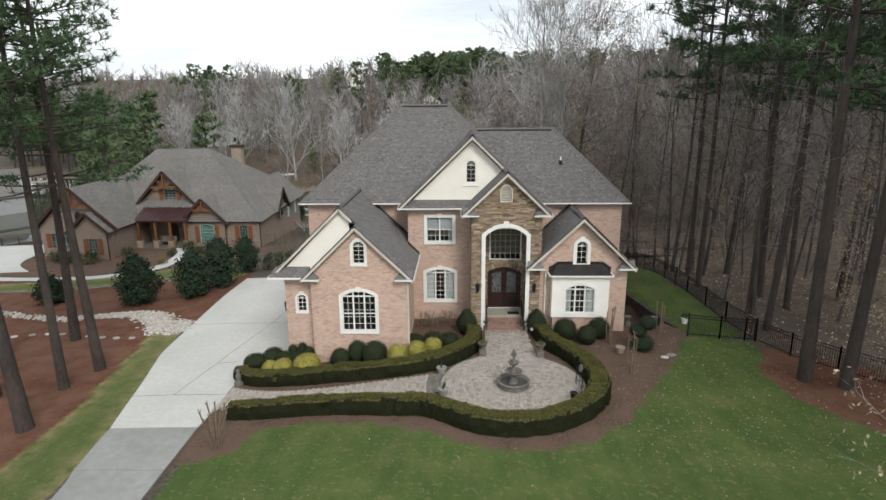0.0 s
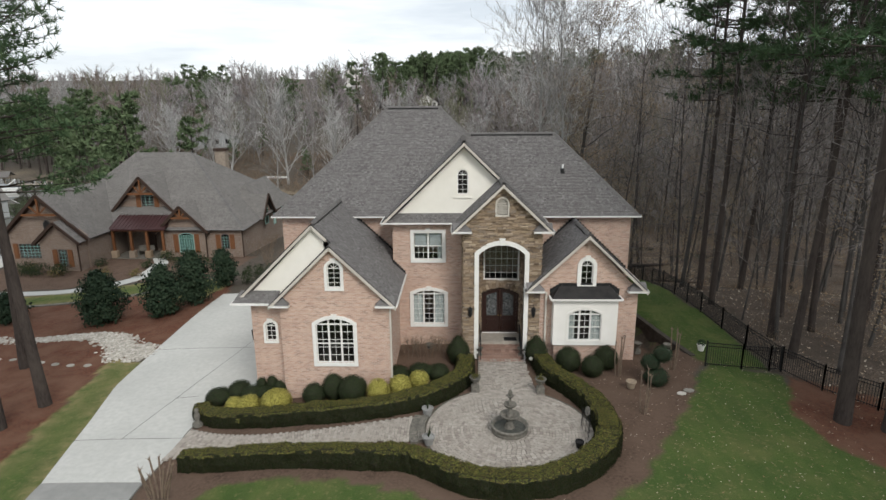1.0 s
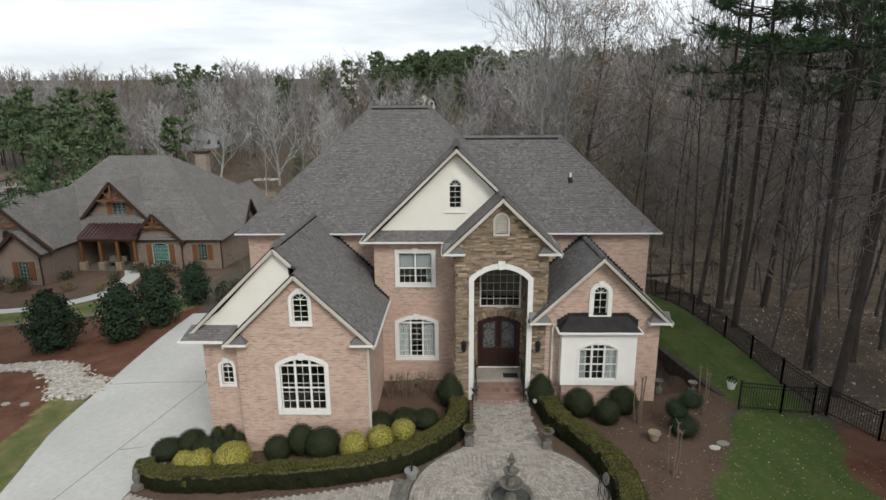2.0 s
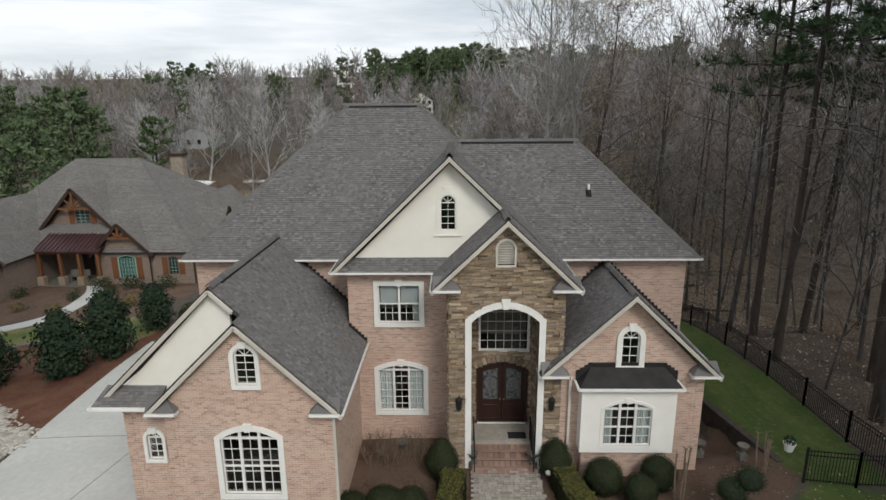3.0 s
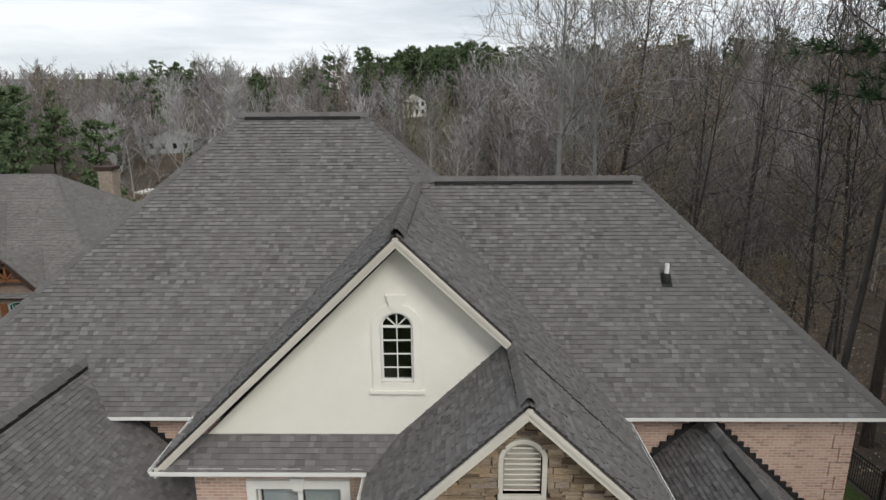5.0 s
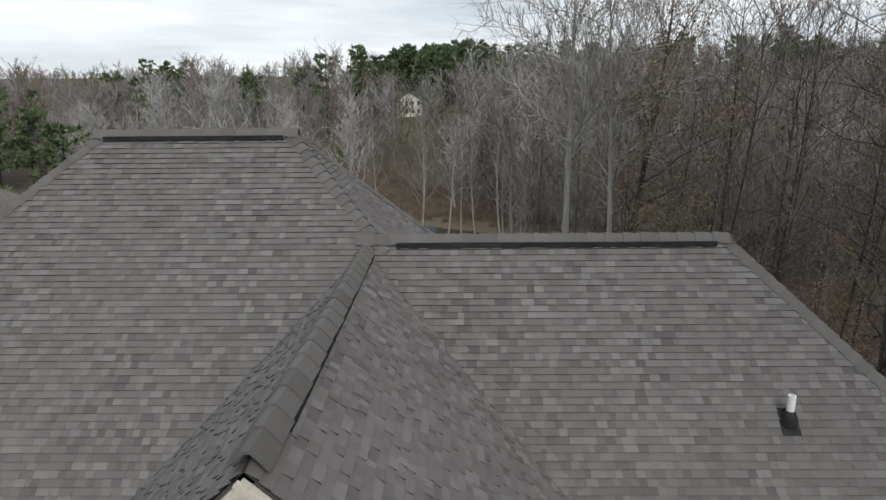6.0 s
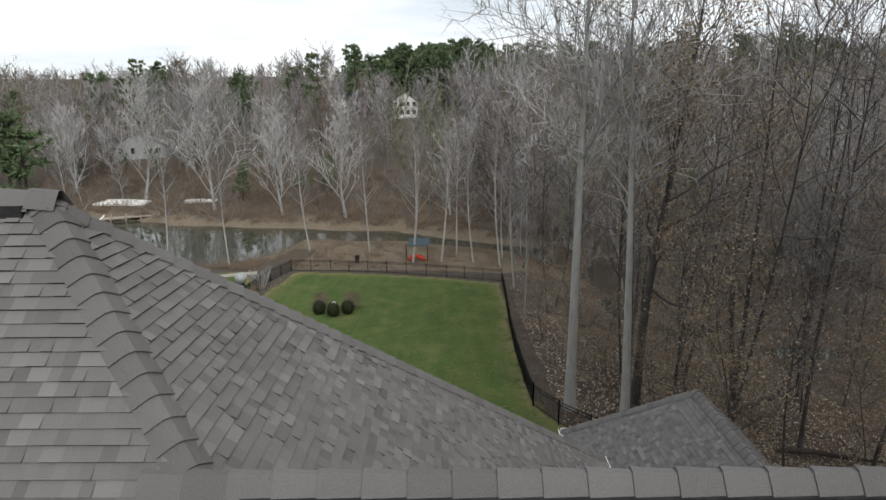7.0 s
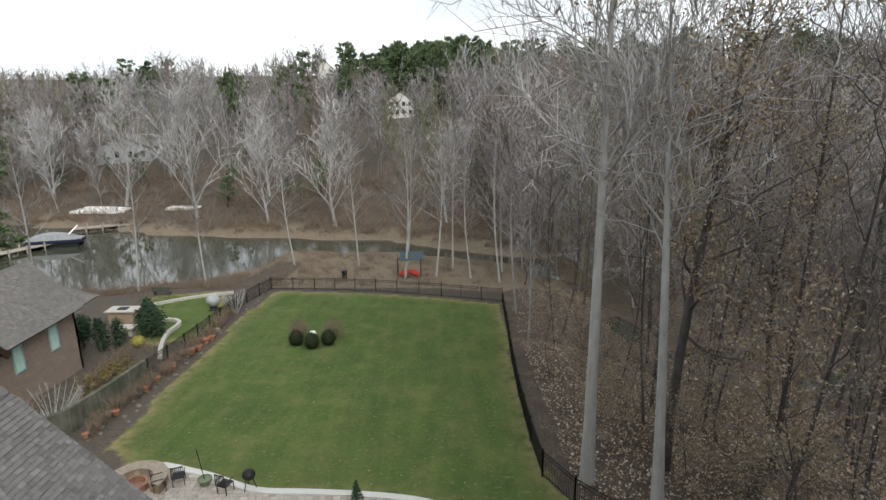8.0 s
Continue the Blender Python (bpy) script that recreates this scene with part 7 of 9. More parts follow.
ball("juniper", 10.35, 28.0, 0.40, 0.40, 0.34, ARBOR, "blue-green juniper trimmed in layers", "junipers", lift=1.25, loose=0.06)


def twiggy(name, x, y, h_, stems, label, group, mat, spread=0.35, kn=True, seed=1, thick=0.035):
    """A pruned bare shrub: several stems that end in knuckles."""
    rng = np.random.default_rng(seed)
    t = thing(name, label, "shrub", group, at=(x, y, hz(x, y)))
    V, F, kv, kf = [], [], [], []
    for i in range(stems):
        a = i * 2.4
        p0 = np.array((0.12 * math.cos(a), 0.12 * math.sin(a), -0.1))
        e = np.array((spread * math.cos(a), spread * math.sin(a), h_ * rng.uniform(0.8, 1.05)))
        m1 = p0 + (e - p0) * 0.5 + rng.normal(size=3) * 0.05
        tube(V, F, [p0, m1, e], [thick, thick * 0.8, thick * 0.7], 5)
        if kn:
            mpart("stem", np_mesh("stem", np.array(V), np.array(F), mat, True), t)
            V, F = [], []
        for _ in range(9 if kn else 14):
            d = rng.normal(size=3) * 0.5 + np.array((0, 0, 0.8))
            o = e if kn else m1 + (e - m1) * rng.random()
            spike(kv, kf, o, o + d * (0.16 if kn else 0.4), 0.02 if kn else 0.008)
    if not kn:
        mpart("stem_mass", np_mesh("stem_mass", np.array(V), np.array(F), mat, True), t)
    mpart("twig_spray", np_mesh("twig_spray", np.array(kv), np.array(kf), mat), t)
    return t


CM = surface("crape_bark", (0.20, 0.15, 0.11), (0.14, 0.105, 0.08), 6.0, rough=0.8, bump=0.3)
twiggy("crape_myrtle", -10.55, 19.75, 1.9, 9, "hard-pruned crape myrtle with knuckled bare stems", "crape myrtles", CM, 0.55, seed=3, thick=0.05)
for i, (x, y, hh) in enumerate(((8.5, 28.8, 2.0), (8.65, 25.1, 2.1), (11.5, 29.5, 2.2))):
    twiggy("crape_myrtle", x, y, hh, 4, "pruned bare crape myrtle in the mulch", "crape myrtles", CM, 0.22, seed=10 + i, thick=0.04)
for i in range(9):
    x, y = -2.3 + (i % 5) * 0.62 + 0.2 * math.sin(i * 3), 30.9 + (i // 5) * 0.8
    twiggy("rose_bush", x, y, 0.7, 5, "leafless brown rose bush in mulch", "bare roses", BRUSH, 0.35, kn=False, seed=30 + i, thick=0.012)


# ---- stone ornaments ----
def fountain(x, y):
    z = -0.03
    t = thing("fountain", "weathered grey three-tiered stone fountain, dry", "fountain", at=(x, y, z))
    part("basin", lathe(bmesh.new(), [(0.74, 0.0), (0.77, 0.03), (0.74, 0.08), (0.73, 0.16), (0.79, 0.22), (0.80, 0.29), (0.76, 0.31), (0.70, 0.30), (0.66, 0.10), (0.0, 0.07)], n=36), GREYSTONE, t, smooth=True)
    part("pedestal", lathe(bmesh.new(), [(0.24, 0.06), (0.25, 0.12), (0.19, 0.18), (0.2, 0.26), (0.13, 0.348), (0.11, 0.476), (0.13, 0.553)], n=20), GREYSTONE, t, smooth=True)
    part("bowl", lathe(bmesh.new(), [(0, 0.528), (0.14, 0.54), (0.34, 0.643), (0.41, 0.732), (0.42, 0.771), (0.38, 0.771), (0.28, 0.681), (0, 0.643)], n=28), GREYSTONE, t, smooth=True)
    part("stem", lathe(bmesh.new(), [(0.14, 0.63), (0.15, 0.732), (0.1, 0.809), (0.07, 0.963), (0.09, 1.04)], n=18), GREYSTONE, t, smooth=True)
    part("bowl", lathe(bmesh.new(), [(0, 1.03), (0.1, 1.04), (0.22, 1.13), (0.27, 1.22), (0.27, 1.24), (0.24, 1.24), (0.15, 1.17), (0, 1.14)], n=24), GREYSTONE, t, smooth=True)
    part("stem", lathe(bmesh.new(), [(0.09, 1.13), (0.09, 1.22), (0.05, 1.32), (0.05, 1.45), (0.06, 1.5)], n=16), GREYSTONE, t, smooth=True)
    part("bowl", lathe(bmesh.new(), [(0, 1.5), (0.07, 1.5), (0.15, 1.58), (0.16, 1.62), (0.08, 1.59), (0, 1.59)], n=20), GREYSTONE, t, smooth=True)
    part("finial", lathe(bmesh.new(), [(0.05, 1.58), (0.05, 1.65), (0.09, 1.73), (0.07, 1.81), (0.03, 1.88), (0, 1.96)], n=14), GREYSTONE, t, smooth=True)
    part("basin_floor", lathe(bmesh.new(), [(0.0, 0.15), (0.68, 0.15), (0.69, 0.12)], n=30), GLAZED, t, "dark wet basin floor")


fountain(2.56, 23.5)


def urn(x, y, s=1.0, plant=None, mat=None, label="grey stone urn on a pedestal", group="stone urns", z=None):
    t = thing("urn", label, "urn", group, at=(x, y, (hz(x, y) + 0.04) if z is None else z))
    mat = mat or GREYSTONE
    bm = nbox(-0.19 * s, 0.19 * s, -0.19 * s, 0.19 * s, -0.02, 0.34 * s, bevel=0.02)
    part("plinth", bm, mat, t)
    part("vase", lathe(bmesh.new(), [(0.13 * s, 0.34 * s), (0.15 * s, 0.37 * s), (0.07 * s, 0.42 * s), (0.08 * s, 0.46 * s), (0.20 * s, 0.58 * s), (0.23 * s, 0.70 * s), (0.28 * s, 0.74 * s), (0.27 * s, 0.77 * s), (0.22 * s, 0.74 * s), (0.0, 0.70 * s)], n=20), mat, t, smooth=True)
    if plant:
        V, F = [], []
        rng = np.random.default_rng(int(x * 100))
        for _ in range(plant):
            leafy(V, F, np.array((0, 0, 0.80 * s)) + rng.normal(size=3) * 0.09 * s, np.array((0, 0, 1.0)), rng, 0.05)
        mpart("plant", mesh_of("plant", V, F, HEDGE_TOP), t)
    return t


urn(1.22, 26.95, 1.0, 70)
urn(4.3, 26.8, 1.0, 70)
urn(10.3, 31.6, 0.8)
urn(11.8, 31.3, 0.8)
urn(1.55, 30.75, 0.75, z=-0.05)
urn(3.80, 30.75, 0.75, z=-0.05)


def pot(x, y, r, hgt, mat, label, group, plant="", z=None, profile=None):
    t = thing("plant_pot", label, "pot", group, at=(x, y, (hz(x, y) + 0.04) if z is None else z))
    part("pot", lathe(bmesh.new(), profile or [(0.0, 0.0), (r * 0.68, 0.0), (r * 0.95, hgt * 0.85), (r * 1.06, hgt * 0.88), (r * 1.06, hgt), (r * 0.93, hgt), (r * 0.88, hgt * 0.85), (0, hgt * 0.85)], n=20), mat, t, smooth=False)
    rng = np.random.default_rng(int(abs(x) * 77 + y * 13))
    V, F = [], []
    if plant == "spiky":
        for i in range(16):
            a = rng.uniform(0, 6.28)
            L = rng.uniform(0.3, 0.65)
            o = np.array((0, 0, hgt * 0.85))
            e = o + np.array((math.cos(a) * L * 0.45, math.sin(a) * L * 0.45, L))
            w = np.array((-math.sin(a), math.cos(a), 0)) * 0.022
            k = len(V)
            V.extend((o - w, o + w, e))
            F.append((k, k + 1, k + 2))
    elif plant == "tree":
        spike(V, F, np.array((0, 0, hgt * 0.8)), np.array((0, 0, hgt + 0.95)), 0.03)
        for i in range(420):
            zz = rng.random() ** 0.8
            rr = 0.30 * (1.05 - zz) * rng.uniform(0.4, 1.1)
            a = rng.uniform(0, 6.28)
            leafy(V, F, np.array((rr * math.cos(a), rr * math.sin(a), hgt + 0.05 + zz * 0.9)), np.array((math.cos(a), math.sin(a), 0.5)), rng, 0.055)
    elif plant == "round":
        for i in range(160):
            v = rng.normal(size=3)
            v /= np.linalg.norm(v)
            leafy(V, F, np.array((0, 0, hgt + 0.1)) + v * 0.2, v, rng, 0.05)
    if V:
        mpart("plant", mesh_of("plant", V, F, ARBOR if plant != "spiky" else BOX), t)
    return t


for x, y in ((-0.95, 24.75), (-0.8, 22.5)):
    pot(x, y, 0.25, 0.36, OLDCONC, "pale stone bowl planter with spiky yucca", "bowls at the court steps", "spiky")
pot(8.75, 27.4, 0.24, 0.36, TANPOT, "tan earthenware jar lying among stems", "jars")
pot(13.9, 31.9, 0.22, 0.35, CAST, "pale urn planter with a small shrub", "planters by the gate", "round")
pot(-1.2, 32.1, 0.26, 0.2, GREYSTONE, "shallow stone bowl in the bed", "bowls")
pot(3.1, 20.6, 0.17, 0.25, GREYSTONE, "small dark stone pot by the hedge", "small pots")
pot(5.25, 22.3, 0.17, 0.3, BLACK, "small black pot at the rim of the court", "small pots")
# cherub-like garden ornament at the drive: a plain shape
t = thing("garden_statue", "weathered grey stone garden figure by the hedge end", "statue", at=(-11.75, 25.6, hz(-11.75, 25.6) + 0.03))
part("figure", lathe(bmesh.new(), [(0.24, 0.0), (0.24, 0.14), (0.18, 0.18), (0.10, 0.26), (0.14, 0.42), (0.15, 0.56), (0.08, 0.66), (0.11, 0.76), (0.09, 0.86), (0.0, 0.9)], n=12), GREYSTONE, t, smooth=True)
# white globe lamp by the steps
t = thing("garden_lamp", "low lamp with a round white globe", "lamp", at=(4.25, 29.9, hz(4.25, 29.9)))
part("post", lathe(bmesh.new(), [(0.03, 0), (0.03, 0.3)], n=8), BLACK, t)
part("globe", lathe(bmesh.new(), [(0.03, 0.28), (0.10, 0.34), (0.12, 0.42), (0.09, 0.50), (0, 0.53)], n=14), PAINT, t, smooth=True)
# wire trellis with an oval plaque at the court's edge
t = thing("garden_trellis", "rusty wire trellis with pale oval plaque", "trellis", at=(5.7, 23.4, hz(5.7, 23.4) + 0.03))
bm = bmesh.new()
for i in range(7):
    beam(bm, (0.1 * math.sin(i), -0.55 + i * 0.18, 0), (0.1 * math.sin(i) + 0.03, -0.55 + i * 0.18, 0.8 + 0.25 * math.sin(i * 0.5)), 0.015, 0.015, up=(0, 1, 0))
for z in (0.25, 0.55, 0.85):
    beam(bm, (0, -0.55, z), (0, 0.55, z), 0.012, 0.012)
part("wires", bm, BLACK, t)
bm = lathe(bmesh.new(), [(0.0, 0.0), (0.16, 0.0), (0.18, 0.02), (0.16, 0.04), (0, 0.03)], n=18, squash=1.6)
bmesh.ops.rotate(bm, verts=bm.verts, matrix=Matrix.Rotation(radians(-65), 3, "Y"))
bmesh.ops.translate(bm, verts=bm.verts, vec=(0.1, 0.1, 0.95))
part("plaque", bm, GREYSTONE, t)
part("doormat", nbox(2.95, 3.65, 31.6, 32.05, 0.586, 0.60), MAT, house, "black rubber doormat on the landing")


# ---- fences ----
FENCES = 0


PICKET = mesh_of("picket", [(x, y, z) for z in (0.06, 1.35) for x, y in ((-0.009, -0.009), (0.009, -0.009), (0.009, 0.009), (-0.009, 0.009))], [(0, 1, 5, 4), (1, 2, 6, 5), (2, 3, 7, 6), (3, 0, 4, 7), (4, 5, 6, 7)], BLACK)


def fence(line, label, gate=False, hgt=1.35, span=2.35, gap=0.115, off=None, group="black metal fences", name="metal_fence"):
    """A black picket fence: posts, rails and pickets between them."""
    t = thing(name, label, "fence", group)
    pm = None
    for a, b in zip(line, line[1:]):
        a, b = np.array(a, float), np.array(b, float)
        L = float(np.hypot(*(b - a)))
        n = max(1, round(L / span))
        for i in range(n + 1):
            p = a + (b - a) * i / n
            z = hz(*p)
            q = part("post", box(bmesh.new(), p[0] - 0.035, p[0] + 0.035, p[1] - 0.035, p[1] + 0.035, z - 0.2, z + hgt + 0.08), BLACK, t)
            if i == n:
                break
            e = a + (b - a) * (i + 1) / n
            ze = hz(*e)
            for rz in (0.14, hgt - 0.22, hgt - 0.05):
                part("rail", beam(bmesh.new(), (p[0], p[1], z + rz), (e[0], e[1], ze + rz), 0.028, 0.035), BLACK, t)
            k = max(2, int(np.hypot(*(e - p)) / gap))
            for s in range(1, k):
                c = p + (e - p) * s / k
                zc = z + (ze - z) * s / k
                o = new("picket", PICKET)
                o.parent = t
                o.location = (c[0], c[1], zc)
    return t


fence([(13.35, 29.95), (15.2, 29.9), (16.75, 30.1)], "black metal picket gate panels across the side lawn", span=1.7)
fence([(16.75, 30.1), (17.45, 30.2)], "black metal gate leaf between twin posts", span=0.7)
fence([(17.4, 30.2), (16.95, 33.1), (16.85, 36.0), (16.75, 39.0), (16.6, 43.4), (16.45, 48.0), (16.2, 52.0), (13.6, 56.5), (10.95, 59.4), (9.4, 60.5), (8.15, 62.1), (7.15, 64.3)], "long black metal picket fence down the wooded side")
fence([(17.45, 30.2), (18.4, 28.2), (19.9, 26.4), (22.5, 24.2), (26, 21.5)], "black metal picket fence running into the pines")
fence([(7.15, 64.3), (7.05, 67.5), (7.1, 72.8), (7.3, 78.2), (7.7, 85.5), (8.05, 93.2)], "black metal picket fence beside the rear lawn")
fence([(8.05, 93.2), (2.3, 95.4), (-4.4, 97.5), (-10.9, 98.7), (-15.5, 99.0)], "black metal picket fence across the foot of the lawn")
fence([(-15.5, 99.0), (-16.4, 94.0), (-16.6, 88.0), (-16.7, 81.2), (-16.9, 76.2)], "black metal picket fence to the neighbouring garden")
# low dark retaining wall beside the side lawn
bm = bmesh.new()
pts = [(13.2, 31.2), (12.45, 34.5), (11.85, 38.0), (11.45, 42.0), (11.3, 46.0)]
for a, b in zip(pts, pts[1:]):
    za, zb = hz(a[0] + 0.8, a[1]) - 0.8, hz(b[0] + 0.8, b[1]) - 0.8
    beam(bm, (*a, za), (*b, zb), 0.30, 1.75)
tagged(part("garden_wall", bm, surface("dark_timber_wall", (0.05, 0.043, 0.038), (0.08, 0.07, 0.06), 3.0, rough=0.9, bump=0.4)), "low dark retaining wall beside the side lawn", "wall", kind="structure")

# fallen leaves on lawns and beds
rng = np.random.default_rng(77)
V, F = [], []
for _ in range(1700):
    r = rng.random()
    if r < 0.50:
        x, y = rng.uniform(7, 17), rng.uniform(17, 31)
    elif r < 0.66:
        x, y = rng.uniform(-10, 24), rng.uniform(8, 20)
    elif r < 0.75:
        x, y = rng.uniform(-14, 7), rng.uniform(63, 97)
    else:
        x, y = rng.uniform(18, 34), rng.uniform(18, 75)
    leafy(V, F, np.array((x, y, hz(x, y) + 0.03)), np.array((0, 0, 1.0)), rng, rng.uniform(0.022, 0.05))
tagged(new("fallen_leaves", mesh_of("fallen_leaves", V, F, FLOATLEAF)), "pale dry leaves scattered over grass and mulch", "leaves", kind="stuff")
# stepping flagstones in the mulch
for i, (x, y, r) in enumerate(((11.0, 26.9, 0.22), (11.45, 27.2, 0.26))):
    bm = lathe(bmesh.new(), [(0, 0.05), (r, 0.05), (r * 1.05, 0.0)], (x, y, hz(x, y)), 7, 0.7)
    tagged(part("flagstone", bm, ROCK), "pale flat flagstone in the mulch", "stone", "flagstones")

# ---- the neighbouring brown brick house ----
nb = thing("house", "brown brick house with timbered gables and weathered shingle roof", "house")
NZ = -3.2


def nwall(outline, holes, y0, y1, side=None, mat=None, label=""):
    return part("wall", plate(bmesh.new(), outline, holes, y0, y1, side), mat or BRICK_N, nb, label)


def nwindow(cx, y, z0, w, h_, rise=0.0, shutters=True, cols=2, label="dark-framed window with cedar shutters", teal=False):
    sash, glass = (TEAL, GLASSTEAL) if teal else (SASH, GLASS)
    hole = arc_top(cx - w / 2, cx + w / 2, z0, z0 + h_, rise)
    win = part("window", plate(bmesh.new(), hole, [inset(hole, -0.07)], y - 0.03, y + 0.06), sash, nb, label)
    gr = bmesh.new()
    for i in range(1, cols * 3):
        u = cx - w / 2 + w * i / (cols * 3)
        box(gr, u - 0.011, u + 0.011, y, y + 0.04, z0 + 0.05, z0 + h_)
    for i in range(1, 5):
        box(gr, cx - w / 2 + 0.05, cx + w / 2 - 0.05, y, y + 0.04, z0 + h_ * i / 5 - 0.015, z0 + h_ * i / 5 + 0.015)
    part("muntins", gr, TEAL, win)
    part("pane", plate(bmesh.new(), inset(hole, -0.06), [], y + 0.03, y + 0.04), glass, win).visible_shadow = False
    if teal:
        part("blind", nbox(cx - w / 2 + 0.08, cx + w / 2 - 0.08, y + 0.12, y + 0.14, z0 + 0.1, z0 + h_), BLIND, win)
    if shutters:
        for s in (-1, 1):
            bm = bmesh.new()
            x0 = cx + s * (w / 2 + 0.33)
            box(bm, x0 - 0.24, x0 + 0.24, y - 0.07, y - 0.02, z0 - 0.02, z0 + h_ + rise * 0.4)
            for k in range(3):
                box(bm, x0 - 0.23 + k * 0.16, x0 - 0.09 + k * 0.16, y - 0.085, y - 0.07, z0, z0 + h_)
            part("shutter", bm, WOODPOST, win)
    return hole


# walls
tealw = nwindow(-28.45, 61.2, -1.95, 1.6, 1.85, 0.25, cols=2, label="arched teal window with cedar shutters", teal=True)
nwall([(-31.0, NZ), (-26.2, NZ), (-26.2, 0.5), (-28.65, 2.8), (-31.0, 0.5)], [tealw], 61.2, 61.45)
sidew = nwindow(-24.3, 61.25, -1.6, 0.85, 1.5, 0.12, cols=1)
nwall([(-26.2, NZ), (-22.5, NZ), (-22.5, 0.6), (-26.2, 0.6)], [sidew], 61.25, 61.5)
upw = nwindow(-33.5, 63.8, 2.45, 1.35, 1.55, 0.08, cols=1)
nwall([(-37.2, NZ), (-30.5, NZ), (-30.5, 2.0), (-33.87, 5.6), (-37.2, 2.0)], [upw], 63.8, 64.0)
lw_ = nwindow(-37.95, 55.4, -1.9, 0.85, 1.7, 0.0, cols=1)
nwall([(-40.1, NZ), (-36.3, NZ), (-36.3, 0.7), (-38.2, 2.4), (-40.1, 0.7)], [lw_], 55.4, 55.6)
bigw = nwindow(-42.0, 56.6, -1.4, 2.2, 1.5, 0.0, cols=2)
nwall([(-44.2, NZ), (-40.1, NZ), (-40.1, 4.6), (-40.3, 4.6), (-44.2, 0.9)], [bigw], 56.6, 56.8)
nwall([(55.6, NZ), (63.8, NZ), (63.8, 0.8), (55.6, 0.8)], [], -0.2, 0, side_at(-36.3))
nwall([(56.8, NZ), (80, NZ), (80, 0.8), (56.8, 0.8)], [], 0, 0.2, side_at(-44.2))
nwall([(61.5, -4.0), (78.2, -5.0), (78.2, 0.9), (61.5, 0.9)], [], -0.2, 0, side_at(-22.5))
nwall([(-28.0, -5), (-22.5, -5), (-22.5, 0.9), (-25.2, 3.6), (-28.0, 0.9)], [], 78.0, 78.2)
nwall([(-44.2, -5), (-28.0, -5), (-28.0, 0.9), (-44.2, 0.9)], [], 79.8, 80.0)
# side gable with an arched teal window, and two teal windows on the garden side
nwall([(66.6, 0.5), (70.7, 0.5), (68.7, 2.9)], [], -0.35, 0, side_at(-22.2))
bm = bmesh.new()
plate(bm, arc_top(68.1, 69.3, -0.4, 1.0, 0.6), [], 0.0, 0.06, side_at(-22.2))
w_ = part("window", bm, TEAL, nb, "arched teal window in the side gable")
bm = bmesh.new()
plate(bm, arc_top(68.22, 69.18, -0.3, 0.95, 0.5), [], 0.06, 0.08, side_at(-22.2))
part("pane", bm, GLASSTEAL, w_)
for y in (72.6, 75.8):
    bm = bmesh.new()
    plate(bm, [(y - 0.42, -1.2), (y + 0.42, -1.2), (y + 0.42, 0.45), (y - 0.42, 0.45)], [[(y - 0.34, -1.1), (y + 0.34, -1.1), (y + 0.34, 0.35), (y - 0.34, 0.35)]], 0.0, 0.07, side_at(-22.5))
    w_ = part("window", bm, TEAL, nb)
    bm = bmesh.new()
    plate(bm, [(y - 0.34, -1.1), (y + 0.34, -1.1), (y + 0.34, 0.35), (y - 0.34, 0.35)], [], 0.01, 0.03, side_at(-22.5))
    box(bm, -22.5, -22.44, y - 0.34, y + 0.34, -0.4, -0.34)
    part("pane", bm, surface("pale_teal_shade", (0.42, 0.56, 0.50), (0.36, 0.50, 0.45), 3.0, rough=0.4, bump=0), w_)

nwall([(-40.1, NZ), (-36.1, NZ), (-36.1, 0.9), (-40.1, 4.55)], [], 56.62, 56.82)
ov = part("window", plate(bmesh.new(), [(-39.9 + 0.42 * math.cos(a), 1.9 + 0.6 * math.sin(a)) for a in np.linspace(0, 2 * math.pi, 21)[:-1]], [], 56.55, 56.63), SASH, nb, "oval gable window")
part("pane", plate(bmesh.new(), [(-39.9 + 0.33 * math.cos(a), 1.9 + 0.5 * math.sin(a)) for a in np.linspace(0, 2 * math.pi, 21)[:-1]], [], 56.53, 56.55), BLACK, ov)

# roofs
nr = Roof(nb, "roof", SHINGLE_N, 0.17, 1.6, "weathered brown-grey shingle roof")
A, B = (-38.4, 71.6, 7.75), (-31.6, 71.6, 7.75)
nr.plane([(-44.6, 60.8, 0.5), (-22.0, 60.8, 0.5), B, A])
nr.plane([(-22.0, 60.8, 0.5), (-22.0, 80.4, 0.9), B])
nr.plane([(-22.0, 80.4, 0.9), (-44.6, 80.4, 0.9), A, B])
nr.plane([(-44.6, 80.4, 0.9), (-44.6, 60.8, 0.5), A])
for s, e in ((-1, 3.75), (1, 3.75)):
    nr.plane([(-33.87 + s * e, 63.2, 1.75), (-33.87, 63.2, 5.88), (-33.87, 70.5, 5.88), (-33.87 + s * e, 70.5, 1.75)])
for s in (-1, 1):
    nr.plane([(-28.66 + s * 2.8, 60.75, 0.25), (-28.66, 60.75, 3.1), (-28.66, 66.5, 3.1), (-28.66 + s * 2.8, 66.5, 0.25)])
    nr.plane([(-38.2 + s * 2.25, 55.0, 0.5), (-38.2, 55.0, 2.55), (-38.2, 60.5, 2.55), (-38.2 + s * 2.25, 60.5, 0.5)])
    nr.plane([(-25.2 + s * 3.25, 78.6, 0.75), (-25.2, 78.6, 4.05), (-25.2, 70.6, 4.05), (-25.2 + s * 3.25, 67.2, 0.75)])
nr.plane([(-28.45, 67.2, 0.75), (-21.95, 67.2, 0.75), (-25.2, 70.6, 4.05)])
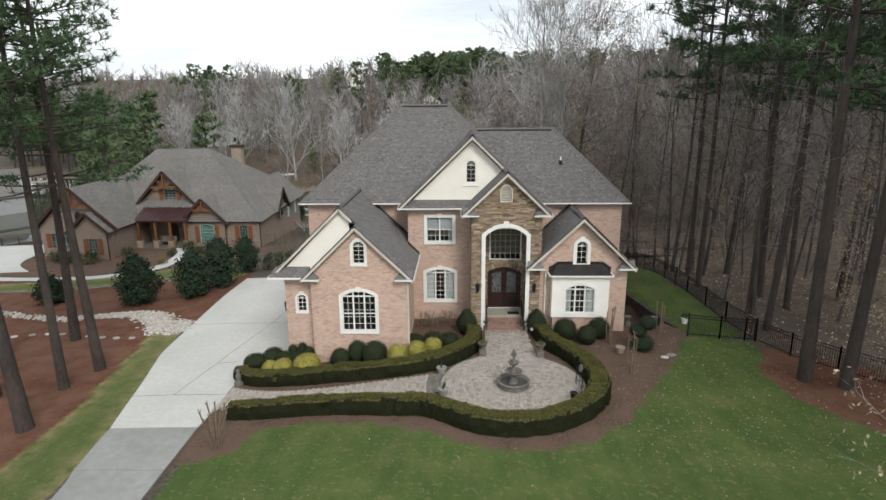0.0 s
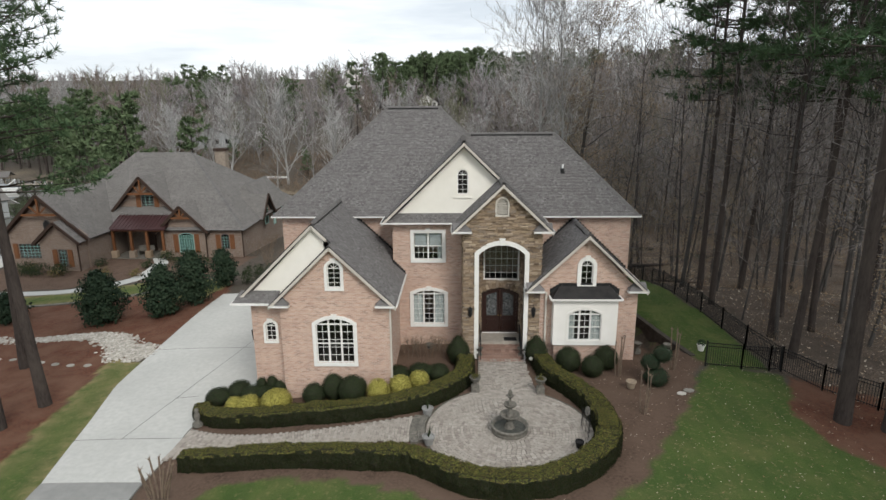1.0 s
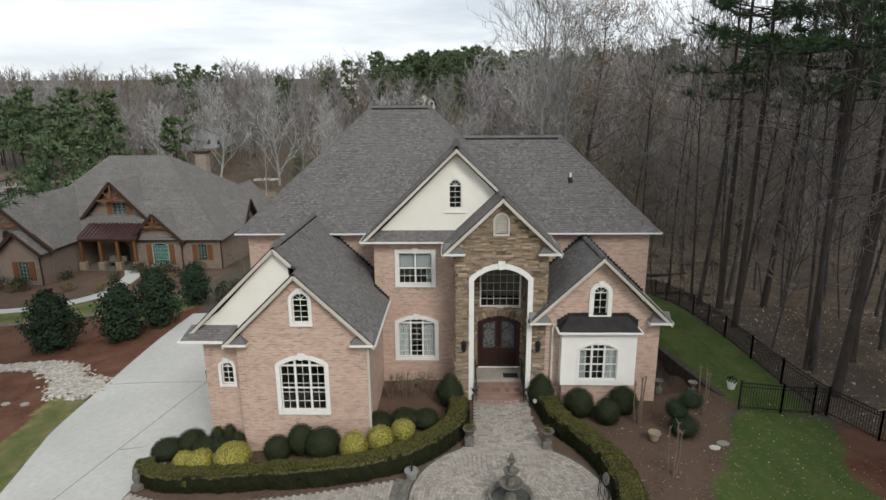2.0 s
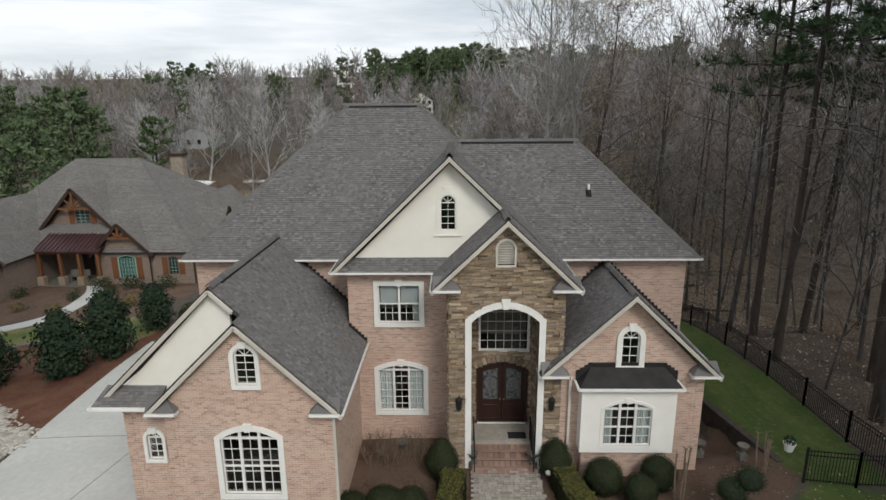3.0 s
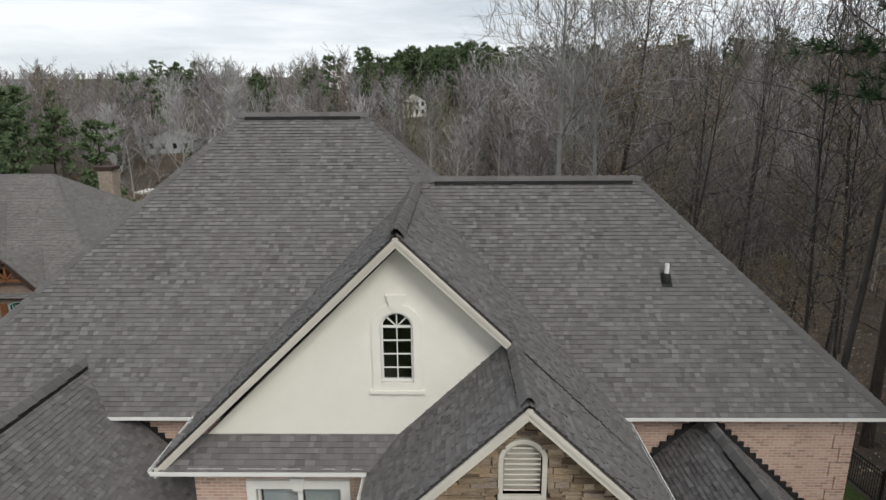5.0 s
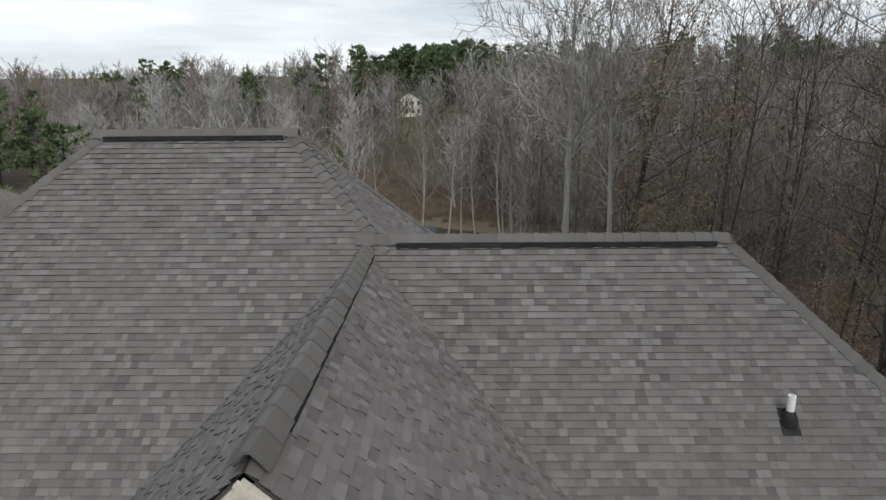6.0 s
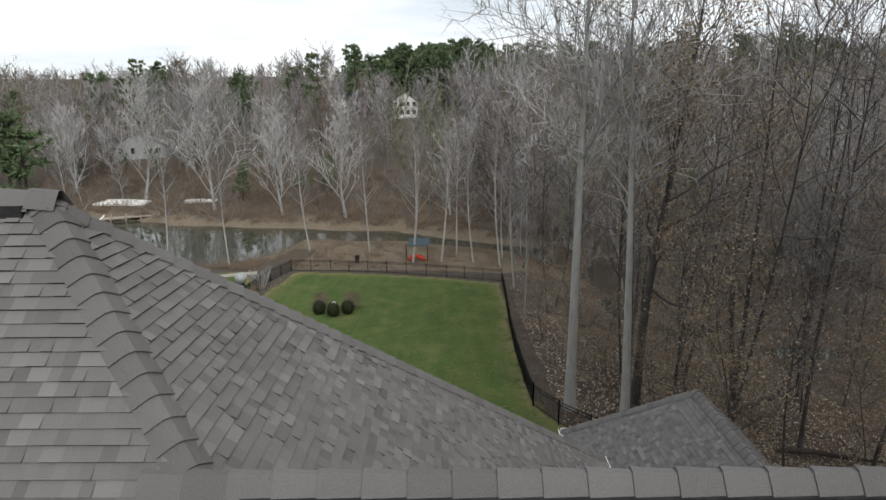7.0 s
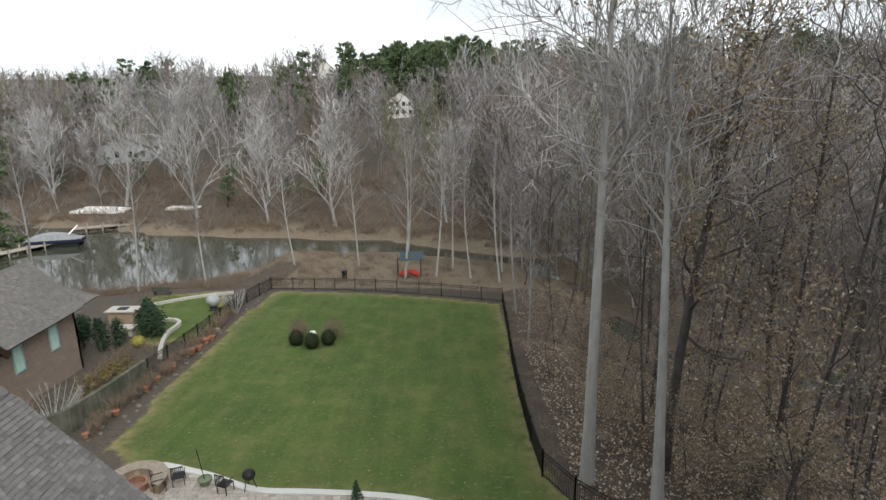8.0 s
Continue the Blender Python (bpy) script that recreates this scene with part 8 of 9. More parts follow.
nr.plane([(-44.9, 56.1, 0.6), (-40.2, 56.1, 5.0), (-40.2, 71.0, 5.0), (-44.9, 71.0, 0.6)])
nr.plane([(-35.9, 56.1, 0.6), (-40.2, 56.1, 5.0), (-40.2, 71.0, 5.0), (-35.9, 66.0, 0.6)])
nr.plane([(-21.8, 66.3, 0.55), (-21.8, 68.7, 3.15), (-25.0, 68.7, 3.15), (-25.0, 66.3, 0.55)])
nr.plane([(-21.8, 71.1, 0.55), (-21.8, 68.7, 3.15), (-25.0, 68.7, 3.15), (-25.0, 71.1, 0.55)])
for p, q, o1, o2 in (((-38.4, 71.6, 7.75), (-31.6, 71.6, 7.75), (0, -1, -0.7), (0, 1, -0.7)), ((-22.0, 60.8, 0.5), B, (0, -1, -0.7), (1, 0, -0.75)), ((-22.0, 80.4, 0.9), B, (0, 1, -0.7), (1, 0, -0.75)), ((-25.2, 78.6, 4.05), (-25.2, 72.0, 4.05), (-1, 0, -1), (1, 0, -1))):
    nr.caps(p, q, o1, o2, 0.18, 0.03, 0.25)
nr.done()


def timber(cx, cz, half, ez, y, deco=True):
    """Dark barge boards with a cedar truss in the gable."""
    bm = bmesh.new()
    for s in (-1, 1):
        beam(bm, (cx + s * half, y, ez - 0.08), (cx, y, cz - 0.08), 0.10, 0.28)
        beam(bm, (cx + s * half, y + 0.25, ez - 0.2), (cx, y + 0.25, cz - 0.2), 0.5, 0.04)
    part("barge_board", bm, DARKWOOD, nb)
    if deco:
        bm = bmesh.new()
        z = cz - (cz - ez) * 0.45
        w = half * 0.45
        beam(bm, (cx - w, y + 0.05, z), (cx + w, y + 0.05, z), 0.16, 0.2)
        beam(bm, (cx, y + 0.05, z), (cx, y + 0.05, cz - 0.2), 0.16, 0.16, up=(0, 1, 0))
        for s in (-1, 1):
            beam(bm, (cx, y + 0.05, z + 0.05), (cx + s * w * 0.5, y + 0.05, z + 0.5 * (cz - z)), 0.12, 0.12)
        part("truss", bm, WOODPOST, nb, "cedar gable truss")


timber(-33.87, 5.88, 3.75, 1.75, 63.15)
timber(-28.66, 3.1, 2.8, 0.25, 60.7)
timber(-38.2, 2.55, 2.25, 0.5, 54.95, False)
timber(-40.2, 5.0, 4.5, 0.7, 56.05)
bm = bmesh.new()
for s in (-1, 1):
    beam(bm, (-21.75, 68.7 + s * 2.4, 0.5), (-21.75, 68.7, 3.1), 0.12, 0.35)
part("barge_board", bm, DARKWOOD, nb)
# porch with metal roof
bm = bmesh.new()
vs = [bm.verts.new(p) for p in ((-36.2, 60.2, 0.75), (-30.2, 60.2, 0.75), (-30.2, 63.8, 2.25), (-36.2, 63.8, 2.25), (-36.2, 60.2, 0.62), (-30.2, 60.2, 0.62), (-30.2, 63.8, 2.1), (-36.2, 63.8, 2.1))]
for f in ((0, 1, 2, 3), (7, 6, 5, 4), (0, 4, 5, 1), (1, 5, 6, 2), (3, 2, 6, 7), (0, 3, 7, 4)):
    bm.faces.new([vs[i] for i in f])
pr_ = part("porch_roof", bm, STANDSEAM, nb, "burgundy standing-seam metal porch roof")
for i in range(16):
    x = -36.1 + i * 0.39
    part("seam", beam(bmesh.new(), (x, 60.2, 0.78), (x, 63.8, 2.28), 0.03, 0.05), STANDSEAM, pr_)
part("porch_floor", nbox(-36.2, -30.2, 60.2, 63.8, NZ, -2.35), GREYSTONE, nb)
for x in (-35.9, -34.0, -32.3, -30.6):
    bm = nbox(x - 0.3, x + 0.3, 60.2, 60.8, -2.4, -1.6, bevel=0.03)
    p_ = part("porch_post", nbox(x - 0.12, x + 0.12, 60.38, 60.62, -1.6, 0.65), WOODPOST, nb, "cedar porch post on stone base")
    part("post_base", bm, STONE, p_)
bm = bmesh.new()
beam(bm, (-36.1, 60.5, 0.6), (-30.4, 60.5, 0.6), 0.2, 0.26)
part("porch_beam", bm, WOODPOST, nb)
part("wall", nbox(-36.2, -30.2, 63.5, 63.8, -2.4, 2.0), BRICK_N, nb)
bm = nbox(-33.9, -32.9, 63.42, 63.5, -2.35, -0.2)
part("door", bm, DARKWOOD, nb)
# chimney
bm = nbox(-30.6, -29.3, 75.9, 77.0, 2.0, 7.6)
ch = part("chimney", bm, surface("tan_chimney_stone", (0.36, 0.30, 0.24), (0.24, 0.195, 0.155), 5.0, (0.20, 0.17, 0.14), 1.2, 0.5, bump=0.6, fine=9.0), nb, "tan stone chimney with dark cap")
part("chimney_cap", nbox(-30.75, -29.15, 75.75, 77.15, 7.6, 7.9), DARKWOOD, ch)
# drain pipes
for x, y in ((-36.35, 55.3), (-26.3, 61.1), (-22.42, 61.2)):
    part("downpipe", beam(bmesh.new(), (x, y, 0.4), (x, y, -2.9), 0.1, 0.1, up=(0, 1, 0)), DARKWOOD, nb)
# front bench on the porch
t = thing("porch_bench", "pale wooden bench on the covered porch", "bench", at=(-33.2, 61.6, -2.35))
for s in (-0.7, 0.7):
    part("leg", nbox(s - 0.04, s + 0.04, -0.25, 0.25, 0, 0.45), GREYSTONE, t)
part("seat", nbox(-0.85, 0.85, -0.25, 0.25, 0.45, 0.5), GREYSTONE, t)
part("backrest", nbox(-0.85, 0.85, 0.2, 0.26, 0.5, 1.0), GREYSTONE, t)

# court, walks and beds in front of it
strip("driveway", [(-41.6, 50.6), (-44.2, 53), (-45.2, 56), (-45.4, 62)], [(-50.0, 49.5), (-52, 53), (-54, 58), (-55, 64)], CONCRETE, "pale concrete court of the neighbouring house", 0.05)
fence([(-46.0, 63.5), (-50.5, 64.0), (-55.2, 64.6), (-55.8, 58.0)], "low black metal fence behind the neighbouring court", hgt=0.9, name="metal_fence")
strip("pavement", [(-44, 48.7), (-38.9, 48.6), (-33.5, 49.3), (-30.2, 51.4), (-29.6, 54), (-30.3, 57.5), (-31.8, 60.2)], [(-44, 47.7), (-38.9, 47.6), (-33.0, 48.3), (-28.9, 50.6), (-28.2, 54), (-28.9, 57.6), (-30.4, 60.2)], CONCRETE, "narrow curving concrete walk to the porch", 0.05, category="path")
strip("pavement", [(-44, 44.2), (-34, 45.2), (-26.5, 46.9), (-22.5, 49.5)], [(-44, 43.8), (-34, 44.8), (-26.3, 46.5), (-22.2, 49.1)], GREYSTONE, "pale stone lawn edging", 0.06, category="edging")


def bush(x, y, w, h_, mat, label, group, seed, dens=1.0, leaf=0.10, name="shrub", cone=False):
    """A loose broad-leaved shrub: stems and clumps of leaves with gaps."""
    rng = np.random.default_rng(seed)
    t = thing(name, label, "shrub", group, at=(x, y, hz(x, y)))
    V, F, sv, sf = [], [], [], []
    n = int(46 * w * h_ * dens)
    for i in range(n):
        a = rng.uniform(0, 6.28)
        zz = rng.random() ** 0.75
        r = w / 2 * math.sqrt(max(0.05, 1 - (zz * 1.02 - 0.28) ** 2 * 1.5)) * rng.uniform(0.55, 1.08)
        if cone:
            r = w / 2 * math.sin(math.pi * (0.20 + 0.77 * zz)) ** 0.8 * (1 + 0.20 * math.sin(3 * a + 8 * zz + seed)) * rng.uniform(0.45, 1.12)
        c = np.array((r * math.cos(a), r * math.sin(a), 0.12 + zz * h_ * rng.uniform(0.88, 1.0)))
        if i % 5 == 0:
            spike(sv, sf, np.array((0, 0, 0.1)), c, 0.03)
        for _ in range(9):
            d = rng.normal(size=3)
            p = c + d * 0.15
            leafy(V, F, p, np.array((math.cos(a) * 0.8, math.sin(a) * 0.8, 0.7)) + d * 0.3, rng, leaf * rng.uniform(0.8, 1.35))
    mpart("stem_mass", np_mesh("stem_mass", np.array(sv), np.array(sf), BARKGREY), t)
    mpart("leaves", mesh_of("leaves", V, F, mat), t)
    return t


MG = "dark glossy evergreen magnolia shrub in red mulch"
for i, (x, y, w, h_) in enumerate(((-25.2, 40.5, 2.9, 3.6), (-21.1, 41.3, 2.4, 3.6), (-20.0, 43.9, 2.4, 3.9), (-19.4, 48.4, 1.9, 3.0), (-33.0, 41.6, 2.2, 2.0))):
    bush(x, y, w, h_, MAGNOLIA, MG, "magnolias by the drive", 60 + i, 1.5, name="magnolia", cone=True)
for i, (x, y, w, h_) in enumerate(((-17.6, 49.0, 1.0, 1.4), (-17.0, 50.2, 1.0, 1.2), (-16.2, 51.0, 0.9, 1.1), (-30.0, 59.6, 1.6, 0.7), (-27.6, 59.8, 1.8, 0.8), (-39.5, 54.0, 1.6, 0.9), (-37.4, 53.9, 1.6, 0.9), (-41.4, 54.6, 1.6, 0.9), (-35.5, 57.0, 1.2, 0.6), (-24.5, 60.0, 1.6, 0.8))):
    bush(x, y, w, h_, BOX, "low dark evergreen shrub by the house", "foundation shrubs", 90 + i, leaf=0.06)
rng = np.random.default_rng(44)
for i in range(16):
    x, y = rng.uniform(-43, -24), rng.uniform(52.5, 58)
    if -36.4 < x < -28 and y > 56.5 or -40.6 < x < -35.8 and y > 54:
        continue
    bush(x, y, 0.9, 0.55, (BOX, VIB)[i % 2], "low shrub in the neighbouring mulch bed", "neighbouring bed shrubs", 700 + i, 1.4, 0.06)
for i, (x, y) in enumerate(((-21.5, 62), (-20.8, 64.5), (-21.2, 67), (-19.6, 60), (-17.2, 54.0), (-18.5, 57.0), (-16.8, 57.5), (-20.3, 70))):
    twiggy("bare_shrub", x, y, 1.5, 9, "leafless brown shrub between the houses", "bare shrubs between houses", BRUSH, 0.7, kn=False, seed=200 + i, thick=0.015)

# river-rock swale
rock_me = []
for k in range(6):
    bm = bmesh.new()
    bmesh.ops.create_icosphere(bm, subdivisions=1, radius=1)
    for v in bm.verts:
        v.co *= random.uniform(0.75, 1.2)
    me = bpy.data.meshes.new("rock")
    bm.to_mesh(me)
    bm.free()
    me.materials.append(ROCK)
    rock_me.append(me)
sw_ = thing("rock_swale", "dry swale of pale river rock in red mulch", "rocks", kind="structure")
rng = np.random.default_rng(9)
RL = smooth_line([(-36, 39.5), (-30, 37.6), (-26.5, 37.6), (-24.2, 37.6), (-22.0, 36.4), (-20.6, 34.8), (-18.6, 34.2)], 20)
vs, fs, cnt = [], [], 0
for _ in range(3200):
    u = rng.random() ** 0.7
    c = RL[int(u * (len(RL) - 1))]
    wd = np.interp(u, (0, 0.45, 0.62, 0.8, 1.0), (0.45, 0.5, 0.9, 1.7, 1.0))
    x, y = c + np.array((rng.normal() * 0.25, np.clip(rng.normal() * 0.5, -1.1, 1.1) * wd))
    s = rng.uniform(0.05, 0.125)
    m = pose(x, y, hz(x, y) + s * 0.2, 0, 0, rng.uniform(0, 360)) @ Matrix.Diagonal((s * 1.2, s, s * 0.6, 1))
    me = rock_me[int(rng.integers(6))]
    if u > 0.55 and cnt < 250:
        o = new("rock", me)
        o.parent = sw_
        o.matrix_local = m
        cnt += 1
    else:
        k = len(vs)
        vs += [m @ v.co for v in me.vertices]
        fs += [tuple(k + i for i in p.vertices) for p in me.polygons]
tagged(mpart("rock_bed", mesh_of("rock_bed", vs, fs, ROCK), sw_), kind="stuff")
for i in range(11):
    x = -33.0 + i * 1.15
    y = 33.6 + 0.9 * math.sin(i * 0.45)
    bm = lathe(bmesh.new(), [(0, 0.06), (0.22, 0.06), (0.24, 0.0)], (x, y, hz(x, y)), 7, 0.8)
    tagged(part("stepping_stone", bm, ROCK), "flat pale stepping stone in pine straw", "stone", "stepping stones")

# ---- rear patio and pool ----
PATIO = [(-13.0, 62.2), (-11.5, 64.9), (-8.5, 64.3), (-5.7, 63.1), (-3.3, 62.9), (-0.9, 62.7), (1.5, 62.3), (3.5, 61.5), (5.3, 60.7), (6.6, 59.4), (7.0, 57.5), (6.5, 55.0), (5.0, 49.0), (-1.8, 50.9), (-9.5, 51), (-13, 54)]
bm = bmesh.new()
lim = smooth_line(PATIO, 5, True)
zp = -2.42
tops = [bm.verts.new((p[0], p[1], max(zp, hz(*p) + 0.05))) for p in lim]
f0 = bm.faces.new(tops)
if f0.normal.z < 0:
    f0.normal_flip()
g = bmesh.ops.extrude_face_region(bm, geom=[f0])
bmesh.ops.translate(bm, verts=[v for v in g["geom"] if isinstance(v, bmesh.types.BMVert)], vec=(0, 0, -0.8))
bmesh.ops.recalc_face_normals(bm, faces=bm.faces)
patio = tagged(part("patio", bm, surface("patio_bedding", (0.28, 0.25, 0.22), (0.20, 0.18, 0.16), 12.0, rough=0.9)), "curving patio of grey concrete pavers", "patio", kind="structure")
pp = []
y = 57.0
row = 0
while y < 65:
    x = -13.0 + (row % 2) * 0.17
    while x < 7.2:
        i = random.choice((0, 1, 2))
        w = PV_MESH[i][0] * 1.5
        if bool(inside([tuple(p) for p in lim], x + w / 2, y)):
            pp.append((i, Matrix.Translation((x + w / 2, y, max(zp, hz(x, y) + 0.05) + 0.045)) @ Matrix.Diagonal((1.5, 1.75, 1, 1))))
        x += w
    y += 0.23
    row += 1
lay(patio, pp, 0)

# a pale stone edging closes the pavers along the lawn
edge_line = [p for p in lim if p[1] > 58.2]
for a, b in zip(edge_line, edge_line[1:]):
    if np.hypot(*(b - a)) < 1.5:
        part("edging", beam(bmesh.new(), (*a, max(zp, hz(*a) + 0.05) + 0.02), (*b, max(zp, hz(*b) + 0.05) + 0.02), 0.34, 0.16), CONCRETE, patio)

COVER = surface("grey_pool_cover", (0.075, 0.085, 0.085), (0.060, 0.068, 0.070), 0.8, (0.09, 0.10, 0.10), 0.3, 0.5, rough=0.6, bump=0.3, fine=4.0)
pc = thing("pool_cover", "dark grey safety cover strapped over the pool", "pool cover", at=(0, 0, zp + 0.06))
bm = bmesh.new()
pool = [(-6.5, 52.5), (-5.2, 58.5), (-4.4, 60.8), (-3.0, 61.6), (-1.2, 61.7), (0.4, 61.1), (1.9, 60.3), (3.0, 59.0), (3.2, 56.0), (2.4, 52.5)]
vs = [bm.verts.new((p[0], p[1], 0.03)) for p in pool]
bm.faces.new(vs)
bmesh.ops.triangulate(bm, faces=bm.faces)
part("sheet", bm, COVER, pc)


def straps(owner, poly, z, step, slant):
    for k in range(-14, 30):
        for sl in slant:
            bm = bmesh.new()
            n = 0
            prev = None
            for i in range(60):
                q = (poly[0][0] + k * step + i * 0.25 * math.cos(sl) - 4, 50 + i * 0.25 * math.sin(sl))
                ins = bool(inside(poly, *q))
                if ins and prev:
                    beam(bm, (*prev, z), (*q, z), 0.055, 0.008)
                    n += 1
                prev = q if ins else None
            if n:
                part("strap", bm, BLACK, owner)
            else:
                bm.free()


straps(pc, pool, 0.038, 1.0, (radians(62), radians(128)))
sp = thing("spa_cover", "dark grey cover over the round spa", "pool cover", at=(5.0, 58.8, zp + 0.06))
part("sheet", lathe(bmesh.new(), [(0, 0.03), (1.35, 0.03), (1.4, -0.05)], n=32), COVER, sp)
for a in (-0.7, 0.0, 0.7):
    for q in (0, 1):
        bm = bmesh.new()
        L = math.sqrt(1.3 ** 2 - a * a)
        beam(bm, (-L, a, 0.038) if q else (a, -L, 0.038), (L, a, 0.038) if q else (a, L, 0.038), 0.055, 0.008)
        part("strap", bm, BLACK, sp)
part("sand_bag", nbox(-1.0, -0.55, 1.12, 1.32, 0.03, 0.09, bevel=0.02), PAINT, sp)

# raised curved stone wall with pale caps
rw_ = thing("raised_wall", "curved low stone wall with pale flagstone cap", "wall", kind="structure")
pts = smooth_line([(-1.1, 61.05), (0.3, 60.85), (1.7, 60.3), (2.7, 59.4), (3.1, 58.3)], 6)
for i, (a, b) in enumerate(zip(pts, pts[1:])):
    part("stone", beam(bmesh.new(), (*a, zp + 0.2), (*b, zp + 0.2), 0.42, 0.5), STONE, rw_)
    bm = bmesh.new()
    d = (b - a) * 0.02
    beam(bm, (*(a + d), zp + 0.49 + 0.01 * (i % 3)), (*(b - d), zp + 0.49 + 0.01 * (i % 2)), 0.56 + 0.04 * (i % 3), 0.07)
    part("cap_stone", bm, ROCK, rw_)

PZ = zp + 0.05
pot(-0.95, 61.75, 0.30, 0.42, TANPOT, "tan stoneware pot with a dwarf conifer", "patio pots", "tree", z=PZ)
pot(-0.45, 61.55, 0.2, 0.4, GLAZED, "dark green glazed jar", "patio pots", "", z=PZ)
pot(1.65, 61.4, 0.24, 0.42, TANPOT, "ribbed brown barrel planter", "patio pots", "", z=PZ)
pot(3.35, 60.35, 0.38, 0.55, GLAZED, "large dark square planter with a conifer", "patio pots", "tree", z=PZ, profile=[(0, 0), (0.30, 0), (0.38, 0.5), (0.40, 0.5), (0.40, 0.56), (0.33, 0.56), (0.32, 0.5), (0, 0.5)])
pot(-8.0, 63.5, 0.30, 0.32, surface("green_glazed", (0.10, 0.13, 0.08), (0.14, 0.16, 0.10), rough=0.4), "green glazed bowl holding a bare stake", "patio pots", "", z=PZ)
t = thing("garden_stake", "thin dark stake standing in a bowl", "stake", at=(-8.0, 63.5, PZ + 0.2))
part("rod", beam(bmesh.new(), (0, 0, 0), (-0.25, 0.1, 1.5), 0.03, 0.03, up=(0, 1, 0)), BLACK, t)
# kettle grill
t = thing("kettle_grill", "round black kettle grill on legs", "grill", at=(-5.9, 63.2, PZ))
part("bowl", lathe(bmesh.new(), [(0, 0.45), (0.2, 0.5), (0.29, 0.66), (0.29, 0.72), (0.2, 0.88), (0.05, 0.95), (0, 0.95)], n=18), BLACK, t, smooth=True)
for a in (0, 2.1, 4.2):
    part("leg", beam(bmesh.new(), (0.32 * math.cos(a), 0.32 * math.sin(a), 0), (0.15 * math.cos(a), 0.15 * math.sin(a), 0.55), 0.03, 0.03, up=(0, 1, 0)), BLACK, t)


def chair(x, y, turn):
    t = thing("patio_chair", "black wrought-iron patio chair", "chair", "patio chairs", at=(0, 0, 0))
    part("seat", nbox(-0.26, 0.26, -0.26, 0.26, 0.40, 0.44, bevel=0.01), BLACK, t)
    bm = plate(bmesh.new(), [(-0.26, 0.42), (0.26, 0.42), (0.26, 1.0), (-0.26, 1.0)], [[(u, 0.47), (u + 0.055, 0.47), (u + 0.055, 0.95), (u, 0.95)] for u in (-0.235, -0.155, -0.075, 0.005, 0.085, 0.165)], 0.27, 0.295)
    part("backrest", bm, BLACK, t)
    for sx in (-0.24, 0.24):
        for sy in (-0.24, 0.24):
            part("leg", beam(bmesh.new(), (sx, sy, 0), (sx, sy, 0.42), 0.03, 0.03, up=(0, 1, 0)), BLACK, t)
        part("armrest", beam(bmesh.new(), (sx * 1.1, -0.22, 0.63), (sx * 1.1, 0.3, 0.63), 0.03, 0.03), BLACK, t)
    t.matrix_basis = pose(x, y, PZ, 0, 0, turn)
    return t


c1 = chair(-6.9, 63.0, 160)
for x, y, a in ((-9.2, 63.6, 200), (-9.9, 63.2, 120)):
    copy_thing(c1, pose(x, y, PZ, 0, 0, a))
CAPSTONE = surface("tan_flagstone", (0.28, 0.24, 0.19), (0.21, 0.18, 0.14), 5.0, rough=0.85)
# crescent fire-pit seat
t = thing("fire_pit", "crescent stone fire-pit seat with pale cap", "fire pit", at=(-11.0, 63.3, PZ))
for i in range(16):
    a0, a1 = radians(-20 + i * 14), radians(-20 + (i + 1) * 14 - 0.6)
    for nm, r0, r1, z0, z1, mt in (("stone", 0.80, 1.30, 0.0, 0.41, STONE), ("cap_stone", 0.74, 1.36, 0.41, 0.49, CAPSTONE)):
        bm = bmesh.new()
        vs = [bm.verts.new((r * math.cos(a), r * math.sin(a), z)) for z in (z0, z1) for r, a in ((r0, a0), (r1, a0), (r1, a1), (r0, a1))]
        for f in ((3, 2, 1, 0), (4, 5, 6, 7), (0, 1, 5, 4), (1, 2, 6, 5), (2, 3, 7, 6), (3, 0, 4, 7)):
            bm.faces.new([vs[k] for k in f])
        part(nm, bm, mt, t)
part("pit", lathe(bmesh.new(), [(0.55, 0.0), (0.55, 0.3), (0.42, 0.3), (0.42, 0.05), (0, 0.05)], n=16), surface("rust_brick", (0.25, 0.14, 0.09), (0.18, 0.10, 0.07), rough=0.9), t)

# ---- the lawn's island and the bed along the fence ----
for x, y in ((-8.65, 82.2), (-7.3, 81.5), (-6.2, 82.2)):
    ball("boxwood", x, y, 0.52, 0.52, 0.64, BOX, "small dark clipped ball on the rear lawn", "lawn boxwoods")
for i, (x, y) in enumerate(((-8.9, 84.0), (-6.1, 83.9))):
    bush(x, y, 1.7, 1.25, BRUSH, "rounded leafless olive-brown shrub on the lawn", "lawn shrubs", 300 + i, 2.2, 0.035)
t = thing("garden_ball", "white stone ball on a short pedestal", "ornament", at=(-7.6, 83.2, hz(-7.6, 83.2)))
part("pedestal", lathe(bmesh.new(), [(0.2, 0), (0.16, 0.25), (0.2, 0.3)], n=12), CAST, t)
part("sphere", lathe(bmesh.new(), [(0, 0.28), (0.2, 0.34), (0.28, 0.52), (0.2, 0.72), (0, 0.8)], n=16), CAST, t, smooth=True)
t = thing("globe_ornament", "large pale grey globe on a stand by the fence", "ornament", at=(-18.7, 91.7, hz(-18.7, 91.7)))
part("stand", lathe(bmesh.new(), [(0.5, 0), (0.3, 0.3), (0.35, 0.5)], n=12), BLACK, t)
part("globe", lathe(bmesh.new(), [(0, 0.35), (0.4, 0.48), (0.62, 0.9), (0.6, 1.12), (0.4, 1.45), (0, 1.56)], n=20), surface("pale_grey_vinyl", (0.33, 0.355, 0.355), (0.26, 0.28, 0.285), 3.0, rough=0.5), t, smooth=True)
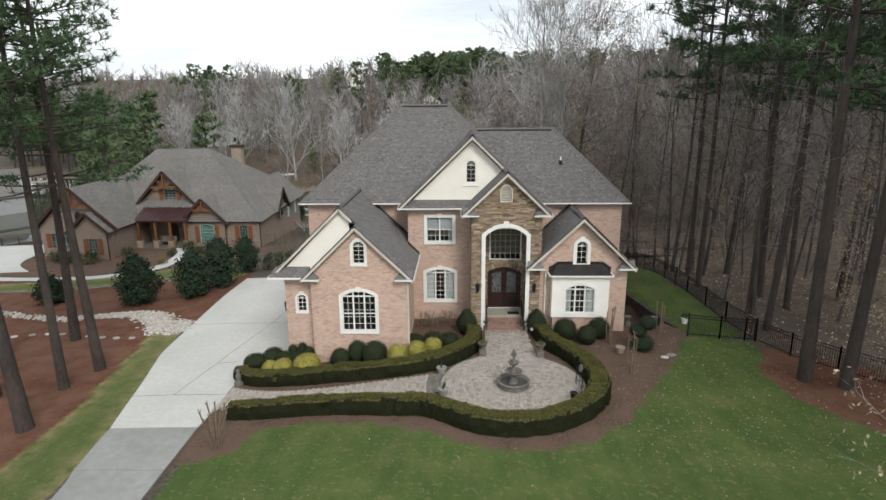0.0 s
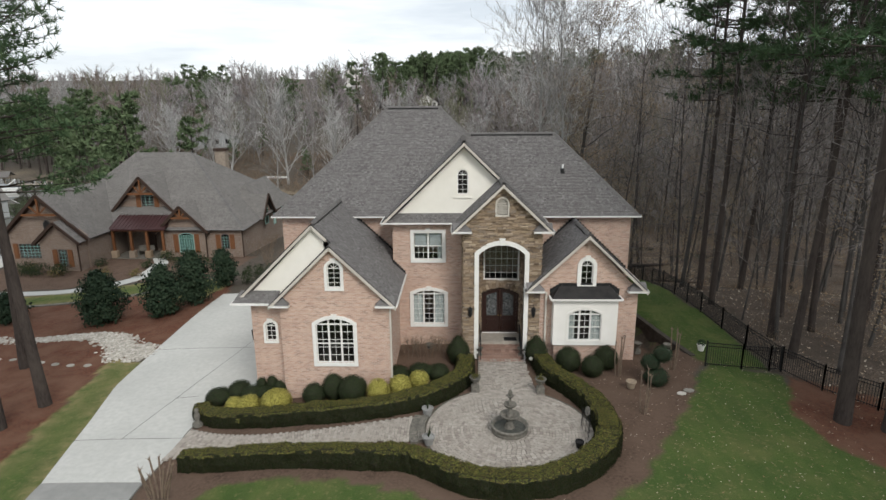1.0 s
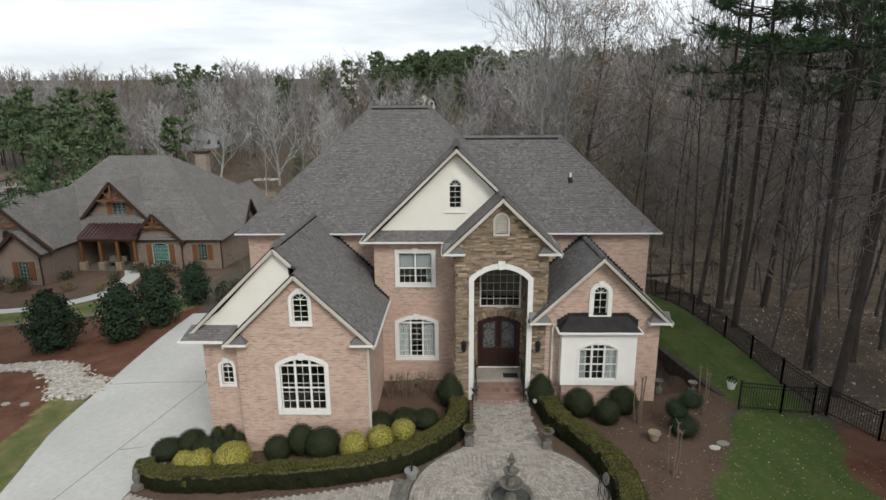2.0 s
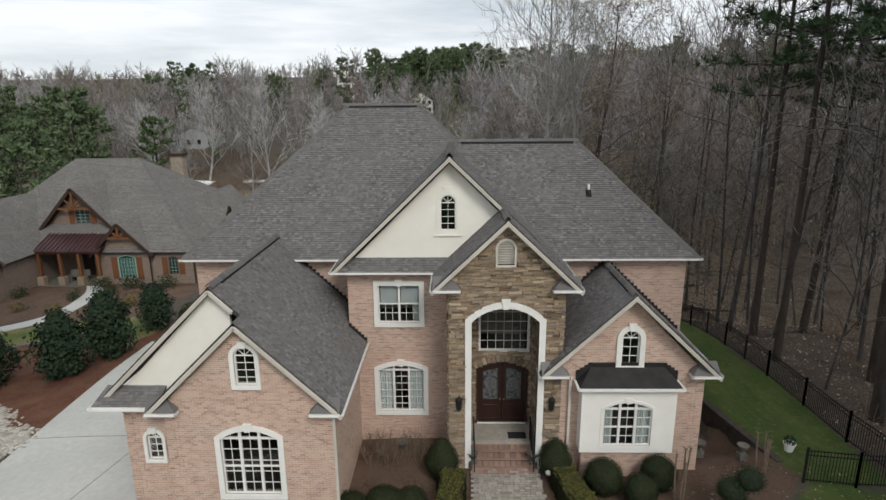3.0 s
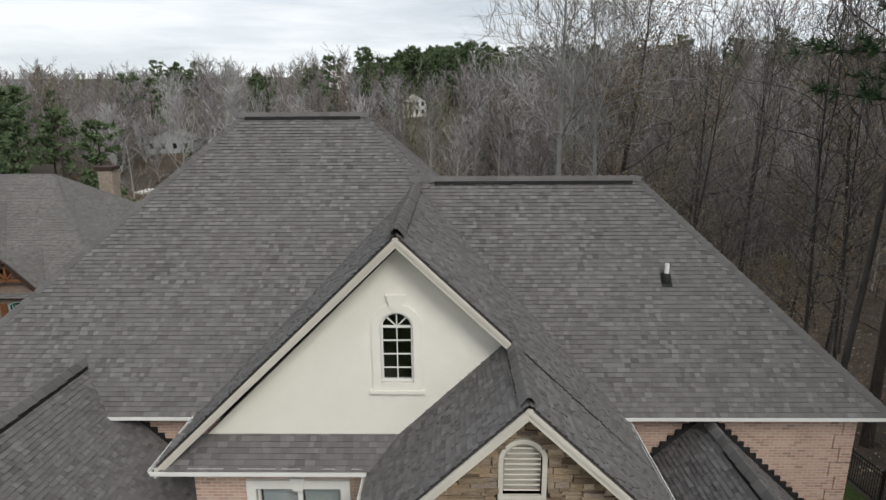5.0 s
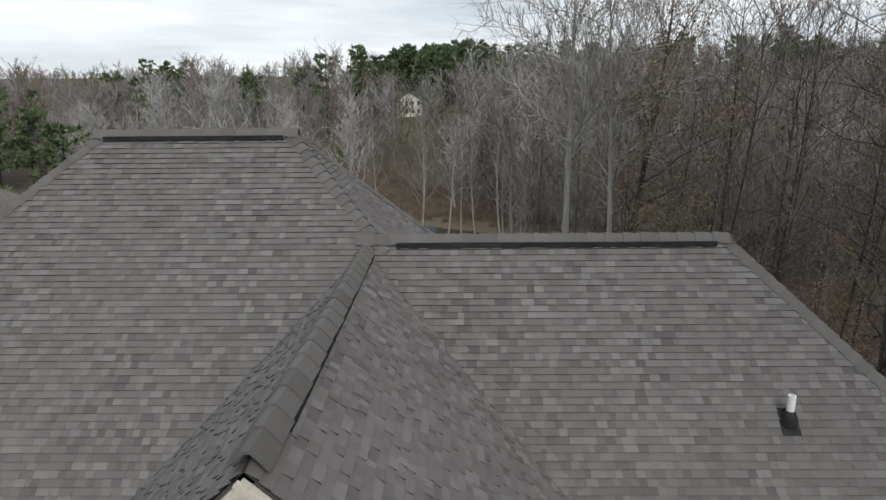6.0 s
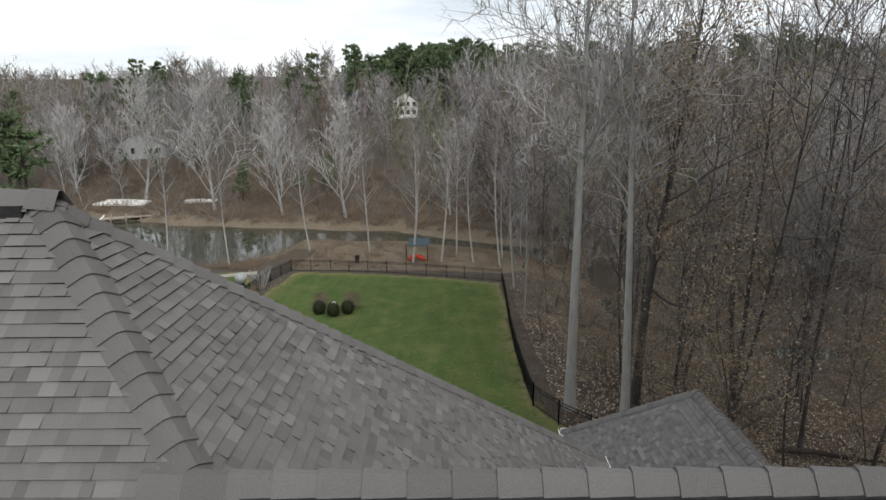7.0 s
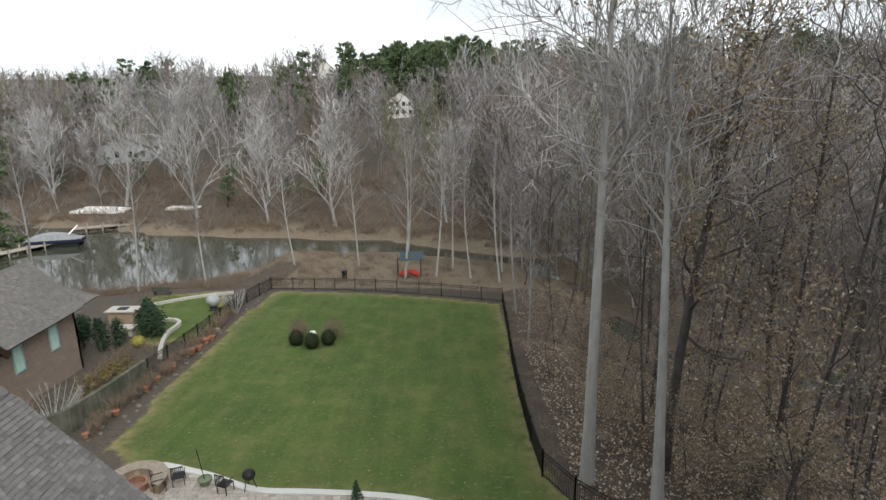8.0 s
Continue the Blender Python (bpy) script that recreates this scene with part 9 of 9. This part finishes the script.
for i, (x, y, r) in enumerate(((-15.9, 80.4, 0.30), (-15.7, 81.2, 0.26), (-15.75, 82.6, 0.30), (-15.6, 83.4, 0.26), (-15.9, 77.4, 0.2), (-16.0, 74.0, 0.22), (-16.1, 70.8, 0.2))):
    pot(x, y, r, r * 1.5, TERRA, "empty orange terracotta pot against the fence", "terracotta pots")
rng = np.random.default_rng(15)
for me in [m_.copy() for m_ in rock_me]:
    me.materials.clear()
    me.materials.append(GREYSTONE)
    rock_me.append(me)
for i in range(46):
    y = 68.0 + i * 0.66
    x = -15.6 + rng.normal() * 0.3
    s = rng.uniform(0.06, 0.15)
    o = new("rock", rock_me[6 + i % 6])
    o.matrix_basis = pose(x, y, hz(x, y) + s * 0.3, 0, 0, rng.uniform(0, 360)) @ Matrix.Diagonal((s * 1.3, s, s * 0.8, 1))
    tagged(o, "rough grey edging rock beside the lawn", "rock", "edging rocks")
for i in range(16):
    twiggy("bare_shrub", -16.2 + rng.normal() * 0.2, 68.5 + i * 1.35, 0.5 + 0.5 * rng.random(), 8, "dry brown perennial in the fence bed", "fence-bed perennials", BRUSH, 0.35, kn=False, seed=330 + i, thick=0.01)
twiggy("bare_shrub", -16.3, 90.6, 2.0, 22, "pale leafless shrub by the corner of the fence", "pale shrubs", BARKPALE, 1.1, kn=False, seed=360, thick=0.03)
twiggy("bare_shrub", -18.9, 69.6, 1.9, 30, "sprawling pale bare shrub by the wall", "pale shrubs", BARKPALE, 1.7, kn=False, seed=361, thick=0.02)
# clutter in the bed: dry clumps, more pots and stones
for i in range(26):
    y = 68.2 + i * 0.82
    x = -16.15 + rng.normal() * 0.22
    if i % 3 == 0:
        pot(x, y, 0.14 + 0.08 * rng.random(), 0.3, (TERRA, TANPOT, GLAZED)[i // 3 % 3], ("empty terracotta pot among dry plants", "tan stoneware pot among dry plants", "dark glazed pot among dry plants")[i // 3 % 3], "bed pots")
    else:
        twiggy("bare_shrub", x, y, 0.45 + 0.4 * rng.random(), 12, "dry brown perennial in the fence bed", "fence-bed perennials", BRUSH, 0.4, kn=False, seed=500 + i, thick=0.012)
# concrete knee wall
bm = bmesh.new()
pts = [(-18.7, 66.6), (-17.5, 69.0), (-17.15, 72.2), (-16.95, 75.9)]
for a, b in zip(pts, pts[1:]):
    beam(bm, (*a, hz(*a) + 0.45), (*b, hz(*b) + 0.45), 0.25, 1.9)
tagged(part("garden_wall", bm, surface("streaked_concrete", (0.155, 0.150, 0.125), (0.085, 0.082, 0.066), 1.6, (0.050, 0.060, 0.036), 0.9, 0.75, rough=0.9, stretch=(2, 2, 0.3))), "streaked grey concrete garden wall", "wall", kind="structure")

# ---- the neighbour's rear garden ----
WALLW = surface("pale_limestone", (0.42, 0.40, 0.36), (0.34, 0.325, 0.29), 4.0, rough=0.85)
gw_ = thing("garden_wall", "low curved pale stone edging wall round beds", "wall", kind="structure")
for line in ([(-17.8, 79.5), (-18.9, 82.0), (-19.8, 85.0), (-20.0, 87.5), (-21.3, 88.6), (-23.5, 88.2)], [(-26.5, 90.5), (-25.5, 93.0), (-22.5, 95.8), (-19.0, 97.6)]):
    ql = smooth_line(line, 4)
    for a, b in zip(ql, ql[1:]):
        part("stone", beam(bmesh.new(), (*a, hz(*a) + 0.08), (*b, hz(*b) + 0.08), 0.3, 0.4), WALLW, gw_)
t = thing("outdoor_fireplace", "stone outdoor counter with a white top", "counter", at=(-25.2, 88.5, hz(-25.2, 88.5)))
part("body", nbox(-1.1, 1.1, -0.6, 0.6, -0.3, 1.1), STONE, t)
part("top", nbox(-1.3, 1.3, -0.75, 0.75, 1.1, 1.22), WALLW, t)
part("grill_top", nbox(-0.4, 0.4, -0.3, 0.3, 1.22, 1.32, bevel=0.03), BLACK, t)
t = thing("garden_table", "pale stone table on the neighbouring terrace", "table", at=(-23.2, 84.8, hz(-23.2, 84.8)))
part("top", nbox(-0.9, 0.9, -0.5, 0.5, 0.7, 0.8), WALLW, t)
for s in (-0.6, 0.6):
    part("leg", nbox(s - 0.15, s + 0.15, -0.3, 0.3, -0.2, 0.7), WALLW, t)
for i, (x, y, w, h_) in enumerate(((-21.0, 84.8, 2.1, 2.6), (-22.0, 81.9, 0.7, 2.2), (-23.1, 81.5, 0.7, 2.4), (-25.4, 82.2, 1.2, 1.5), (-26.4, 84.6, 1.2, 1.6), (-22.6, 87.6, 0.7, 2.2))):
    bush(x, y, w, h_, ARBOR, "dark conical evergreen in the neighbouring garden", "garden evergreens", 120 + i, 1.6, 0.08, name="evergreen", cone=True)
for i, (x, y, w, h_) in enumerate(((-18.3, 72.4, 1.5, 1.7), (-18.1, 74.2, 1.7, 1.8), (-18.4, 76.2, 1.5, 1.4))):
    bush(x, y, w, h_, VIB, "olive and tan half-leafless shrub above the wall", "wall-top shrubs", 160 + i, 0.8, 0.06)
ball("gold_cypress", -20.9, 82.4, 0.5, 0.5, 0.4, GOLD, "small golden shrub in the garden", "golden garden shrubs")
for i in range(10):
    x, y = -19.0 - rng.random() * 1.8, 74.5 + i * 0.7
    twiggy("bare_shrub", x, y, 0.9, 9, "tan dry shrub below the brick house", "tan garden shrubs", BRUSH, 0.6, kn=False, seed=400 + i, thick=0.012)
t = thing("garden_bench", "dark green bench facing the lake", "bench", at=(-26.2, 97.4, hz(-26.2, 97.4)))
part("seat", nbox(-0.9, 0.9, -0.25, 0.25, 0.42, 0.47), GLAZED, t)
part("backrest", nbox(-0.9, 0.9, -0.3, -0.25, 0.47, 0.95), GLAZED, t)
for s in (-0.75, 0.75):
    part("leg", nbox(s - 0.04, s + 0.04, -0.25, 0.25, 0, 0.42), GLAZED, t)

# ---- swing, docks and boats ----
t = thing("garden_swing", "canopied garden swing with red seats and dark canopy", "swing", at=(-1.4, 104.6, hz(-1.4, 104.6)))
RED = surface("red_seat", (0.36, 0.045, 0.025), (0.27, 0.035, 0.02), 3.0, rough=0.5)
for s in (-1.3, 1.3):
    bm = bmesh.new()
    beam(bm, (s, -0.9, 0), (s, 0, 2.3), 0.07, 0.07, up=(1, 0, 0))
    beam(bm, (s, 0.9, 0), (s, 0, 2.3), 0.07, 0.07, up=(1, 0, 0))
    part("frame_leg", bm, BLACK, t)
part("top_rail", beam(bmesh.new(), (-1.35, 0, 2.3), (1.35, 0, 2.3), 0.07, 0.07), BLACK, t)
bm = bmesh.new()
beam(bm, (0.3, -0.9, 2.35), (0.3, 0.7, 2.95), 2.6, 0.06, up=(0, -0.5, 1))
part("canopy", bm, surface("dark_teal_canvas", (0.05, 0.075, 0.085), (0.04, 0.06, 0.07), rough=0.7), t)
for s in (-0.55, 0.55):
    shell = part("seat", lathe(bmesh.new(), [(0.0, -0.75), (0.2, -0.6), (0.34, -0.2), (0.36, 0.1), (0.26, 0.5), (0.0, 0.8)], n=12), RED, t, "curved red shell", smooth=True)
    shell.matrix_local = pose(s, -0.2, 0.65, 0, 62 * (1 if s < 0 else -1), 0)
t = thing("trash_bin", "small black bin among the trees", "bin", at=(-8.8, 104.5, hz(-8.8, 104.5)))
part("body", lathe(bmesh.new(), [(0, 0), (0.25, 0), (0.32, 1.0), (0.34, 1.02), (0, 1.05)], n=12), BLACK, t)

DOCK = surface("weathered_dock_boards", (0.33, 0.29, 0.24), (0.25, 0.22, 0.18), 3.0, rough=0.9, stretch=(1, 8, 1))


def dock(x, y, a, L, w, label, roofed=False):
    t = thing("dock", label, "dock", "docks", at=(0, 0, 0))
    bm = bmesh.new()
    k = 0.0
    while k < L:
        box(bm, k, k + 0.22, -w / 2, w / 2, 0.55, 0.60)
        k += 0.24
    part("deck", bm, DOCK, t)
    for i in range(int(L / 2.4) + 1):
        for s in (-1, 1):
            part("pile", lathe(bmesh.new(), [(0.12, -2), (0.12, 1.1), (0, 1.12)], (min(L, i * 2.4), s * w / 2, 0), 8), DOCK, t)
    if roofed:
        bm = bmesh.new()
        for s in (-1, 1):
            beam(bm, (L * 0.45, s * w * 0.55, 3.0), (L, s * w * 0.55, 3.0), 0.15, 0.2)
            for q in (0.48, 0.97):
                beam(bm, (L * q, s * w * 0.5, 0.6), (L * q, s * w * 0.5, 3.0), 0.14, 0.14, up=(0, 1, 0))
        part("roof_frame", bm, DOCK, t)
        bm = bmesh.new()
        for s in (-1, 1):
            beam(bm, (L * 0.42, s * w * 0.36, 3.45), (L * 1.03, s * w * 0.36, 3.45), w * 0.85, 0.08, up=(0, s * 0.45, 1))
        part("dock_roof", bm, SHINGLE_N, t)
    t.matrix_basis = pose(x, y, WATER_Z, 0, 0, a)
    return t


dock(-51.0, 139.5, 205, 9, 2.2, "weathered wooden dock at the far shore")
dock(-60.5, 118.0, 62, 12, 2.0, "weathered wooden boat dock")
dock(-104, 146, 200, 16, 3.5, "covered wooden boat dock across the cove", True)
dock(-76, 140, 215, 12, 3.0, "second covered wooden dock across the cove", True)


def boat(x, y, a, L, label, cover):
    t = thing("boat", label, "boat", "moored boats", at=(0, 0, 0))
    for s in (-1, 1):
        bm = bmesh.new()
        beam(bm, (-L / 2, s * 0.9, 0.2), (L / 2 - 0.4, s * 0.9, 0.2), 0.6, 0.6)
        part("pontoon", bm, PVC if not cover else BLACK, t)
    bm = bmesh.new()
    box(bm, -L / 2, L / 2, -1.25, 1.25, 0.5, 1.1, bevel=0.12)
    part("hull", bm, surface("navy_hull" if cover else "white_hull", (0.015, 0.018, 0.035) if cover else (0.7, 0.7, 0.68), (0.02, 0.024, 0.045) if cover else (0.62, 0.62, 0.6), rough=0.3), t)
    bm = bmesh.new()
    n = 10
    rings = []
    for i in range(n + 1):
        u = -L / 2 + L * i / n
        hh = 1.15 + 1.0 * math.sin(math.pi * min(1, i / n * 1.05)) ** 0.7
        rings.append([bm.verts.new((u, yy, zz)) for yy, zz in ((-1.2, 1.1), (-0.7, hh * 0.92), (0, hh), (0.7, hh * 0.92), (1.2, 1.1))])
    for p, q in zip(rings, rings[1:]):
        for k in range(4):
            bm.faces.new([p[k], p[k + 1], q[k + 1], q[k]])
    part("canvas", bm, surface("grey_canvas_%d" % int(x), (0.27, 0.28, 0.285), (0.19, 0.20, 0.21), 2.0, rough=0.8), t)
    part("tow_arch", beam(bmesh.new(), (L * 0.28, -0.5, 1.8), (L * 0.42, 0.4, 2.9), 0.25, 0.12), PVC, t)
    t.matrix_basis = pose(x, y, WATER_Z, 0, 0, a)
    return t


boat(-56.0, 126.0, 14, 7.6, "navy pontoon boat under a grey canvas", True)
boat(-108, 135.5, 20, 9.0, "white pontoon boat at the dock", False)
for x, y, w, d in ((-61.0, 148.5, 10, 6), (-45.0, 146.0, 6, 2.5)):
    bm = nbox(x - w / 2, x + w / 2, y - d / 2, y + d / 2, hz(x, y) - 0.2, hz(x, y) + 0.25)
    tagged(part("shore_slab", bm, CAST), "pale concrete slab on the far bank", "slab", "shore slabs")


# ---- far houses ----
def far_house(x, y, w, d, h_, roof_h, wall_mat, label, turn=0.0):
    t = thing("house", label, "house", "distant houses", at=(0, 0, 0))
    bm = bmesh.new()
    plate(bm, [(-w / 2, -2), (w / 2, -2), (w / 2, h_), (0, h_ + roof_h * 0.96), (-w / 2, h_)], [], -d / 2, d / 2)
    part("wall", bm, wall_mat, t)
    for s in (-1, 1):
        bm = bmesh.new()
        beam(bm, (s * w * 0.27, -d / 2 - 0.4, h_ + roof_h * 0.48 + 0.1), (s * w * 0.27, d / 2 + 0.4, h_ + roof_h * 0.48 + 0.1), math.hypot(w * 0.54, roof_h), 0.18, up=(s * roof_h / (w / 2), 0, 1))
        part("roof", bm, SHINGLE_N, t)
    for i in range(4):
        for k in range(2):
            bm = nbox(-w * 0.36 + i * w * 0.24 - 0.5, -w * 0.36 + i * w * 0.24 + 0.5, -d / 2 - 0.06, -d / 2 + 0.02, 0.8 + k * 2.7, 2.2 + k * 2.7)
            if 2.2 + k * 2.7 < h_ + 0.3:
                part("window", bm, BLACK, t)
            else:
                bm.free()
    t.matrix_basis = pose(x, y, hz(x, y), 0, 0, turn)
    return t


SID = surface("pale_siding", (0.60, 0.59, 0.55), (0.54, 0.53, 0.50), 2.0, rough=0.7, stretch=(0.2, 0.2, 8))
SIDG = surface("grey_siding", (0.33, 0.34, 0.34), (0.28, 0.29, 0.29), 2.0, rough=0.7, stretch=(0.2, 0.2, 8))
far_house(-12.4, 247, 9, 8, 5.0, 3.0, SID, "distant white-sided house among the trees", 4)
far_house(-40.0, 268, 9, 8, 4.0, 3.0, SID, "distant pale house with a low roof", -8)
far_house(-45.0, 300, 12, 10, 5.0, 4.0, SIDG, "distant grey-roofed house below the ridge", 20)
far_house(-73.0, 425, 13, 12, 9.5, 7.0, SID, "distant tall white gabled house on the hill", 12)
far_house(-78.0, 192, 13, 9, 3.0, 2.8, SIDG, "distant grey house behind the shore trees", 6)
far_house(-88.0, 104, 9, 8, 4.0, 3.0, SIDG, "grey boathouse beyond the neighbouring roof", -30)
far_house(6.0, 262, 14, 10, 5.5, 3.4, SIDG, "distant grey house on the wooded slope", -4)

# pools of water in the wooded hollow, and a fallen log
for x, y, rx, ry in ((26.5, 90.0, 4.4, 1.9), (34.5, 83.5, 4.0, 1.6), (20.5, 95.0, 1.5, 4.2)):
    zw = hz(x, y) + 0.75
    bm = bmesh.new()
    bm.faces.new([bm.verts.new((x + rx * math.cos(a) * (1 + 0.2 * math.sin(3 * a + x)), y + ry * math.sin(a) * (1 + 0.15 * math.sin(2 * a)), zw)) for a in np.linspace(0, 2 * math.pi, 28)[:-1]])
    tagged(part("water", bm, WATER), "shallow pool reflecting sky in the wooded hollow", "water", kind="structure")
for p, q, r in (((17.5, 66.0), (28.5, 74.5), 0.20), ((12.2, 78.0), (14.6, 80.5), 0.28), ((22, 66), (27, 64), 0.15)):
    t = thing("fallen_log", "dark fallen tree trunk lying in leaf litter", "log", "fallen logs", at=(0, 0, 0))
    V, F = [], []
    a, b = np.array((*p, hz(*p) + r * 0.6)), np.array((*q, hz(*q) + r * 0.6 + 0.5))
    tube(V, F, [a, a + (b - a) * 0.35 + np.array((0.1, 0, 0.15)), a + (b - a) * 0.7, b], [r * 1.1, r, r * 0.85, r * 0.5], 8)
    mpart("trunk", np_mesh("trunk", np.array(V), np.array(F), BARKPINE, True), t)
    V, F = [], []
    for i in range(7):
        o = a + (b - a) * (0.5 + 0.07 * i)
        spike(V, F, o, o + np.array((math.cos(i * 2.2), math.sin(i * 2.2), 0.9)) * (1.2 + 0.15 * i), 0.05)
    mpart("branch", np_mesh("branch", np.array(V), np.array(F), BARKGREY), t)
# leaf litter on the woods floor
rng = np.random.default_rng(91)
n = 26000
X, Y = rng.uniform(8.5, 40, n), rng.uniform(22, 98, n)
X[:15000], Y[:15000] = rng.uniform(8.5, 30, 15000), rng.uniform(57, 82, 15000)
ok = X > np.where(Y < 31, 18.6, np.where(Y < 52, 17.4, np.where(Y < 62, 16.6 - (Y - 52) * 0.85, 8.2)))
X, Y = X[ok], Y[ok]
P = np.stack([X, Y, height(X, Y) + 0.05], 1)
N = np.tile((0.0, 0.0, 1.0), (len(P), 1)) + rng.normal(size=(len(P), 3)) * 0.35
tagged(new("leaf_litter", leaf_mesh("leaf_litter", P, N, rng, 0.045, 0.095, FLOATLEAF)), "pale curled leaves strewn over the woods floor", "leaves", kind="stuff")
